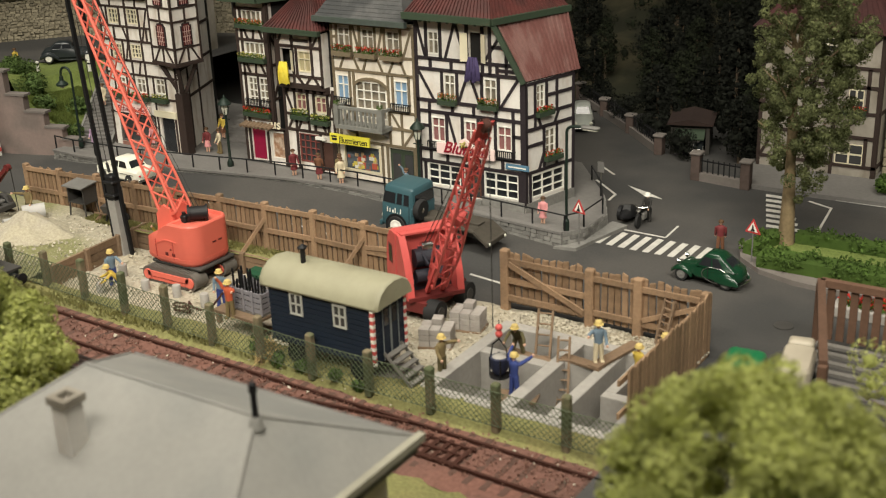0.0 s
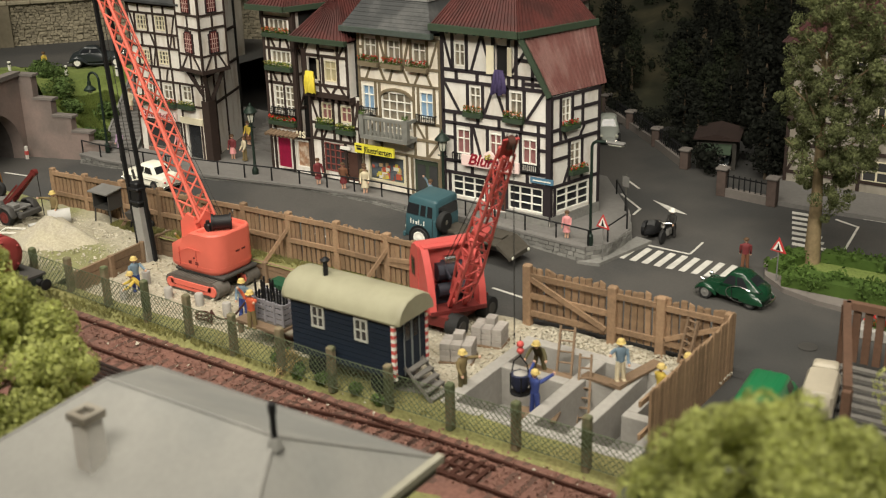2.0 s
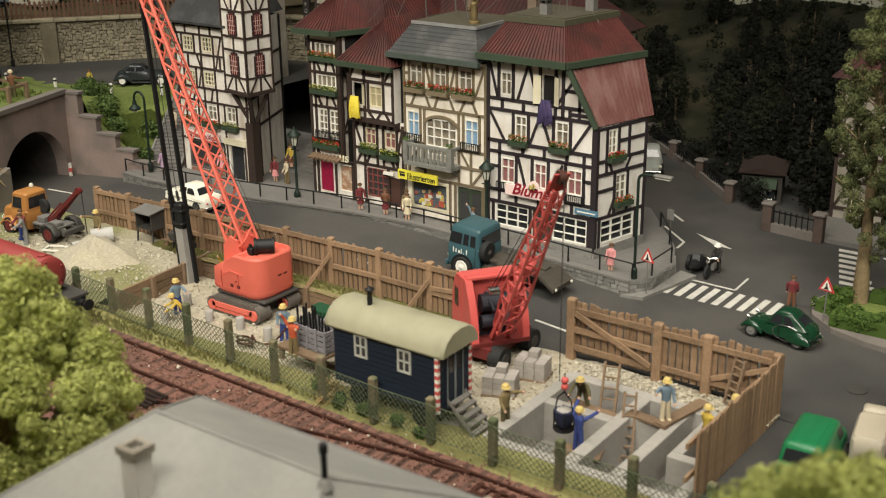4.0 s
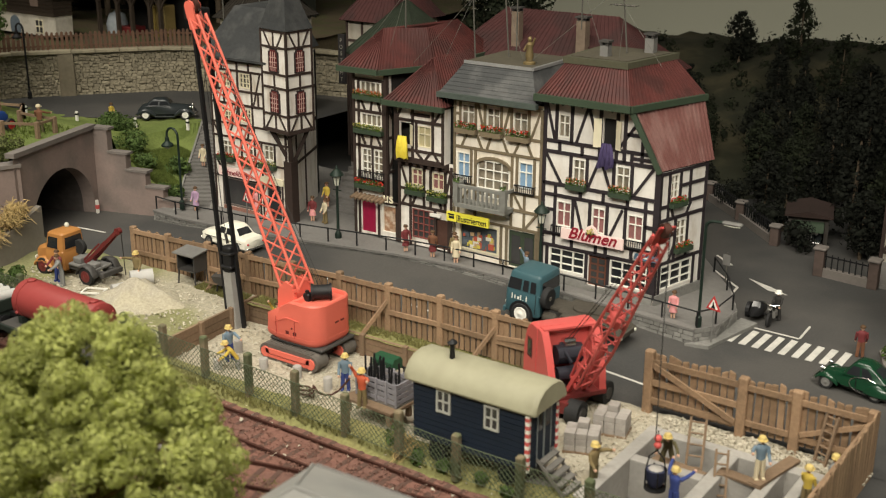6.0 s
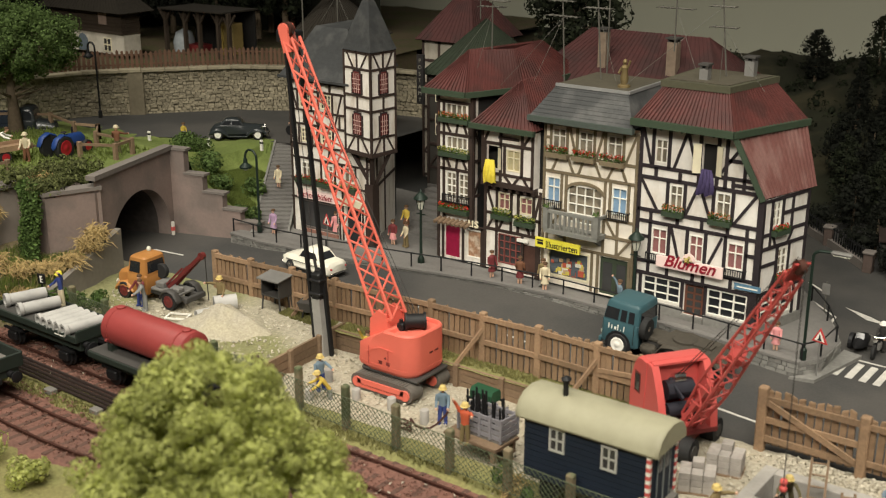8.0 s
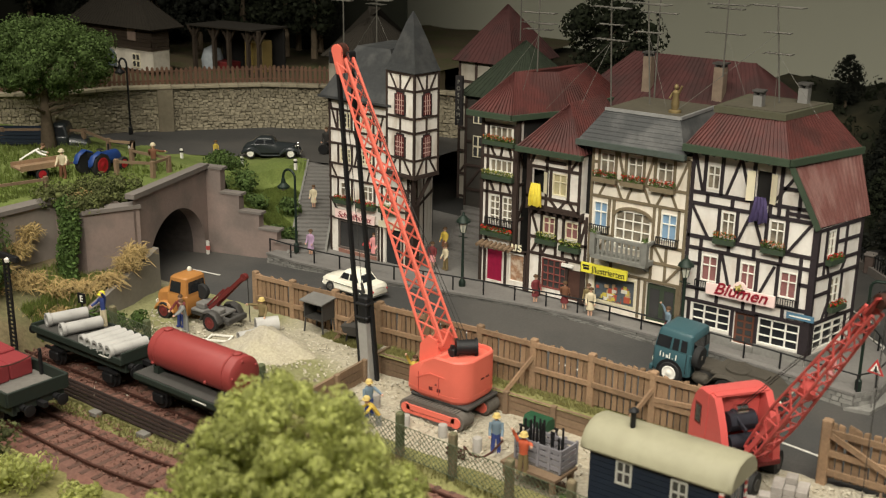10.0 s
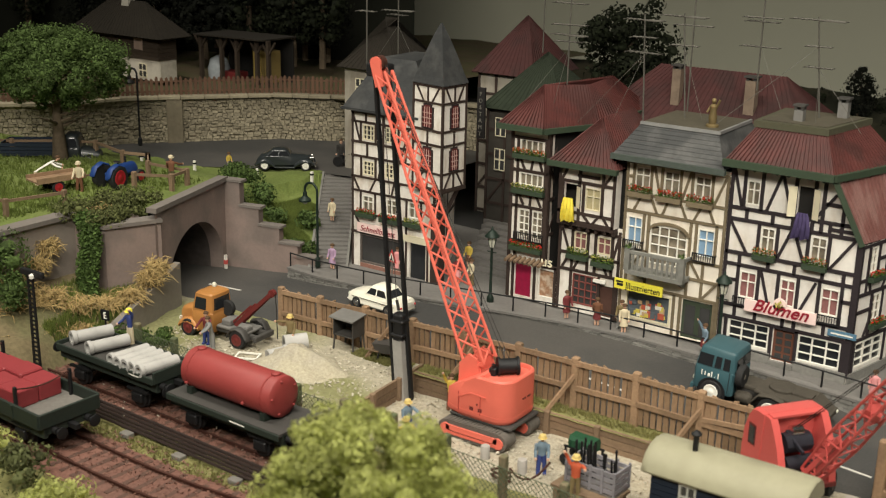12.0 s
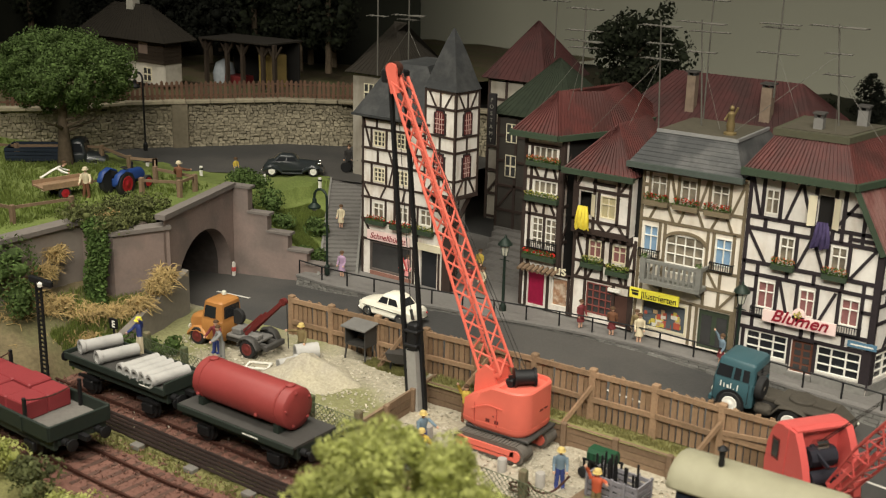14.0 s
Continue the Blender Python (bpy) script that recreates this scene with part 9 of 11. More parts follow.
def tow_truck():
    g = thing("tow_truck", -58.0, 38.2, .32, 184, "small orange tow truck with a dark red jib", "truck")
    P = ORANGE
    b = Build()
    hull(b, [(1.42, .5, .46, .42, 1.3), (1.3, .56, .52, .42, 1.42), (.7, .62, .56, .42, 1.56), (.35, .7, .66, .42, 1.62)], .14)
    part("bonnet", b, P, g, smooth=40)
    part("lower_cab", Build().cbox(-1.0, -.82, .42, .42, .82, 1.56, .09), P, g, smooth=35)
    part("grille", Build().cbox(1.4, -.3, .6, 1.46, .3, 1.2, .03), DARK_GREY, g)
    cabin(g, -1.0, .42, -.96, .22, 1.52, 2.5, .8, .72, P, ((.3, .86),), lo=.12, hi=.76, crown=.05)
    part("beacon", Build().lathe([(.13, 0), (.13, .12), (.08, .2), (.02, .22)], 10, (-.2, -.35, 2.58)), LAMP_GLASS, g, smooth=40)
    for s in (-1, 1):
        m = Build()
        hull(m, [(-.05, .2, .2, .4, .55), (.25, .22, .2, .6, .92), (.65, .22, .2, .68, 1.0), (1.05, .22, .18, .58, .9), (1.32, .2, .16, .36, .66)], .1)
        m.v = [(px, py + s * .72, pz) for px, py, pz in m.v]
        part("front_wing", m, P, g, smooth=40)
        part("headlight", Build().lathe([(.12, 0), (.13, .05), (.05, .1)], 10, (1.32, s * .6, .8), "x"), LAMP_GLASS, g, smooth=50)
        wheel(g, .62, s * .78, .48, .48, .3, MAROON, side=-s)
        wheel(g, -2.75, s * .82, .5, .5, .34, MAROON, side=-s)
        m = Build()
        hull(m, [(-3.4, .2, .2, .5, .66), (-3.15, .22, .22, .88, 1.04), (-2.75, .22, .22, 1.02, 1.15), (-2.35, .22, .22, .88, 1.04), (-2.1, .2, .2, .5, .66)], .06)
        m.v = [(px, py + s * .84, pz) for px, py, pz in m.v]
        part("mudguard", m, DARK_GREY, g, smooth=40)
        part("chassis_beam", Build().cbox(-3.7, s * .4 - .1, .5, -.8, s * .4 + .1, .75, .03), DARK_GREY, g)
    part("bumper", Build().cbox(1.34, -.76, .36, 1.46, .76, .56, .04), P, g)
    part("bed", Build().cbox(-3.2, -.62, .75, -1.1, .62, .9, .04), GREY, g)
    part("winch_box", Build().cbox(-1.9, -.45, .9, -1.3, .45, 1.22, .05), GREY, g)
    part("tool_box", Build().cbox(-3.15, .1, .9, -2.5, .6, 1.15, .05), GREY, g)
    wheel(g, -1.2, -.25, 1.6, .42, .26, GREY, "spare_wheel")
    part("rear_beam", Build().cbox(-3.85, -.75, .5, -3.6, .75, .78, .04), DARK_GREY, g)
    for s in (-1, 1):
        part("jib_beam", Build().bar((-2.05, s * .3 - .1, .95), (-3.95, s * .1 - .45, 2.85), .12, .2), MAROON, g)
        part("jib_stay", Build().bar((-1.75, s * .3 - .1, .95), (-2.9, s * .18 - .25, 2.1), .07, .1), MAROON, g)
    for k in range(4):
        f = .2 + .2 * k
        part("jib_rung", Build().bar((-2.05 - 1.9 * f, -.3 + .2 * f - .1 - .35 * f, .95 + 1.9 * f), (-2.05 - 1.9 * f, .3 - .2 * f - .1 - .35 * f, .95 + 1.9 * f), .06, .1), MAROON, g)
    part("sheave", Build().lathe([(.05, -.12), (.2, -.12), (.2, .12), (.05, .12)], 12, (-4.0, -.46, 2.88), "y"), MAROON, g)
    part("rope", Build().tube((-4.2, -.46, 2.85), (-4.25, -.5, .42), .028, 5), ROPE, g)


BED_GREY = mat("weathered_bed", (0.062, 0.054, 0.042), 0.8, 0, 0.25, 400, 0.2, 0.3, 50)


def tractor_truck():
    g = thing("truck_tractor", -31.8, 46.9, .44, 180, "teal forward-control truck tractor with a bare grey chassis", "truck")
    P = TEAL
    part("lower_cab", Build().cbox(.2, -1.05, .5, 2.15, 1.05, 1.75, .1), P, g, smooth=35)
    cabin(g, .2, 2.15, .26, 2.0, 1.7, 2.62, 1.03, .97, P, ((.14, .3), (.36, .52), (.58, .95)), lo=.06, hi=.68, crown=.1)
    part("bumper", Build().cbox(2.1, -1.08, .42, 2.26, 1.08, .72, .05), P, g)
    part("grille", Build().cbox(2.13, -.6, .85, 2.19, .6, 1.3, .03), DARK_GREY, g)
    lights(g, 2.15, .82, .95, .14)
    for s in (-1, 1):
        wheel(g, 1.2, s * .95, .55, .55, .32, WHITE, side=-s)
        # Black disc stands for the shaded hollow of the wheel well.
        m = Build().lathe([(.6, -.13), (.68, -.13), (.68, .13), (.6, .13)], 18, (1.2, s * .93, .55), "y")
        part("wheel_arch", m, BLACK, g)
        wheel(g, -1.6, s * .9, .55, .55, .45, WHITE, side=-s)
        m = Build()
        hull(m, [(-2.45, .3, .3, .6, .75), (-2.15, .32, .32, 1.02, 1.16), (-1.6, .32, .32, 1.14, 1.26), (-1.05, .32, .32, 1.02, 1.16), (-.75, .3, .3, .6, .75)], .06)
        m.v = [(px, py + s * .85, pz) for px, py, pz in m.v]
        part("mudguard", m, BED_GREY, g, smooth=40)
        part("chassis_beam", Build().cbox(-3.5, s * .42 - .12, .72, .4, s * .42 + .12, 1.05, .03), DARK_GREY, g)
    part("deck", Build().cbox(-3.3, -.95, 1.08, -.75, .95, 1.27, .06), BED_GREY, g)
    part("front_deck", Build().cbox(-.78, -.6, 1.0, .1, .6, 1.2, .04), BED_GREY, g)
    part("tail_slope", Build().prism([(-3.28, -.95, 1.26), (-3.28, -.95, 1.08), (-4.0, -.95, .62), (-4.0, -.95, .78)], (0, 1.9, 0)), BED_GREY, g)
    part("coupling_plate", Build().lathe([(.6, 0), (.6, .12), (.5, .16), (.05, .16)], 20, (-1.75, 0, 1.26)), BED_GREY, g)
    part("coupling_ramp", Build().prism([(-2.3, -.35, 1.27), (-3.2, -.3, 1.27), (-3.2, .3, 1.27), (-2.3, .35, 1.27)], (0, 0, .1)), BED_GREY, g)
    part("tail_beam", Build().cbox(-4.12, -.95, .55, -3.98, .95, .8, .03), BED_GREY, g)
    lights(g, -4.12, .75, .68, .09, -1, LAMP_GLASS, "tail_light")
    t = Build().lathe([(.3, -.16), (.5, -.16), (.54, -.1), (.54, .1), (.5, .16), (.3, .16)], 18, (0, 0, 0), "x")
    t.v = [(px + .0, py - .1 + 0, pz + 1.6) for px, py, pz in t.v]
    w = part("spare_wheel", t, TYRE, g, smooth=40)
    w.matrix_basis = pose(-.02 * CM, .78 * CM, 0)
    part("rim", Build().lathe([(.03, -.17), (.3, -.14), (.34, -.1), (.34, .1), (.03, .12)], 14, (0, -.1, 1.6), "x"), CHROME, w, smooth=40)
    x = .98
    for wd, hg in ((.05, .26), (.03, .04), (.05, .26), (.1, .15), (.05, .2), (.05, .26)):
        part("door_mark", Build().box(x - wd, 1.05, 1.26, x, 1.075, 1.26 + hg), WHITE, g)
        x += .16
    for s in (-1, 1):
        part("fuel_tank", Build().cbox(-.68, s * .78 - .22, .42, .12, s * .78 + .22, .9, .12), BED_GREY, g, smooth=40)
    part("door_seam", Build().box(.42, 1.045, .7, .45, 1.06, 1.7), BLACK, g)
    part("steering_wheel", Build().lathe([(.2, 0), (.22, .02), (.2, .04)], 10, (1.6, -.4, 1.9)), BLACK, g)
    g.matrix_basis = pose(-31.8 * CM, 46.9 * CM, .44 * CM, 0, -3.2, 180)


def upper_lorry():
    g = thing("lorry", -79.2, 45.3, 4.75, 43, "dark grey vintage lorry with a slatted flat bed", "truck")
    g.matrix_basis = pose(-.792, .4535, .049, 0, 0, 38)
    P = CAR_GREY
    part("bed", Build().cbox(-3.3, -1.05, .95, .5, 1.05, 1.1, .03), NAVY, g)
    for s in (-1, 1):
        for k in range(3):
            part("side_slat", Build().box(-3.3, s * 1.05 - .04, 1.12 + .24 * k, .5, s * 1.05 + .04, 1.32 + .24 * k), NAVY, g)
    part("tail_board", Build().box(-3.36, -1.05, 1.1, -3.28, 1.05, 1.8), NAVY, g)
    part("lower_cab", Build().cbox(.55, -.9, .6, 1.75, .9, 1.5, .12), P, g, smooth=35)
    cabin(g, .55, 1.75, .65, 1.55, 1.45, 2.25, .88, .75, P, ((.3, .85),), lo=.1)
    b = Build()
    hull(b, [(1.7, .7, .62, .6, 1.45), (2.5, .55, .48, .6, 1.32), (2.9, .45, .4, .62, 1.15)], .16)
    part("bonnet", b, P, g, smooth=40)
    for s in (-1, 1):
        m = Build()
        hull(m, [(1.5, .16, .16, .3, .5), (1.9, .2, .2, .6, .9), (2.35, .2, .2, .7, .98), (2.75, .2, .16, .55, .82), (3.0, .14, .12, .36, .56)], .1)
        m.v = [(px, py + s * .74, pz) for px, py, pz in m.v]
        part("front_wing", m, P, g, smooth=40)
        wheel(g, 2.3, s * .78, .5, .5, .3, GREY, side=-s)
        wheel(g, -2.0, s * .85, .5, .5, .36, GREY, side=-s)


def farm_tractor():
    g = thing("tractor", -69.6, 42.4, 5.72, 100, "blue farm tractor with bright red wheels", "tractor")
    P = TRACTOR_BLUE
    b = Build()
    hull(b, [(.1, .34, .3, .6, 1.28), (1.3, .32, .27, .6, 1.24), (1.5, .26, .22, .62, 1.1)], .12)
    part("bonnet", b, P, g, smooth=40)
    part("gearbox", Build().cbox(-.9, -.3, .45, .2, .3, .95, .06), P, g)
    part("exhaust", Build().tube((.8, .1, 1.2), (.8, .1, 1.65), .06, 8), BLACK, g)
    for s in (-1, 1):
        wheel(g, -.75, s * .62, .72, .72, .36, WHEEL_RED, side=-s)
        wheel(g, 1.25, s * .6, .42, .42, .24, WHEEL_RED, side=-s)
        m = Build()
        hull(m, [(-1.6, .18, .18, .8, .95), (-1.35, .2, .2, 1.22, 1.36), (-.8, .2, .2, 1.42, 1.55), (-.25, .2, .2, 1.2, 1.34), (-.05, .18, .18, .8, .95)], .06)
        m.v = [(px, py + s * .58, pz) for px, py, pz in m.v]
        part("mudguard", m, P, g, smooth=40)
    part("seat", Build().cbox(-.85, -.25, 1.0, -.4, .25, 1.15, .05).box(-.9, -.25, 1.1, -.82, .25, 1.4), BLACK, g)
    part("steering_wheel", Build().lathe([(.2, 0), (.23, .02), (.2, .05)], 12, (-.05, 0, 1.45)), BLACK, g)
    part("steering_column", Build().tube((.2, 0, 1.1), (-.05, 0, 1.46), .04, 6), BLACK, g)
    part("axle", Build().bar((1.25, -.55, .42), (1.25, .55, .42), .1, .1), P, g)
    return g


def farm_cart():
    g = thing("farm_cart", -71.35, 39.3, 5.72, 78, "flat weathered wooden two-wheeled farm cart", "cart")
    for k in range(5):
        part("plank", Build().box(-1.5, -.7 + .28 * k, .75, 1.5, -.44 + .28 * k, .84), WOOD_FENCE, g)
    for s in (-1, 1):
        part("side_board", Build().box(-1.5, s * .72 - .04, .72, 1.5, s * .72 + .04, 1.05), WOOD_FENCE, g)
        wheel(g, -.2, s * .62, .38, .38, .18, WHEEL_RED, side=-s)
    part("axle", Build().bar((-.2, -.6, .38), (-.2, .6, .38), .1, .12), WOOD_DARK, g)
    part("drawbar", Build().bar((1.4, 0, .72), (2.3, .05, .6), .1, .1), WOOD_DARK, g)
    part("wheel_block", Build().box(-.35, -.4, .4, -.05, .4, .75), WOOD_DARK, g)


def motorcycle():
    g = thing("motorcycle", -23.2, 54.5, .0, -88, "dark motorcycle with a sidecar on the junction", "motorcycle")
    for x in (.75, -.7):
        m = Build().lathe([(.26, -.07), (.34, -.07), (.38, 0), (.34, .07), (.26, .07)], 16, (x, 0, .38), "y")
        w = part("wheel", m, TYRE, g, smooth=40)
        part("rim", Build().lathe([(.04, -.05), (.27, -.03), (.27, .03), (.04, .05)], 14, (x, 0, .38), "y"), GREY, w)
    part("frame", Build().pipe([(.75, 0, .38), (.55, 0, .95), (.0, 0, .85), (-.7, 0, .38), (.1, 0, .3), (.5, 0, .85)], .05, 6), BLACK, g)
    part("tank", Build().ball((.2, 0, .9), (.36, .16, .17), 10, 6), BLACK, g, smooth=60)
    part("engine", Build().cbox(-.15, -.18, .32, .35, .18, .7, .05), GREY, g)
    part("seat", Build().ball((-.4, 0, .86), (.3, .15, .08), 8, 5), BLACK, g, smooth=60)
    part("handlebar", Build().pipe([(.4, -.38, 1.1), (.55, -.1, 1.08), (.55, .1, 1.08), (.4, .38, 1.1)], .035, 6), CHROME, g)
    part("headlight", Build().lathe([(.04, -.12), (.12, 0), (.12, .06), (.02, .08)], 10, (.68, 0, .98), "x"), CHROME, g, smooth=50)
    b = Build()
    hull(b, [(-1.0, .12, .12, .3, .5), (-.7, .3, .3, .25, .72), (-.1, .34, .32, .22, .8), (.4, .3, .26, .24, .7), (.9, .1, .08, .4, .6)], .12)
    b.v = [(px, py - .85, pz) for px, py, pz in b.v]
    part("sidecar", b, BLACK, g, smooth=45)
    part("windshield", Build().prism([(.25, -1.08, .72), (.25, -.62, .72), (.1, -.66, .98), (.1, -1.04, .98)], (.02, 0, 0)), GLASS, g)
    m = Build().lathe([(.24, -.07), (.32, -.07), (.36, 0), (.32, .07), (.24, .07)], 16, (-.2, -1.32, .36), "y")
    w = part("wheel", m, TYRE, g, smooth=40)
    part("rim", Build().lathe([(.04, -.05), (.25, -.03), (.25, .03), (.04, .05)], 14, (-.2, -1.32, .36), "y"), GREY, w)
    part("mudguard", Build().lathe([(.37, -.1), (.42, -.1), (.42, .1), (.37, .1)], 14, (-.2, -1.32, .36), "y"), BLACK, g)
    part("strut", Build().bar((.0, -.1, .35), (.0, -1.25, .35), .06, .06), BLACK, g)
    figure("rider", -23.15, 54.9, .08, 0, F_BLACK, F_BLACK, "dark-clothed model rider with a white helmet on the motorcycle", hat=WHITE, arms=((-75, 60), (-75, 60)), spread=.22, tall=1.5)


def green_van():
    g = thing("van", -12.2, 38.3, .02, 95, "bright green delivery van beside the board fence", "van")
    P = VAN_GREEN
    b = Build()
    hull(b, [(-2.1, .78, .76, .3, 1.2), (-2.0, .84, .8, .25, 1.3), (1.0, .84, .8, .25, 1.3), (1.8, .82, .74, .26, 1.12), (2.15, .74, .64, .3, .9)], .16)
    part("body", b, P, g, smooth=40)
    cabin(g, -2.05, 1.15, -1.95, .7, 1.25, 1.9, .8, .68, P, ((.74, .93),), lo=.1, crown=.12)
    four_wheels(g, 1.3, -1.3, .78, .38, .24, GREY)
    for x in (2.15, -2.15):
        part("bumper", Build().cbox(x - .06, -.76, .3, x + .06, .76, .44, .03), CHROME, g)
    lights(g, 2.1, .56, .72, .12)
    for k in range(3):
        part("roof_rib", Build().box(-1.7, -.4 + .4 * k - .02, 1.98, .5, -.4 + .4 * k + .02, 2.03), P, g)


TRUCK_CREAM = mat("truck_cream", (0.46, 0.41, 0.32), 0.4, 0, 0.06, 300, 0.03, 0.12, 60)


def cream_truck():
    g = thing("box_truck", -10.75, 40.2, .02, 100, "small cream truck with a rounded roof beside the pergola", "truck")
    g.scale = (.62, .62, .8)
    part("body", Build().cbox(-2.3, -.95, .6, 1.2, .95, 2.0, .2), TRUCK_CREAM, g, smooth=40)
    part("lower_cab", Build().cbox(1.25, -.9, .5, 2.5, .9, 1.35, .12), TRUCK_CREAM, g, smooth=40)
    cabin(g, 1.25, 2.5, 1.3, 2.25, 1.3, 2.0, .88, .76, TRUCK_CREAM, ((.3, .85),), lo=.1)
    four_wheels(g, 1.9, -1.5, .82, .42, .28, GREY)
    part("bumper", Build().cbox(2.48, -.9, .4, 2.6, .9, .6, .04), GREY, g)
    part("underframe", Build().box(-2.2, -.5, .35, 2.3, .5, .6), BLACK, g)


def round_car(x, y, z, rz, paint, label):
    g = thing("car", x, y, z, rz, label, "car")
    b = Build()
    hull(b, [(-1.95, .4, .36, .3, .6), (-1.7, .62, .56, .25, .85), (-1.0, .76, .7, .22, 1.0), (.6, .76, .7, .22, 1.0), (1.5, .66, .56, .26, .86), (1.9, .4, .36, .32, .62)], .18)
    part("body", b, paint, g, smooth=45)
    cabin(g, -1.6, .7, -.7, .25, .95, 1.55, .66, .52, paint, ((.3, .56), (.6, .92)), lo=.1, crown=.14)
    four_wheels(g, 1.2, -1.2, .68, .36, .2, CHROME)
    lights(g, 1.8, .5, .66, .12)
    part("bumper", Build().cbox(1.94, -.6, .3, 2.02, .6, .4, .03), CHROME, g)
    part("bumper", Build().cbox(-2.04, -.6, .3, -1.96, .6, .4, .03), CHROME, g)


white_car()
saloon(-69.45, 57.0, 4.17, 36, CAR_GREY, "black and grey vintage saloon car on the upper road")
green_car()
tow_truck()
tractor_truck()
upper_lorry()
farm_tractor()
farm_cart()
motorcycle()
green_van()
cream_truck()
round_car(-34.6, 70.4, .02, -62, CAR_PALE, "pale grey rounded car on the far side street")
saloon(-26.1, 68.9, .08, -74, CAR_GREY, "dark saloon car standing inside the garage")
solo("concrete_pipe", Build().lathe([(.26, 0), (.26, .9), (.32, .93), (.32, 1.1), (.2, 1.1), (.2, 0)], 16, (0, 0, 0), "y"), PIPE_GREY, -52.95, 37.3, .62, -20, "short grey concrete pipe hanging from the tow truck rope", "pipe", smooth=40)
solo("concrete_pipe", Build().lathe([(.42, 0), (.42, 1.2), (.33, 1.2), (.33, 0)], 16, (0, 0, 0), "y"), PIPE_GREY, -53.1, 38.7, .78, -35, "thick grey concrete pipe lying beside the gravel heap", "pipe", smooth=40)

# ---- plants, garden walls and the foreground ----
def clump(m, c, r, n, size, rng, core=0.34):
    """A tuft: a small lumpy core under loose leaves."""
    k = r * core
    base = len(m.v)
    m.ball(c, (k, k, k * .9), 8, 6)
    for i in range(base, len(m.v)):
        p = Vector(m.v[i])
        f = 1 + .35 * noise.noise(p * 1.7)
        m.v[i] = tuple(Vector(c) + (p - Vector(c)) * f)
    return leaves(m, c, r, n, size, rng, hollow=.72, lie=.45)


def crown(m, c, r, clumps, cr, n, size, rng, fill=.55):
    """Tufts spread over an ellipsoid with an uneven outline."""
    for _ in range(clumps):
        d = Vector((rng.gauss(0, 1), rng.gauss(0, 1), rng.gauss(.15, 1))).normalized()
        k = fill + (1 - fill) * rng.random() ** .5
        k *= 1 + .16 * noise.noise(d * 2.3)
        clump(m, (c[0] + d.x * r[0] * k, c[1] + d.y * r[1] * k, c[2] + d.z * r[2] * k), cr * rng.uniform(.6, 1.25), n, size, rng)
    return m


def limbs(m, base, top, r, boughs, reach, rng, lift=.5):
    """A tapered trunk with boughs that fork once."""
    b, t = Vector(base), Vector(top)
    pts = [b, b.lerp(t, .35) + Vector((rng.uniform(-.1, .1), rng.uniform(-.1, .1), 0)), b.lerp(t, .7) + Vector((rng.uniform(-.15, .15), rng.uniform(-.15, .15), 0)), t]
    rad = [r, r * .8, r * .58, r * .25]
    m.tube(b - Vector((0, 0, .25)), b, r * 1.6, 9, r * 1.25)
    m.tube(b, pts[1], r * 1.25, 9, rad[1])
    for i in (1, 2):
        m.tube(pts[i], pts[i + 1], rad[i], 8, rad[i + 1])
    for i in range(boughs):
        k = rng.uniform(.4, .95)
        p = b.lerp(t, k)
        a = rng.uniform(0, 2 * math.pi)
        e = p + Vector((math.cos(a), math.sin(a), lift)) * reach * rng.uniform(.6, 1) * (1.1 - .5 * k)
        m.tube(p, e, r * .34, 6, r * .16)
        for j in (-1, 1):
            f = e + (e - p) * .45 + Vector((math.cos(a + j), math.sin(a + j), .3)) * reach * .25
            m.tube(e, f, r * .16, 5, r * .05)
    return m


def tree(name, x, y, z, label, trunk, top, r, crown_c, crown_r, clumps, cr, n, size, leaf, bark, seed, boughs=7, fill=.5, lift=.5):
    rng = random.Random(seed)
    g = thing(name, x, y, z, 0, label, "tree")
    part("trunk", limbs(Build(), (0, 0, 0), (0, 0, top), r, boughs, min(crown_r) * .75, rng, lift), bark, g, smooth=50)
    part("crown", crown(Build(), crown_c, crown_r, clumps, cr, n, size, rng, fill), leaf, g)
    return g


# light green trees close to the camera
def spreading_tree():
    """A broad skirt of foliage under a narrower top."""
    rng = random.Random(41)
    g = thing("tree", -31.9, 18.9, -.2, 0, "light yellow-green fluffy tree beside the tracks", "tree")
    part("trunk", limbs(Build(), (0, 0, 0), (0, 0, 6.5), .3, 7, 2.6, rng), BARK_PALE, g, smooth=50)
    m = crown(Build(), (.2, 0, 5.5), (4.5, 3.7, 2.9), 360, .5, 230, .082, rng, .6)
    m = crown(m, (-.1, 0, 7.9), (2.9, 2.4, 2.3), 150, .46, 230, .078, rng, .4)
    part("crown", m, LEAF_FORE, g)


spreading_tree()
tree("tree", -5.6, 18.6, -.2, "light yellow-green fluffy tree near the board fence", 1, 7.6, .3, (0, 0, 8.75), (2.9, 2.7, 3.0), 270, .45, 230, .076, LEAF_FORE, BARK_PALE, 42, fill=.6)
tree("tree", -4.6, 30.2, -.2, "open light green tree with pale branches beside the pergola", 1, 6.6, .24, (.4, .2, 5.4), (2.4, 2.2, 2.6), 26, .6, 200, .07, LEAF_FORE, BARK_PALE, 43, 9, fill=.6)
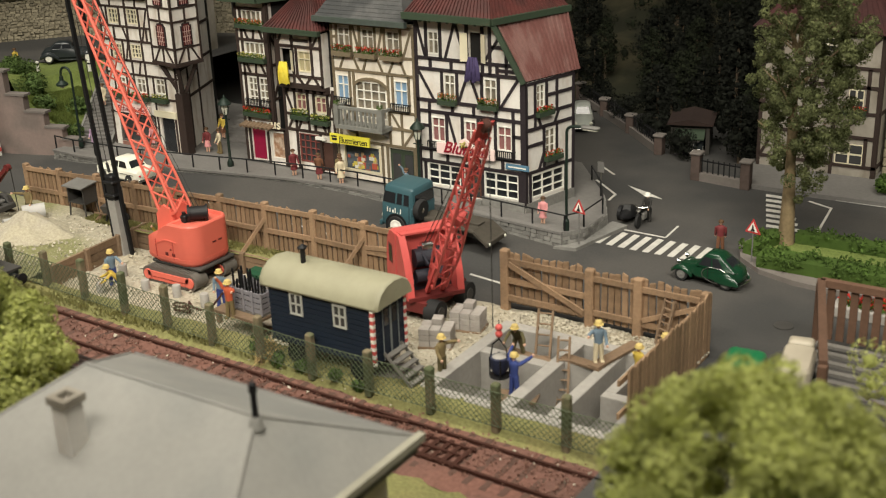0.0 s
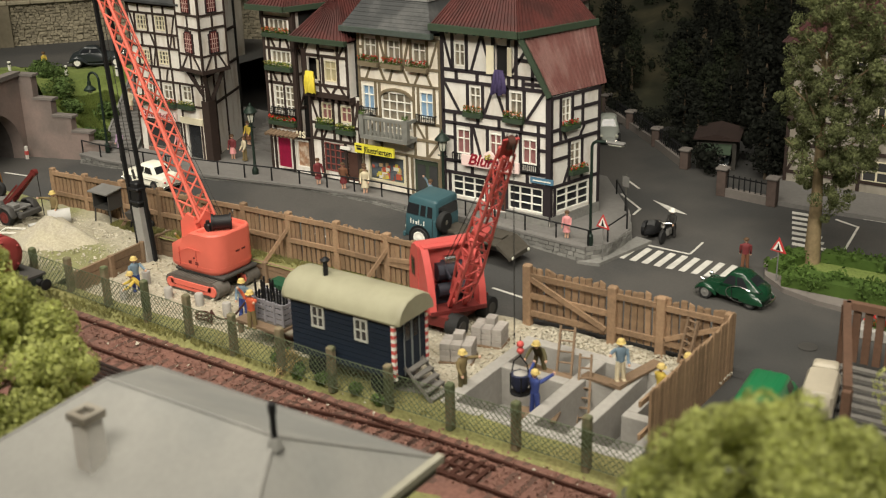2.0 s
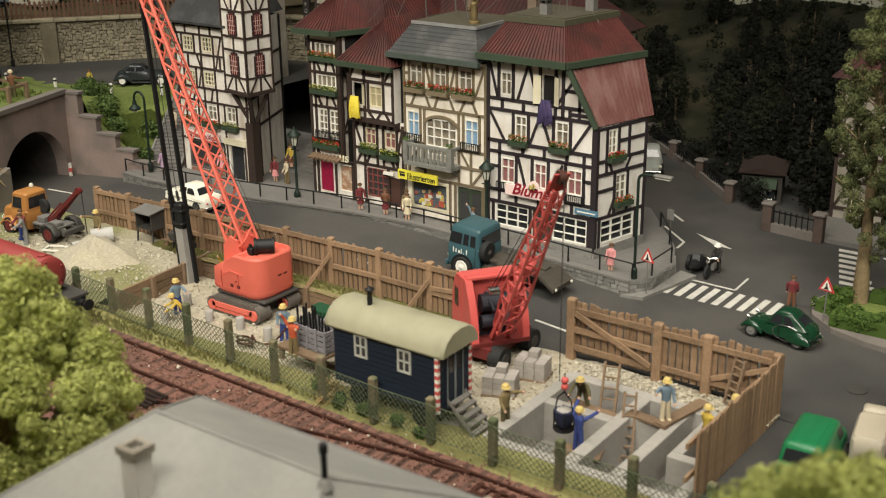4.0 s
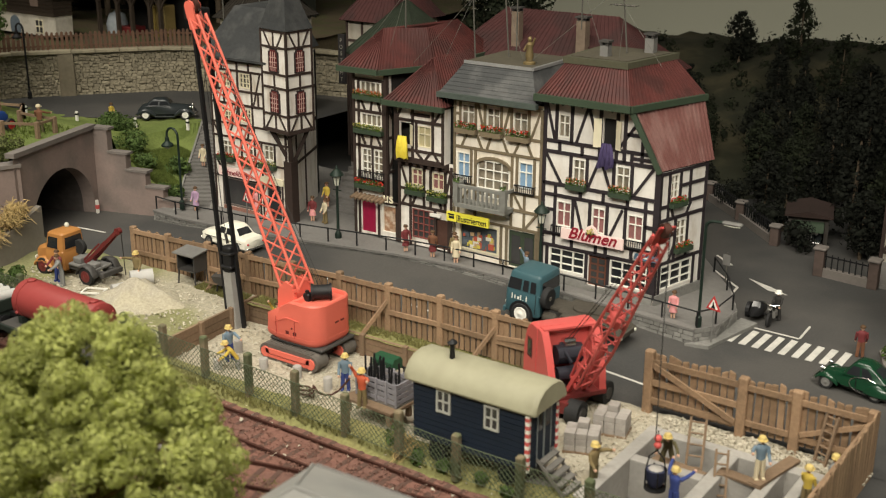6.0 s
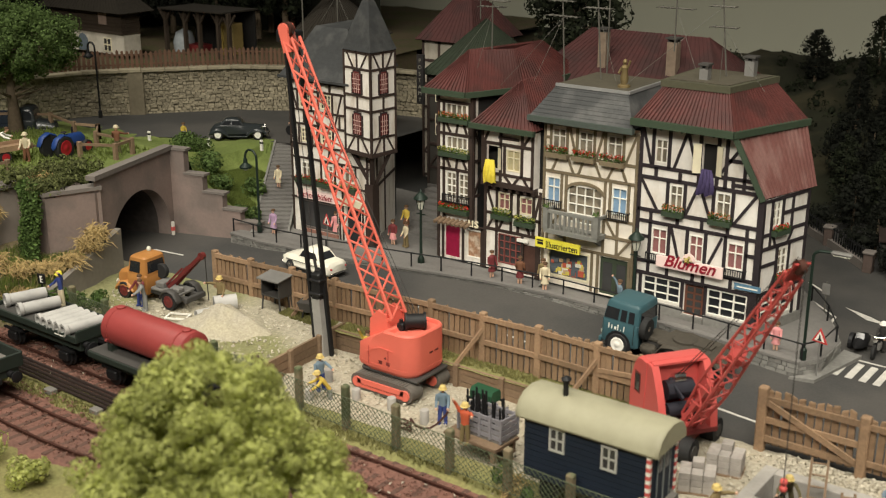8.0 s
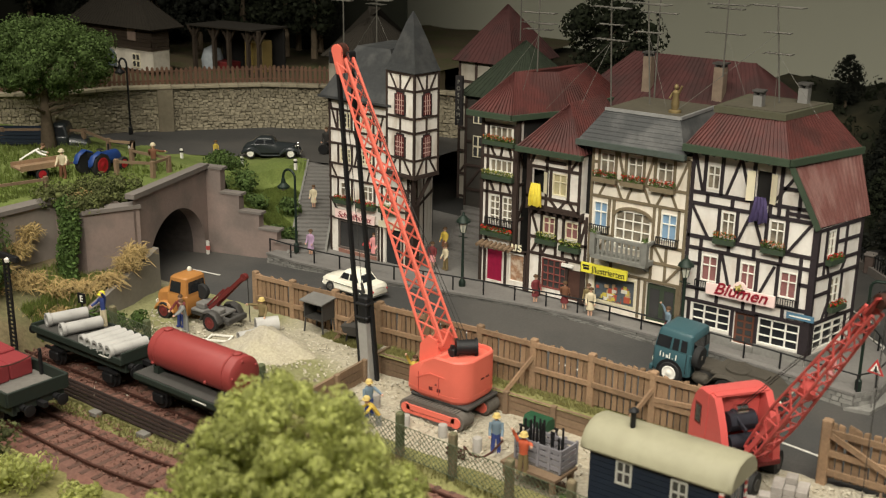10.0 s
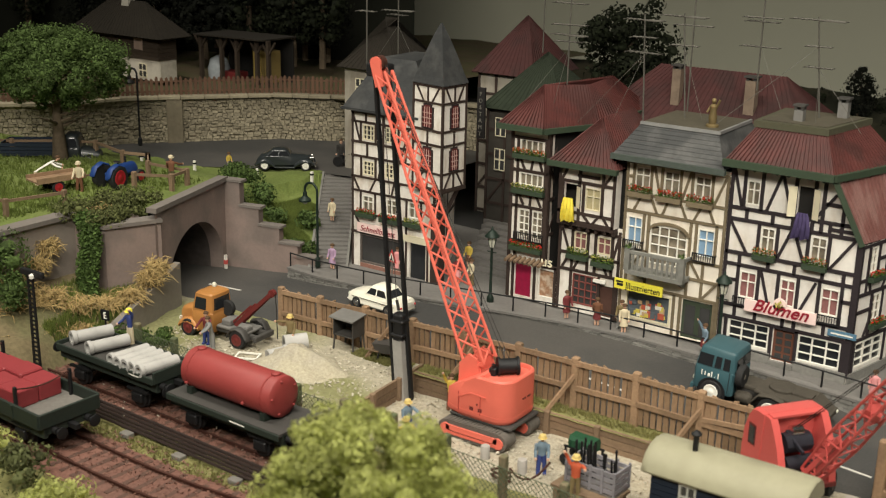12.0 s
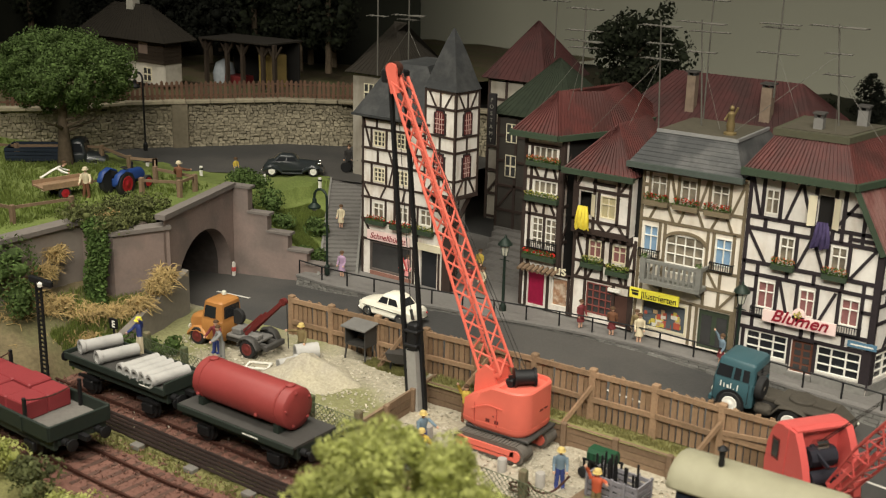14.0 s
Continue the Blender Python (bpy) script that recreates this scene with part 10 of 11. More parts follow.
# tree on the meadow, street tree on the island
tree("tree", -78.0, 44.7, 5.4, "broad green tree with an umbrella crown on the meadow", 1, 6.0, .46, (-1.0, .9, 6.2), (5.2, 4.0, 2.4), 300, .58, 120, .1, LEAF_MID, BARK, 44, 9, fill=.55, lift=.35)
tree("tree", -15.6, 54.4, .24, "tall slender olive-green street tree on the planted island", 1, 10.5, .33, (.5, 0, 8.9), (2.7, 2.4, 6.4), 330, .36, 210, .062, LEAF_BIRCH, BARK_PALE, 45, 16, fill=.3, lift=1.2)


def bush(x, y, z, r, h, leaf, label, seed, n=110, name="bush", size=.11):
    rng = random.Random(seed)
    m = Build()
    for _ in range(max(4, int(7 * r))):
        a, k = rng.uniform(0, 6.283), r * rng.random() ** .6 * .8
        clump(m, (k * math.cos(a), k * math.sin(a), h * rng.uniform(.3, .75)), h * rng.uniform(.32, .5), n, size, rng)
    return solo(name, m, leaf, x, y, z, 0, label, "bush", "bushes")


for i, (x, y, r, h) in enumerate(((-55.6, 23.0, 1.3, 1.5), (-52.3, 22.6, 1.2, 1.6), (-49.6, 22.0, 1.3, 1.5), (-57.5, 21.4, 1.2, 1.5), (-46.5, 22.4, .9, 1.0), (-40.2, 24.8, .8, .8))):
    bush(x, y, -.2, r, h, LEAF_FORE if i != 1 else LEAF_BIRCH, "yellow-green bush beside the siding", 60 + i)
for i, (x, y, r, h) in enumerate(((-60.9, 33.6, .9, 1.2), (-59.3, 34.3, 1.0, 1.5), (-58.6, 35.3, .7, 1.1), (-66.2, 31.4, 1.6, 2.6), (-64.6, 31.2, 1.2, 1.6))):
    bush(x, y, .2 if i < 3 else 3.2 - .9 * (i == 4), r, h, LEAF_MID if i > 2 else IVY, "dark green bush on the railway bank", 70 + i)
for i, (x, y, z, r, h) in enumerate(((-65.4, 49.9, 3.4, 1.2, 1.5), (-62.7, 51.7, 2.2, .9, 1.3), (-60.6, 48.9, 1.4, .7, .9), (-67.5, 51.0, 4.3, 1.2, 1.4), (-61.2, 49.0, 1.5, .6, .8), (-69.5, 52.3, 4.1, 1.2, 1.3), (-64.0, 49.5, 2.6, .9, 1.3))):
    bush(x, y, z, r, h, LEAF_MID, "green bush on the grass bank", 80 + i)
for i, (x, y, z, r, h) in enumerate(((-64.4, 37.4, 5.1, 1.2, 1.1), (-65.4, 37.0, 5.0, 1.2, 1.2), (-65.0, 39.3, 5.2, 1.2, .9), (-65.4, 40.3, 5.6, 1.3, 1.0), (-66.2, 38.6, 5.6, 1.3, 1.1), (-66.5, 36.9, 5.5, 1.4, 1.2), (-64.8, 38.0, 5.4, .8, .8))):
    bush(x, y, z, r, h, LEAF_STRAW, "overgrown green and straw-coloured bush over the wall", 90 + i, size=.09)


def straw(name, spots, n, label, seed):
    """Tangled dry stalks: one uncountable mass."""
    rng = random.Random(seed)
    m = Build()
    for (x, y, z, r, h) in spots:
        for _ in range(n):
            a, k = rng.uniform(0, 6.283), r * math.sqrt(rng.random())
            p = Vector((x + k * math.cos(a), y + k * math.sin(a), z + h * rng.random() * .7))
            b = rng.uniform(0, 6.283)
            d = Vector((math.cos(b), math.sin(b), rng.uniform(-.3, .9))).normalized() * rng.uniform(.3, .8)
            q = p + d * .6 + Vector((0, 0, .08))
            e = p + d + Vector((rng.uniform(-.2, .2), rng.uniform(-.2, .2), -.12))
            w = rng.uniform(.012, .03)
            o = Vector((-d.y, d.x, .2)).normalized() * w
            u = Vector((0, 0, w))
            m.loft([[p + o, p + u, p - o], [q + o, q + u, q - o], [e + o * .4, e + u * .4, e - o * .4]], caps=False)
    return solo(name, m, STRAW, label=label, category="dry grass", kind="stuff", fix=False)


straw("dry_grass", [(-62.3, 38.6, 2.5, .55, 1.1), (-62.0, 37.8, 2.2, .55, .9), (-62.1, 36.6, 1.7, .5, .6), (-62.6, 35.4, 1.5, .7, .6), (-63.4, 34.2, 1.5, .8, .7), (-64.8, 33.2, 1.9, .9, .8), (-66.4, 32.2, 2.5, 1.2, 1.3), (-68.5, 31.6, 2.8, 1.6, 1.8), (-65.6, 30.8, 1.4, 1.2, 1.2), (-67.6, 30.4, 1.1, 1.4, 1.5), (-63.4, 32.2, .8, .9, .7), (-62.2, 33.2, .7, .6, .5), (-64.0, 30.6, .6, .9, .8), (-64.7, 31.4, 1.0, .8, .7), (-63.4, 32.2, .7, .7, .5), (-66.4, 33.6, 1.6, .8, .6), (-65.6, 29.6, .5, 1.0, .8), (-66.3, 34.6, 4.0, .45, .9), (-66.2, 33.8, 3.2, .5, .9), (-66.0, 38.0, 5.5, .8, .5)], 400, "tangled straw-coloured dry grass on the railway bank", 31)


def ivy_fall():
    rng = random.Random(33)
    m = Build()
    for k in range(46):
        f = k / 45
        z = 5.8 - 5.0 * f
        leaves(m, (-65.2 + 1.3 * f + .25 * math.sin(7 * f), 36.4 - 1.0 * f, z), (.95 - .2 * f, .45, .45), 130, .12, rng, hollow=.2)
    return solo("ivy", m, IVY, label="green ivy hanging down over the retaining wall", category="ivy", kind="stuff")


ivy_fall()


def grass_tufts(name, spots, n, h, material, label, seed):
    rng = random.Random(seed)
    m = Build()
    for _ in range(n):
        x0, y0, x1, y1, z = rng.choice(spots)
        x, y = rng.uniform(x0, x1), rng.uniform(y0, y1)
        zz = z(x, y) if callable(z) else z
        for _ in range(3):
            a = rng.uniform(0, 6.283)
            o = Vector((math.cos(a), math.sin(a), 0)) * .035
            t = Vector((x + rng.uniform(-.12, .12), y + rng.uniform(-.12, .12), zz + h * rng.uniform(.5, 1.2)))
            p = Vector((x, y, zz - .05))
            m.add([p - o, p + o, t], [(0, 1, 2)])
    return solo(name, m, material, label=label, category="grass", kind="stuff", fix=False)


TUFT = leaf_mat("olive_blade", (0.27, 0.26, 0.1), .3, .45)
LUSH = leaf_mat("green_blade", (0.19, 0.24, 0.06), .3, .45)
grass_tufts("grass_blades", [(-62, 32.2, -14, 33.3, .05), (-62, 32.4, -14, 33.5, .1), (-46, 40.5, -28, 41.3, .5), (-50, 40.3, -46.6, 41.2, .4), (-60, 27.3, -25, 28.3, -.25)], 9000, .18, TUFT, "short olive grass blades along the tracks and fences", 35)
grass_tufts("meadow_blades", [(-90, 36, -66.5, 46.5, hill), (-65.5, 49.0, -61.6, 50.6, hill), (-65.5, 50.6, -62.8, 52.4, hill), (-65.5, 52.4, -64.0, 54, hill), (-90, 32, -68, 38, hill)], 22000, .3, LUSH, "fresh green meadow blades above the tunnel", 36)
grass_tufts("bank_grass", [(-63.4, 33.4, -61.6, 36.2, bank_front), (-65.5, 33.6, -63.0, 36.0, bank_front), (-64.0, 36.0, -62.6, 38.2, bank_front), (-63.2, 31.6, -61.4, 33.4, bank_front)], 1800, .45, LUSH, "green grass growing through the dry stalks", 33)
chips("ballast_stones", [(-62, 29.0, 0, 32.0, -.12), (-62, 29.4, -8, 31.4, -.1), (-62, 24.4, -30, 28, -.13)], 9000, .07, BALLAST_CHIP, "reddish brown ballast stones round the rails", 37)
chips("white_stones", [(-60, 29, -12, 33, -.05)], 160, .08, STONE_CHIP, "few loose white stones along the track", 38)


# rail fences on the meadow
def rail_fence(line, label, zf=hill):
    g = thing("rail_fence", 0, 0, 0, 0, label, "fence", "meadow fences", kind="structure")
    rng = random.Random(5)
    tops = []
    for x, y in line:
        z = zf(x, y)
        part("post", Build().cbox(x - .13, y - .13, z - .2, x + .13, y + .13, z + 1.05, .03), WOOD_DARK, g)
        tops.append(Vector((x, y, z + .85 + rng.uniform(-.06, .06))))
    for a, b in zip(tops, tops[1:]):
        part("rail", Build().bar(a, b, .1, .16), WOOD_DARK, g)


rail_fence([(-79.5, 35.2), (-75.5, 34.2), (-71.8, 33.6), (-68.6, 33.9), (-67.8, 37.1)], "low wooden post-and-rail fence at the edge of the meadow")
rail_fence([(-84, 42.5), (-81.5, 43.6), (-79.3, 45.6), (-77.0, 46.8), (-73.3, 45.9), (-71.5, 46.4)], "low wooden post-and-rail fence along the upper road")
rail_fence([(-71.5, 46.4), (-69.8, 44.9), (-66.5, 45), (-66.1, 43.4), (-68.2, 42.4)], "low wooden post-and-rail fence above the tunnel mouth")
figure("farmer", -73.4, 39.4, 5.7, 140, WHITE, F_CREAM, "stooping model farm hand in white behind the cart", None, ((-30, 60), (-30, 60)), bend=60)
figure("farmer", -70.3, 40.1, 5.7, 30, F_CREAM, F_BROWN, "model farm hand in a pale shirt beside the tractor", F_CREAM, ((-60, 40), (-40, 50)))
figure("farmer", -67.4, 44.6, 5.72, 200, F_BROWN, F_OLIVE, "model farmer in brown with a straw hat at the fence", F_CREAM, ((-20, 50), (-50, 40)))
for x, y, z in ((-73.6, 52.3, 4.3), (-69.0, 53.6, 4.2), (-65.6, 55.3, 4.2), (-77, 50.6, 4.6)):
    g = thing("marker_post", x, y, z - .1, 0, "small white roadside post with a dark band", "post", "roadside posts", kind="structure")
    part("post", Build().cbox(-.1, -.08, 0, .1, .08, .75, .02), WHITE, g)
    part("band", Build().box(-.105, -.085, .5, .105, .085, .62), BLACK, g)
# Small figure shape stands in for a yellow hydrant-like marker.
figure("walker", -72.6, 54.6, 4.17, 60, F_YELLOW, F_GREY, "small pale yellow figure standing in for a roadside marker", tall=1.1)

# ---- small yard things ----
def wheelbarrow():
    # Barrow shape stands in for a small dark box on legs.
    g = thing("wheelbarrow", -48.2, 40.9, .4, 20, "dark grey barrow shape standing in for a box on legs", "wheelbarrow")
    part("tub", Build().loft([[(-.45, -.28, .42), (.45, -.28, .42), (.45, .28, .42), (-.45, .28, .42)], [(-.62, -.4, .95), (.62, -.4, .95), (.62, .4, .95), (-.62, .4, .95)]]), DARK_GREY, g)
    for s in (-1, 1):
        part("leg", Build().bar((-.3, s * .3, .45), (-.38, s * .32, 0), .08, .08), BLACK, g)
        part("handle", Build().bar((-.3, s * .32, .5), (-1.0, s * .38, .62), .07, .07), WOOD_DARK, g)
    part("wheel", Build().lathe([(.05, -.07), (.24, -.07), (.26, 0), (.24, .07), (.05, .07)], 12, (.62, 0, .26), "y"), TYRE, g)


wheelbarrow()


def sieve_frame():
    g = thing("sieve_frame", -53.9, 36.9, .42, 25, "flat white rectangular frame lying in the yard", "frame")
    for x0, y0, x1, y1 in ((-.6, -.4, .6, -.32), (-.6, .32, .6, .4), (-.6, -.32, -.52, .32), (.52, -.32, .6, .32)):
        part("frame_bar", Build().box(x0, y0, 0, x1, y1, .08), WHITE, g)


sieve_frame()
for x, y, h in ((-43.6, 37.0, .75), (-41.3, 36.3, .6), (-39.3, 36.4, .7), (-37.3, 36.2, .75), (-43.0, 35.0, .6)):
    solo("concrete_stub", Build().lathe([(.21, 0), (.21, h * .85), (.19, h * .85 + .03), (.02, h * .85 + .03)], 14), CONCRETE, x, y, -.52, 0, "round pale concrete pile stub in the gravel", "pile stub", "pile stubs", smooth=40)


def loose_chain():
    m = Build()
    pts = [(-38.0, 34.9, -.3)]
    for k in range(16):
        a = k * .9
        pts.append((-37.6 + .45 * math.cos(a), 35.0 + .3 * math.sin(a), -.35 + .03 * k))
    pts += [(-37.0 + 1.2 * t, 34.9 + 1.0 * t, .1 - .5 * math.sin(math.pi * t) + .5 * t) for t in (.1, .3, .5, .7, .9, 1.0)]
    m.pipe(pts, .05, 5)
    solo("loose_chain", m, RUST, 0, 0, 0, 0, "dark rusty chain heaped beside the wire fence", "chain")


loose_chain()


def plank_platform():
    g = thing("plank_platform", -24.7, 33.9, .05, 12, "small platform of weathered pale planks by the trailer steps", "platform")
    for k in range(5):
        part("plank", Build().cbox(-.8, -.62 + .25 * k, .14, .8, -.4 + .25 * k, .24, .02), WOOD_GREY, g)
    for x in (-.55, .55):
        part("bearer", Build().box(x - .1, -.6, 0, x + .1, .6, .14), WOOD_DARK, g)


plank_platform()
for i, (x, y, r, h) in enumerate(((-31.2, 33.1, .4, .7), (-26.6, 32.3, .22, .55), (-28.3, 32.35, .25, .5), (-29.6, 32.4, .25, .55), (-25.4, 32.3, .2, .45))):
    bush(x, y, -.05, r, h, IVY, "low dark green shrub between trailer and wire fence", 170 + i, n=70)
straw("straw_tuft", [(-30.6, 32.9, .1, .25, .7), (-30.4, 32.75, .0, .35, .3)], 90, "small tuft of dry straw at a fence post", 32)
solo("yellow_bucket", Build().lathe([(.16, 0), (.22, .4), (.19, .4), (.14, .06), (.02, .06)], 12), YELLOW, -19.9, 34.3, -1.34, 0, "small yellow bucket on the cellar floor", "bucket")

# ---- grey-roofed building in front ----
GUTTER = mat("weathered_gutter", (0.36, 0.34, 0.27), 0.6, 0, 0.15, 300, 0.1, 0.3, 60)


def front_building():
    g = thing("house", 0, 0, 0, 0, "cream house with a low grey felt hip roof beside the tracks", "house")
    x0, x1, y0, y1, ze, zr = -25.1, -15.0, 13.8, 21.3, 6.5, 8.4
    part("wall", Build().box(x0 + .6, y0 + .6, -.4, x1 - .6, y1 - .6, ze), PLASTER_OCHRE, g)
    rl, rr = (-22.5, 17.5, zr), (-16.9, 17.55, zr)
    A, B, C, D = (x0, y0, ze), (x1, y0, ze), (x1, y1, ze), (x0, y1 - .15, ze)
    low = [(a, b, c - .12) for a, b, c in (A, B, C, D)]
    r = Build().add([A, B, C, D, rl, rr] + low, [(0, 1, 5, 4), (1, 2, 5), (2, 3, 4, 5), (3, 0, 4), (6, 9, 8, 7), (0, 6, 7, 1), (1, 7, 8, 2), (2, 8, 9, 3), (3, 9, 6, 0)])
    part("roof", r, ROOF_FELT, g)
    for p, q in ((rl, rr), (rr, C), (rl, D), (rr, B), (rl, A)):
        part("felt_seam", Build().tube(Vector(p), Vector(q), .05, 6), ROOF_FELT, g)
    part("gutter", Build().bar((x1 + .06, y0, ze - .02), (x1 + .06, y1 + .1, ze - .02), .22, .2), GUTTER, g)
    part("fascia", Build().bar((x1 - .08, y0, ze - .3), (x1 - .08, y1, ze - .3), .12, .36), WOOD_GREY, g)
    part("gutter", Build().bar((x0, y0 - .05, ze - .05), (x1, y0 - .05, ze - .05), .2, .2), GUTTER, g)
    part("gutter", Build().bar((D[0], y1 - .02, ze - .1), (x1 + .1, y1 + .06, ze - .1), .12, .12), GREY, g)
    c = Build()
    cx, cy = -21.0, 15.6
    for a, b, d, e in ((-.3, -.3, .3, -.18), (-.3, .18, .3, .3), (-.3, -.18, -.18, .18), (.18, -.18, .3, .18)):
        c.box(cx + a * .85, cy + b * .85, 7.0, cx + d * .85, cy + e * .85, 8.62)
    ch = part("chimney", c, PLASTER, g)
    cap = Build()
    for a, b, d, e in ((-.38, -.38, .38, -.2), (-.38, .2, .38, .38), (-.38, -.2, -.2, .2), (.2, -.2, .38, .2)):
        cap.box(cx + a * .85, cy + b * .85, 8.6, cx + d * .85, cy + e * .85, 8.8)
    part("chimney_cap", cap, PLASTER_SHADED, ch)
    part("flue", Build().box(cx - .19, cy - .19, 8.3, cx + .19, cy + .19, 8.4), DARK, ch)
    part("vent_pipe", Build().lathe([(.075, 8.1), (.075, 9.1), (.1, 9.12), (.1, 9.35), (.03, 9.4)], 10, (-16.75, 17.4, 0)), BLACK, g, smooth=40)
    part("pipe_collar", Build().lathe([(.2, 8.2), (.13, 8.42), (.08, 8.5)], 10, (-16.75, 17.4, 0)), ROOF_FELT, g)


front_building()


# ---- planted island, garden walls and the far house ----
def hedge(x0, y0, x1, y1, w, h, seed, label):
    rng = random.Random(seed)
    m = Build()
    d = Vector((x1 - x0, y1 - y0, 0))
    L = d.length
    u = d / L
    n = Vector((-u.y, u.x, 0))
    m.prism([Vector((x0, y0, 0)) + n * (w * .4), Vector((x0, y0, 0)) - n * (w * .4), Vector((x1, y1, 0)) - n * (w * .4), Vector((x1, y1, 0)) + n * (w * .4)], (0, 0, h * .8))
    for _ in range(int(L * w * 9)):
        p = Vector((x0, y0, 0)) + u * rng.uniform(0, L) + n * rng.uniform(-w / 2, w / 2)
        leaves(m, (p.x, p.y, h * rng.uniform(.45, .9)), .3, 26, .1, rng, hollow=.4)
    return solo("hedge", m, HEDGE, 0, 0, .24, 0, label, "hedge", "island hedges")


hedge(-15.9, 51.5, 6, 51.3, 1.6, .75, 51, "clipped green hedge along the kerb of the island")
hedge(-15.2, 54.9, 6, 55.0, .9, .7, 52, "clipped green hedge at the back of the island")
hedge(-16.7, 52.2, -16.0, 54.8, .9, .7, 53, "short clipped green hedge round the end of the island")
sheet("island_lawn", -16.0, 51.9, 7, 54.7, .3, .5, .05, LAWN, "green lawn between the island hedges", category="lawn")


def triangle_sign(x, y, z, top, label):
    g = thing("warning_sign", x, y, z, -14, label, "road sign", "warning signs", kind="structure")
    part("pole", Build().tube((0, .04, 0), (0, .04, top), .035, 6), GREY, g)
    m = Build().prism([(-.42, 0, top - .52), (.42, 0, top - .52), (0, 0, top + .2)], (0, .04, 0))
    p = part("plate", m, SIGN_RED, g)
    part("field", Build().prism([(-.27, -.012, top - .44), (.27, -.012, top - .44), (0, -.012, top + .04)], (0, .01, 0)), WHITE, p)
    part("mark", Build().prism([(-.12, -.02, top - .42), (.13, -.02, top - .42), (.05, -.02, top - .25), (.02, -.02, top - .1), (-.03, -.02, top - .12), (-.04, -.02, top - .28)], (0, .007, 0)), BLACK, p)


triangle_sign(-24.6, 49.7, .22, 2.2, "red and white triangular warning sign at the zebra crossing")
triangle_sign(-16.3, 51.3, .24, 2.0, "red and white triangular warning sign on the island")
triangle_sign(-53.3, 48.0, 1.2, 2.1, "red and white triangular warning sign on the footway")
figure("pedestrian", -18.3, 52.6, .02, 200, F_RED, F_BROWN, "model man in a dark red suit at the zebra crossing", tall=1.9)


def pillar(parent, x, y, z0, z1, w=.55):
    b = part("pillar", Build().cbox(x - w / 2, y - w / 2, z0, x + w / 2, y + w / 2, z1 - .15, .03), PILLAR, parent)
    part("pillar_cap", Build().cbox(x - w * .65, y - w * .65, z1 - .16, x + w * .65, y + w * .65, z1, .05), COPING, b)


PILLAR = mat("pillar_stone", (0.09, 0.065, 0.055), 0.9, 0, 0.3, 300, 0.3, 0.3, 90)


def garden_wall():
    g = thing("garden_wall", 0, 0, 0, 0, "low grey wall with stone pillars and dark iron fence panels", "garden wall", kind="structure")
    line = [(-20.4, 62.4), (-23.5, 62.8)]
    back = [(-26.0, 65.1), (-27.4, 66.6), (-31, 70.3), (-34.4, 73.5), (-38, 77)]
    for x, y in line + back[1:]:
        pillar(g, x, y, 0, 1.7 if y < 64 else 1.3)
    for (xa, ya), (xb, yb) in [((-20.4, 62.4), (-23.5, 62.8))] + list(zip(back[1:], back[2:])):
        part("low_wall", Build().bar((xa, ya, .25), (xb, yb, .25), .4, .5), COPING, g)
        n = int(math.hypot(xb - xa, yb - ya) / .32)
        for k in range(1, n):
            f = k / n
            part("bar", Build().bar((xa + (xb - xa) * f, ya + (yb - ya) * f, .5), (xa + (xb - xa) * f, ya + (yb - ya) * f, 1.35), .06, .06), BLACK, g)
        part("fence_rail", Build().bar((xa, ya, 1.2), (xb, yb, 1.2), .06, .08), BLACK, g)
    for k, (x, y) in enumerate(((-29.2, 68.9), (-32.8, 72.4), (-36.4, 75.8), (-26.4, 66.0))):
        bush(x + .5, y + .3, .1, .9, 1.7, LEAF_FAR_UNLIT, "dark shrub behind the garden wall", 140 + k)


garden_wall()


# Garage walls nearly black: the dim corner is put into the plaster colour.
GARAGE_SHADE = mat("garage_shade_plaster", (0.045, 0.041, 0.035), 0.9, 0, 0.15, 300, 0.1, 0.3, 50)


def garage():
    g = thing("garage", -25.7, 67.3, 0, 16, "small dim garage with a green tilted door and brown roof", "garage")
    part("wall", Build().box(-1.7, 0, 0, -1.35, 3.5, 2.9).box(1.35, 0, 0, 1.7, 3.5, 2.9).box(-1.7, 3.3, 0, 1.7, 3.5, 2.9).box(-1.35, 0, 2.5, 1.35, .3, 2.9), GARAGE_SHADE, g)
    part("roof", Build().prism([(-2.0, -.35, 2.9), (2.0, -.35, 2.9), (2.0, -.35, 3.02), (0, -.35, 3.5), (-2.0, -.35, 3.02)], (0, 4.0, 0)), mat("garage_roof", (0.028, 0.016, 0.013), 0.9, 0, 0.3, 300, 0.3, 0.3, 40), g)
    part("door", Build().prism([(-1.3, -.9, 1.75), (1.3, -.9, 1.75), (1.3, .2, 2.5), (-1.3, .2, 2.5)], (0, 0, .1)), GREEN_TRIM, g)
    part("floor", Build().box(-1.35, 0, .02, 1.35, 3.3, .06), CONCRETE_DARK, g)
    g.scale = (.7, .82, .66)


garage()


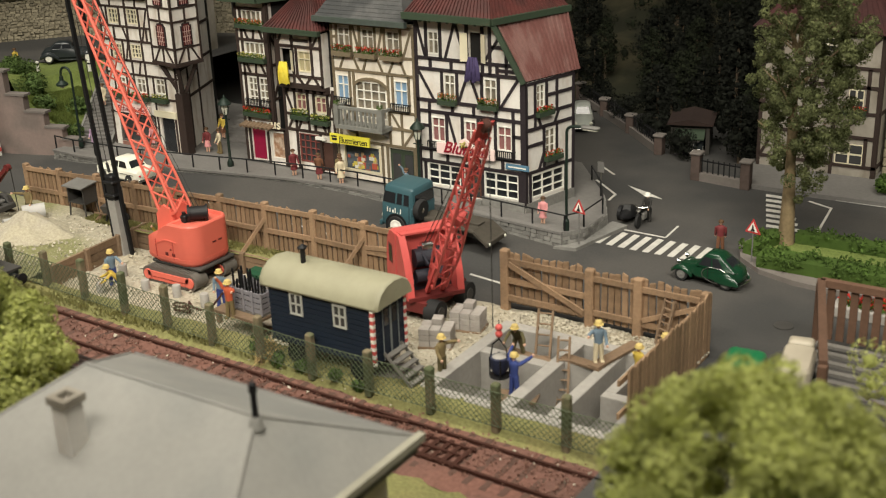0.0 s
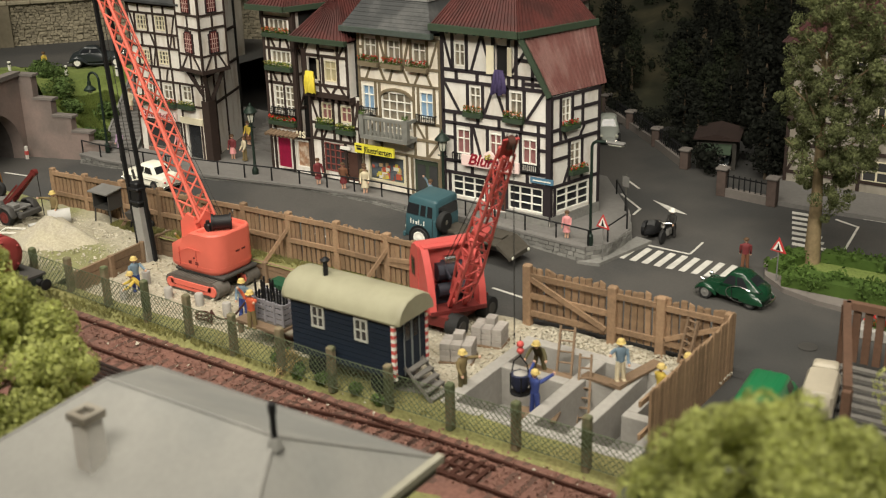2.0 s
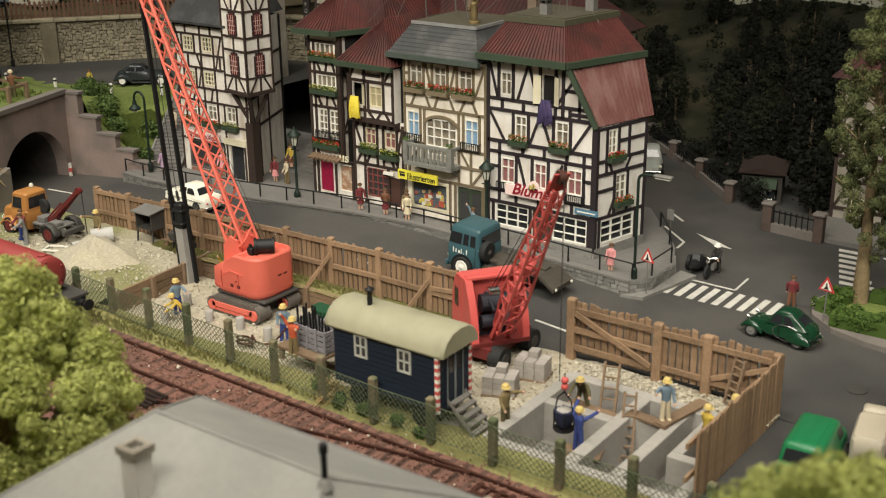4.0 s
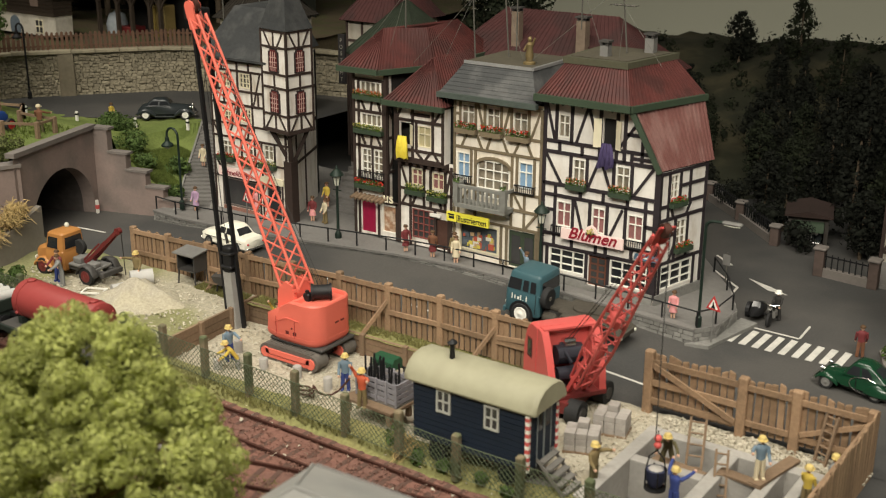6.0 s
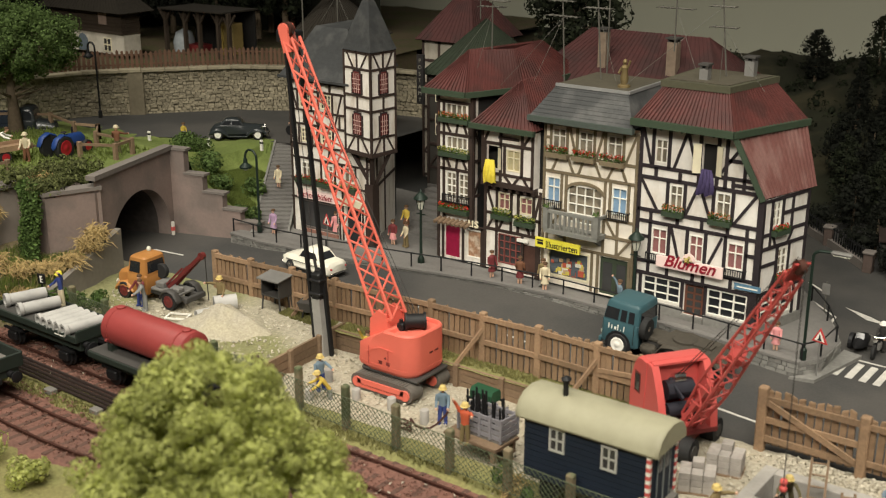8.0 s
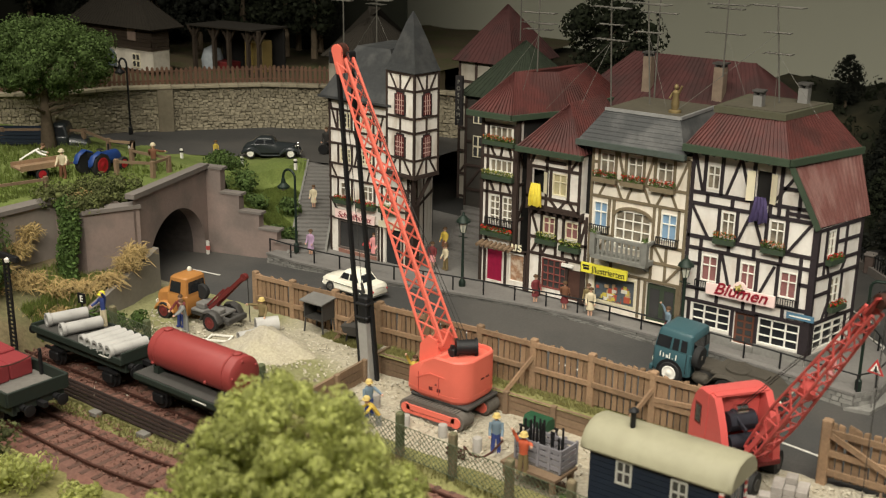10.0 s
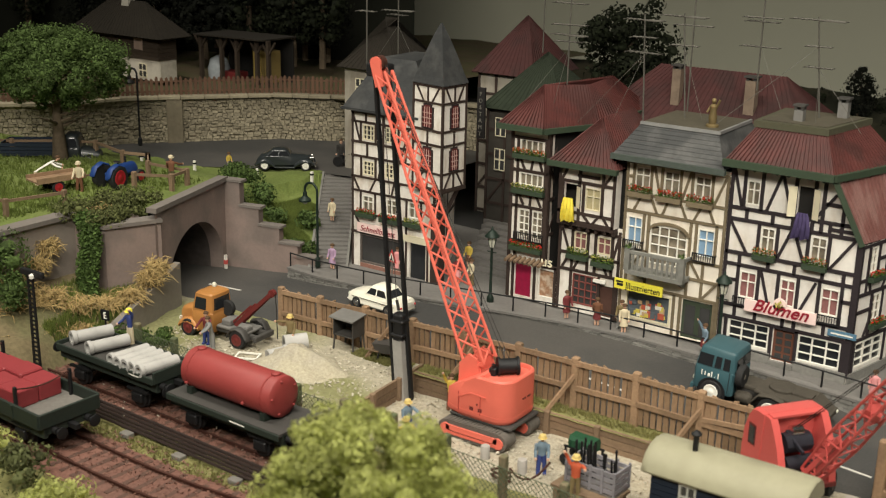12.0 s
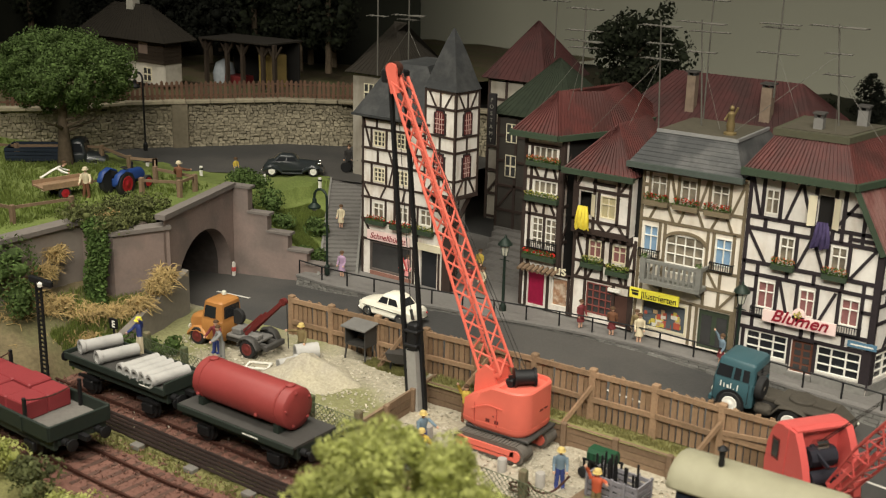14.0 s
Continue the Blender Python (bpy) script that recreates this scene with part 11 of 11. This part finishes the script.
def far_house():
    # White walls drawn grey: dim light is put into the plaster.
    h, B = plain_house("far_house", -21.2, 66.5, -14.4, 73, .2, 8.5, 11.8, ROOF_OLD, PLASTER_SHADED, "half-timbered white house with dark beams beyond the junction", 2.2, ((-16.65, -15.1, .95, 2.15), (-16.15, -15.3, 4.15, 5.3), (-18.0, -17.0, 7.3, 8.1), (-20.0, -19.3, .6, 1.6), (-20.0, -19.2, 4.2, 5.3)), .5, False)
    F = Facade(B, (0, 66.5), (1, 0))
    timbers(h, F, TIMBER, [(8.3, -21.2, -14.4), (6.5, -21.2, -14.4), (3.95, -21.2, -14.4), (2.55, -21.2, -14.4), (.85, -21.2, -14.4), (5.45, -21.2, -14.4)],
            [(-21.1, .2, 8.4), (-20.1, .2, 8.4), (-19.1, .2, 8.4), (-18.1, .2, 8.4), (-16.85, .2, 8.4), (-15.0, .85, 2.55), (-14.5, .2, 8.4), (-15.1, 3.95, 6.5)],
            [(-21.0, .9, -20.2, 2.5), (-19.0, 2.5, -18.2, .9), (-16.7, 2.6, -15.2, 3.9), (-16.2, 6.5, -14.7, 8.2), (-18.0, .9, -17.2, 2.5), (-21.0, 4.0, -20.2, 5.4), (-18.9, 6.6, -18.2, 8.2)], w=.2)
    S = Facade(B, (-14.4, 66.5), (0, 1))
    timbers(h, S, TIMBER, [(8.3, 0, 6.5), (3.95, 0, 6.5), (.85, 0, 6.5)], [(.1, .2, 8.4), (2.2, .2, 8.4), (4.4, .2, 8.4)], w=.2)
    flower_box(h, F, -16.35, -15.1, 4.1, FLOWER_RED, 71)


far_house()
m = Build()
rng = random.Random(72)
for r in range(9):
    x = -14.2
    while x < -4:
        w = rng.uniform(.45, .9)
        m.cbox(x, 67.4 + rng.uniform(0, .12), .2 + .55 * r, x + w - .05, 68.2, .72 + .55 * r, .06)
        x += w
tagged(solo("rubble_wall", m, STONE_REST, label="rough yellowish stone wall beside the far house", category="wall", kind="structure"))
bush(-13.4, 64.6, .25, 1.0, .9, HEDGE, "low green shrub before the stone wall", 73)



def pergola():
    g = thing("pergola", 0, 0, 0, 0, "reddish brown slatted wooden pergola beside the street", "pergola")
    for x, y in ((-11.1, 44.0), (-9.0, 36.9), (-5.5, 44.0), (-4.5, 36.9)):
        part("post", Build().cbox(x - .16, y - .16, 0, x + .16, y + .16, 3.0, .04), WOOD_RED, g)
    part("beam", Build().bar((-11.1, 44.0, 3.0), (-9.0, 36.9, 3.0), .3, .3), WOOD_RED, g)
    part("beam", Build().bar((-11.1, 44.0, 3.0), (-4.5, 44.0, 3.0), .3, .3), WOOD_RED, g)
    for k in range(14):
        x = -10.8 + .45 * k
        part("slat", Build().box(x, 43.95, .6, x + .3, 44.05, 2.8), WOOD_RED, g)
    for k in range(9):
        f = k / 9
        part("crossbar", Build().bar((-11.0 + 2.0 * f, 43.6 - 6.9 * f, .5), (-4.6 + .3 * f, 43.6 - 6.9 * f, .5), .3, .12), WOOD_GREY, g)


pergola()


def planter():
    g = thing("planter", -10.3, 48.0, 0, 0, "concrete planter filled with red flowers at the kerb", "planter")
    part("trough", Build().cbox(-1.2, -.5, 0, 4.2, .5, .5, .06), CONCRETE, g)
    rng = random.Random(9)
    part("greenery", leaves(Build(), (1.5, 0, .62), (2.6, .45, .3), 900, .11, rng), HEDGE, g)
    part("blossoms", leaves(Build(), (1.5, 0, .78), (2.5, .42, .3), 420, .1, rng), FLOWER_RED, g)


planter()

# ---- distance ----
def far_slope(x, y):
    k = max(0, min(1, (y - 76) / 26))
    edge = max(0, min(1, (-34 - x) / 12))
    return .0 + (6.6 + 1.2 * noise.noise((x * .05, 2, 0)) + .5 * noise.noise((x * .2, 5, 0))) * k * k * (3 - 2 * k) * (1 - .0 * edge)


# Blotchy grass, darkened: weak light on the hill is put into its colour.
FAR_GRASS_UNLIT = mat("far_grass_unlit", (0.02, 0.021, 0.011), 0.95, 0, 0.5, 90, 0.6, 0.5, 18, tint=(0.055, 0.048, 0.026), tscale=22, tamount=0.8)
sheet("far_hill", -130, 74, 60, 104, far_slope, 1.2, .35, FAR_GRASS_UNLIT, "dim olive hillside far behind the town", category="hill")
SKY_PAINT = mat("painted_sky", (0.5, 0.5, 0.4), 0.95, 0, 0.03, 20, 0, 0.08, 3)
solo("backdrop", Build().add([(-190 + 280 * i / 20, 112 - 14 * ((i - 10) / 10) ** 2, z) for z in (-8, 70) for i in range(21)], [(i, i + 1, 22 + i, 21 + i) for i in range(20)]), SKY_PAINT, label="dull grey-green painted sky board behind the landscape", category="backdrop", kind="structure", smooth=60, fix=False)
# Plain dark sheet added for the unlit depth of the forest.
FOREST_SHADE = mat("forest_shade", (0.009, 0.01, 0.006), 1.0, 0, 0.4, 60, 0, 0.4, 10)
solo("forest_backdrop", Build().add([(-150 + 71 * i / 6, 60 + 25 * i / 6, z) for z in (2, 45) for i in range(7)], [(i, i + 1, 8 + i, 7 + i) for i in range(6)]), FOREST_SHADE, label="near-black sheet standing in for unlit forest behind the farm", category="backdrop", kind="structure", fix=False)


def far_shrubs():
    rng = random.Random(88)
    m = Build()
    for _ in range(330):
        x, y = rng.uniform(-62, 14), 78 + 24 * rng.random() ** .8
        r = rng.uniform(.35, 1.0)
        clump(m, (x, y, far_slope(x, y) + r * .3), r, 40, .16, rng)
    return solo("far_shrubs", m, LEAF_UNLIT, label="dark scrub scattered over the far hillside", category="scrub", kind="stuff")


far_shrubs()


def dark_tree(h, w, seed, leaf, label, conifer=False):
    rng = random.Random(seed)
    g = thing("dark_tree", 0, 0, -40, 0, label, "tree", "far forest")
    part("trunk", Build().tube((0, 0, -.5), (0, 0, h * .9), .22, 7, .06), BARK, g)
    m = Build()
    for k in range(22):
        f = k / 21
        r = w * ((1 - f) * .95 + .08) if conifer else w * math.sin(math.pi * (.15 + .8 * f)) ** .7
        for _ in range(3):
            a = rng.uniform(0, 6.283)
            q = r * rng.uniform(.3, .85)
            clump(m, (q * math.cos(a), q * math.sin(a), h * (.15 + .83 * f) + rng.uniform(-.2, .2)), max(.25, r * .42), 34, .17, rng)
    part("crown", m, leaf, g)
    return g


kinds = [dark_tree(8, 2.0, 201, LEAF_FAR_UNLIT, "dark conifer in the dim forest behind the town", True), dark_tree(7, 2.4, 202, LEAF_FAR_UNLIT, "dark broadleaf tree in the dim forest behind the town"), dark_tree(9, 2.2, 203, LEAF_UNLIT, "dark green tree in the dim forest behind the town")]
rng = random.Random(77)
# The four trees round the garage are added to shade it.
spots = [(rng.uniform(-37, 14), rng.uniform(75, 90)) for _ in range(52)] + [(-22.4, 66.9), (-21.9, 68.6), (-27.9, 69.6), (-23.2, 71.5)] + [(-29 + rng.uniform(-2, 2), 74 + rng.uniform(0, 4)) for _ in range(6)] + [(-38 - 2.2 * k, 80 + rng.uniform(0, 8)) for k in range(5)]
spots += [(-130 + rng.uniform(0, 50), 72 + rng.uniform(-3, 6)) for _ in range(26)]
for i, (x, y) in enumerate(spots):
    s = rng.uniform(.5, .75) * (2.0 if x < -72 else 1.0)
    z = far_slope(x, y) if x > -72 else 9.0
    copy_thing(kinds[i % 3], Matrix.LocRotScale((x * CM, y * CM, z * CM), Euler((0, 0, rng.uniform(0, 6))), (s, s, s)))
for i, (x, y, z, s) in enumerate(((-24.0, 70.5, .1, .95), (-41.5, 96, 5.5, .62), (-36.5, 96.5, 5.2, .68), (-28, 95, 5.2, .8))):
    kinds[i % 3].matrix_basis = Matrix.LocRotScale((x * CM, y * CM, z * CM), Euler((0, 0, i)), (s, s, s)) if i < 3 else kinds[i % 3].matrix_basis
tree("dark_tree", -53, 75.5, 2, "large dark tree rising behind the red roofs", 1, 11, .4, (0, 0, 9.5), (3.4, 2.6, 4.6), 60, .95, 80, .2, LEAF_UNLIT, BARK, 48, 12, fill=.25, lift=.8)

# the room behind the camera and above
ROOM = mat("room_wall", (0.1, 0.09, 0.08), 0.9, 0, 0.1, 20, 0, 0.1, 3)
solo("ceiling", Build().box(-195, -62, 110, 95, 125, 114), ROOM, label="dim dark ceiling of the exhibition room", category="ceiling", kind="structure")
solo("wall_south", Build().box(-191, -62, -14, 91, -58, 110), ROOM, label="dim wall of the exhibition room", category="wall", kind="structure")
solo("wall_west", Build().box(-195, -62, -14, -191, 121, 110), ROOM, label="dim wall of the exhibition room", category="wall", kind="structure")
solo("wall_east", Build().box(91, -62, -14, 95, 121, 110), ROOM, label="dim wall of the exhibition room", category="wall", kind="structure")
solo("wall_north", Build().box(-195, 121, -14, 95, 125, 110), ROOM, label="dim wall of the exhibition room", category="wall", kind="structure")
solo("room_floor", Build().box(-195, -62, -18, 95, 125, -14), ROOM, label="dark floor of the exhibition room", category="floor", kind="structure")

# ---- street furniture and pedestrians ----
def street_railing():
    g = thing("street_railing", 0, 0, 0, 0, "thin black iron railing along the raised footway", "railing", kind="structure")
    line = [Vector((x, y + .25, footway_z(x))) for x, y in KERB_LINE]
    lens = []
    for a, b in zip(line, line[1:]):
        lens.append((b - a).length)

    def at(s):
        for (a, b), ln in zip(zip(line, line[1:]), lens):
            if s <= ln:
                return a.lerp(b, s / ln)
            s -= ln
        return line[-1]
    total = sum(lens)
    n = 19
    P = [at(total * k / n) for k in range(n + 1)]
    side = [Vector((x, y, footway_z(x))) for x, y in ((-24.75, 50.6), (-24.75, 52.8), (-26.0, 55.2), (-27.6, 57.4))]
    for p in P + side:
        part("post", Build().tube(p, p + Vector((0, 0, .85)), .05, 6), BLACK, g)
    for a, b in list(zip(P, P[1:])) + list(zip([P[-1]] + side, side)):
        part("rail", Build().tube(a + Vector((0, 0, .82)), b + Vector((0, 0, .82)), .04, 6), BLACK, g)


street_railing()


def lantern(x, y, z, h):
    g = thing("street_lantern", x, y, z, 0, "old-fashioned dark green street lantern on a slim post", "street lamp", "lanterns")
    part("post", Build().lathe([(.2, 0), (.2, .25), (.12, .4), (.09, .5), (.07, h - .9), (.12, h - .86), (.05, h - .8)], 10), LAMP_GREEN, g, smooth=40)
    part("arm", Build().bar((-.3, 0, h - 1.1), (.3, 0, h - 1.1), .05, .05), LAMP_GREEN, g)
    part("glass", Build().lathe([(.14, h - .82), (.26, h - .2)], 6), LAMP_GLASS, g)
    for k in range(6):
        a = 2 * math.pi * k / 6
        part("glazing_bar", Build().bar((.15 * math.cos(a), .15 * math.sin(a), h - .82), (.27 * math.cos(a), .27 * math.sin(a), h - .2), .03, .03), LAMP_GREEN, g)
    part("hood", Build().lathe([(.42, h - .22), (.4, h - .14), (.16, h + .12), (.08, h + .16), (.05, h + .32), (.01, h + .36)], 10), LAMP_GREEN, g, smooth=40)


lantern(-47.6, 49.6, 1.2, 4.0)
lantern(-34.5, 50.35, 1.12, 4.0)


def bow_lamp(x, y, z, h, reach, rz, material, label, flat=False):
    g = thing("street_lamp", x, y, z, rz, label, "street lamp", "bow lamps")
    part("base", Build().lathe([(.16, 0), (.16, .5), (.09, .6)], 8), material, g)
    r = reach / 2 if not flat else .3
    pts = [(0, 0, .4), (0, 0, h - r)]
    if flat:
        pts += [(.06, 0, h - .12), (.25, 0, h), (reach, 0, h + .05)]
    else:
        pts += [(r - r * math.cos(a), 0, h - r + r * math.sin(a)) for a in (math.pi * k / 8 for k in range(1, 9))] + [(2 * r, 0, h - r - .2)]
    part("pole", Build().pipe(pts, .075, 7), material, g, smooth=40)
    if flat:
        part("head", Build().cbox(reach - .2, -.16, h - .02, reach + .75, .16, h + .12, .05), GREY, g)
        part("lens", Build().cbox(reach - .1, -.12, h - .08, reach + .68, .12, h - .02, .02), LAMP_GLASS, g)
    else:
        part("head", Build().lathe([(.12, h - r - .15), (.14, h - r - .4), (.38, h - r - .62), (.38, h - r - .72)], 12, (2 * r, 0, 0)), material, g, smooth=40)
        part("bulb", Build().lathe([(.2, h - r - .7), (.2, h - r - .8), (.05, h - r - .9)], 10, (2 * r, 0, 0)), LAMP_GLASS, g, smooth=40)


bow_lamp(-25.3, 49.75, .86, 5.4, 1.0, 0, LAMP_GREEN, "modern green street lamp with a flat bright head", True)
bow_lamp(-59.0, 48.2, 1.3, 5.1, .95, 180, LAMP_GREEN, "dark green bow-shaped street lamp on the bank")
bow_lamp(-81, 54, 4.7, 5.6, .8, 180, BLACK, "black bow-shaped street lamp beside the upper road")

figure("pedestrian", -26.7, 49.9, .95, 10, F_PINK, F_PINK, "model woman in a pink coat with a bag", skirt=True, tall=1.65)
figure("pedestrian", -42.9, 49.85, 1.24, 60, F_RED, F_RED, "model woman in a dark red dress on the footway", skirt=True)
figure("pedestrian", -41.1, 49.9, 1.24, 200, F_BROWN, F_RED, "model woman in brown by the railing", skirt=True)
figure("pedestrian", -39.9, 50.3, 1.24, 10, F_KHAKI, F_GREY, "model man in a beige coat before the newsagent")
figure("pedestrian", -39.5, 49.85, 1.24, 30, F_CREAM, F_CREAM, "model woman in a pale dress before the newsagent", skirt=True)
figure("pedestrian", -35.1, 49.95, 1.15, 330, F_PALEBLUE, F_RED, "model woman in blue and red waving by the lantern", skirt=True, arms=((60, 20), (-70, 10)))
figure("pedestrian", -50.9, 51.2, 1.24, 20, F_RED, F_PINK, "model woman in a red dress by the corner house", skirt=True)
figure("pedestrian", -50.0, 51.3, 1.24, 340, F_CREAM, F_KHAKI, "model man in a cream shirt by the corner house")
figure("pedestrian", -51.6, 53.4, 1.5, 0, F_YELLOW, F_BROWN, "model woman in yellow in the alley", skirt=True)
figure("pedestrian", -50.2, 57.6, 2.2, 180, F_RED, F_BROWN, "model man in red walking up the alley")
figure("pedestrian", -48.8, 56.0, 2.0, 160, F_OLIVE, F_BLACK, "model man in olive walking up the alley")
figure("pedestrian", -61.9, 53.0, 2.62, 20, F_CREAM, F_CREAM, "model woman in a cream dress on the long stairs", skirt=True, tall=1.7)
figure("pedestrian", -58.2, 48.6, 1.24, 10, F_LILAC, F_LILAC, "model lady in a lilac dress at the stair foot", skirt=True)
figure("pedestrian", -58.9, 52.6, 2.9, 10, F_YELLOW, F_CREAM, "model woman in pale yellow on the outdoor stairs", skirt=True)
figure("pedestrian", -54.6, 50.3, 1.24, 10, F_PINK, F_PINK, "model woman in a salmon dress before the snack bar", skirt=True, tall=1.9)
figure("worker", -56.9, 37.0, .35, 10, F_RED, F_BLUE, "model worker in red and blue beside the tow truck", None, ((-50, 30), (-40, 40)))
figure("worker", -56.2, 36.7, .35, 330, F_GREY, F_GREY, "model worker in grey beside the tow truck", None, ((-60, 30), (-30, 50)), bend=15)

figure("pedestrian", -67.2, 60.3, 4.17, 20, F_BLACK, F_BLACK, "dark-clothed model man beside a bicycle on the upper road", tall=2.2)


def bicycle():
    g = thing("bicycle", -66.6, 60.0, 4.17, 20, "thin dark bicycle at the head of the stairs", "bicycle")
    for x in (-.55, .55):
        part("wheel", Build().lathe([(.32, -.03), (.36, -.03), (.36, .03), (.32, .03)], 16, (x, 0, .36), "y"), BLACK, g)
    part("frame", Build().pipe([(-.55, 0, .36), (-.1, 0, .36), (.4, 0, .8), (-.25, 0, .8), (-.1, 0, .36)], .03, 5).tube((.55, 0, .36), (.4, 0, .95), .03, 5), BLACK, g)
    part("handlebar", Build().bar((.38, -.22, .97), (.38, .22, .97), .04, .04), BLACK, g)
    part("saddle", Build().cbox(-.38, -.08, .84, -.1, .08, .9, .02), BLACK, g)


bicycle()


def sign_pole():
    g = thing("sign_pole", -26.6, 56.5, .2, -10, "thin pale pole with a small plate at the corner", "road sign", kind="structure")
    part("pole", Build().tube((0, 0, -.2), (0, 0, 2.3), .04, 6), ANTENNA, g)
    part("plate", Build().cbox(-.22, -.06, 1.6, .22, -.03, 2.2, .01), GREY, g)


sign_pole()

# ---- roof aerials ----
def aerial(x, y, z0, z1, booms, guys=(), lean=0.0):
    """A mast with cross booms (height above the foot, length, turn, looped): looped booms are narrow folded frames."""
    g = thing("roof_aerial", x, y, z0, 0, "thin dark grey television aerial with guy wires on a roof", "aerial", "roof aerials")
    h = z1 - z0
    part("mast", Build().tube((0, 0, -.3), (lean * h, 0, h), .045, 6), ANTENNA, g)
    for lvl, ln, turn, looped in booms:
        a = radians(turn)
        u = Vector((math.cos(a), math.sin(a), 0))
        v = Vector((-u.y, u.x, 0))
        c = Vector((lean * lvl, 0, lvl))
        b = part("boom", Build().tube(c - u * ln * .5, c + u * ln * .5, .04, 5), ANTENNA, g)
        n = max(4, int(ln / .24))
        for k in range(n):
            p = c + u * ln * (-.5 + k / (n - 1))
            w = .42 - .16 * k / n
            part("element", Build().tube(p - v * w, p + v * w, .028, 5), ANTENNA, b)
        if looped:
            q = [c + u * ln * .1 + v * .3, c + u * ln * .52 + v * .26, c + u * ln * .52 - v * .26, c + u * ln * .1 - v * .3]
            part("loop", Build().pipe(q + q[:1], .034, 5), ANTENNA, b)
    for top, dx, dy, dz in guys:
        part("guy_wire", Build().tube((lean * top, 0, top), (dx, dy, dz), .012, 4), ANTENNA, g)


aerial(-58.3, 52.0, 13.0, 17.2, ((3.2, 1.1, 5, False),))
aerial(-59.0, 56.0, 13.1, 17.0, ((2.8, 2.0, 8, True), (2.55, 1.2, -10, False)), ((1.9, 1.9, -.5, -.6), (1.9, -1.7, -.6, -.8)))
aerial(-45.85, 54.0, 13.0, 17.6, ((4.4, 1.9, -4, False), (3.25, 1.9, 6, False), (2.7, 2.0, -6, True), (2.35, 1.5, 10, False)), ((2.0, -2.0, -1.6, -1.3), (2.0, .3, -2.6, -2.2)))
aerial(-41.4, 54.5, 11.8, 17.1, ((5.0, 2.1, -3, True), (4.1, 1.3, 8, False), (3.3, 1.9, -5, False)), ((3.2, -3.0, -2.0, -.6), (3.2, -1.2, -2.4, -1.4)), -.06)
aerial(-38.6, 53.5, 12.2, 17.4, ((5.05, 2.4, -6, True), (3.6, 1.4, 6, False)), ((3.5, 1.2, -.6, 0),), -.09)
aerial(-39.4, 55.6, 12.0, 18.6, ((4.6, 2.0, 4, False), (6.2, 1.6, -3, False)))
aerial(-36.4, 57.5, 13.6, 19.4, ((3.5, 2.0, 4, False), (3.3, 1.7, -6, False), (2.0, 2.0, -3, False)), ((2.0, 1.8, -.9, -1.2),))
aerial(-31.85, 54.0, 12.8, 17.7, ((4.75, 2.6, -5, True), (3.5, 1.2, 3, False), (2.5, 1.3, -2, False)), ((3.5, -4.3, -2.4, -.4), (2.4, .3, -1.6, 0), (2.4, 2.2, -.6, -.3)), -.12)
aerial(-52.1, 62.0, 13.7, 17.4, ((3.2, 1.6, 5, False),))


def roof_statue():
    g = Build()
    g.lathe([(.45, 0), (.45, .25), (.32, .32)], 8)
    g.lathe([(.24, .3), (.3, .7), (.22, 1.05), (.27, 1.35), (.1, 1.5)], 8)
    g.ball((0, 0, 1.66), .17, 8, 6)
    g.tube((.2, 0, 1.3), (.42, -.05, 1.75), .08, 6)
    g.tube((-.22, 0, 1.3), (-.4, -.1, .95), .08, 6)
    g.v = [(a * .75, b * .75, c * .85) for a, b, c in g.v]
    solo("roof_statue", g, GOLD, -36.6, 52.25, 12.0, 0, "small weathered golden statue on the slate roof", "statue", smooth=50)


GOLD = mat("old_gold", (0.2, 0.15, 0.07), 0.5, 0.4, 0.3, 300, 0.2, 0.3, 150)
roof_statue()
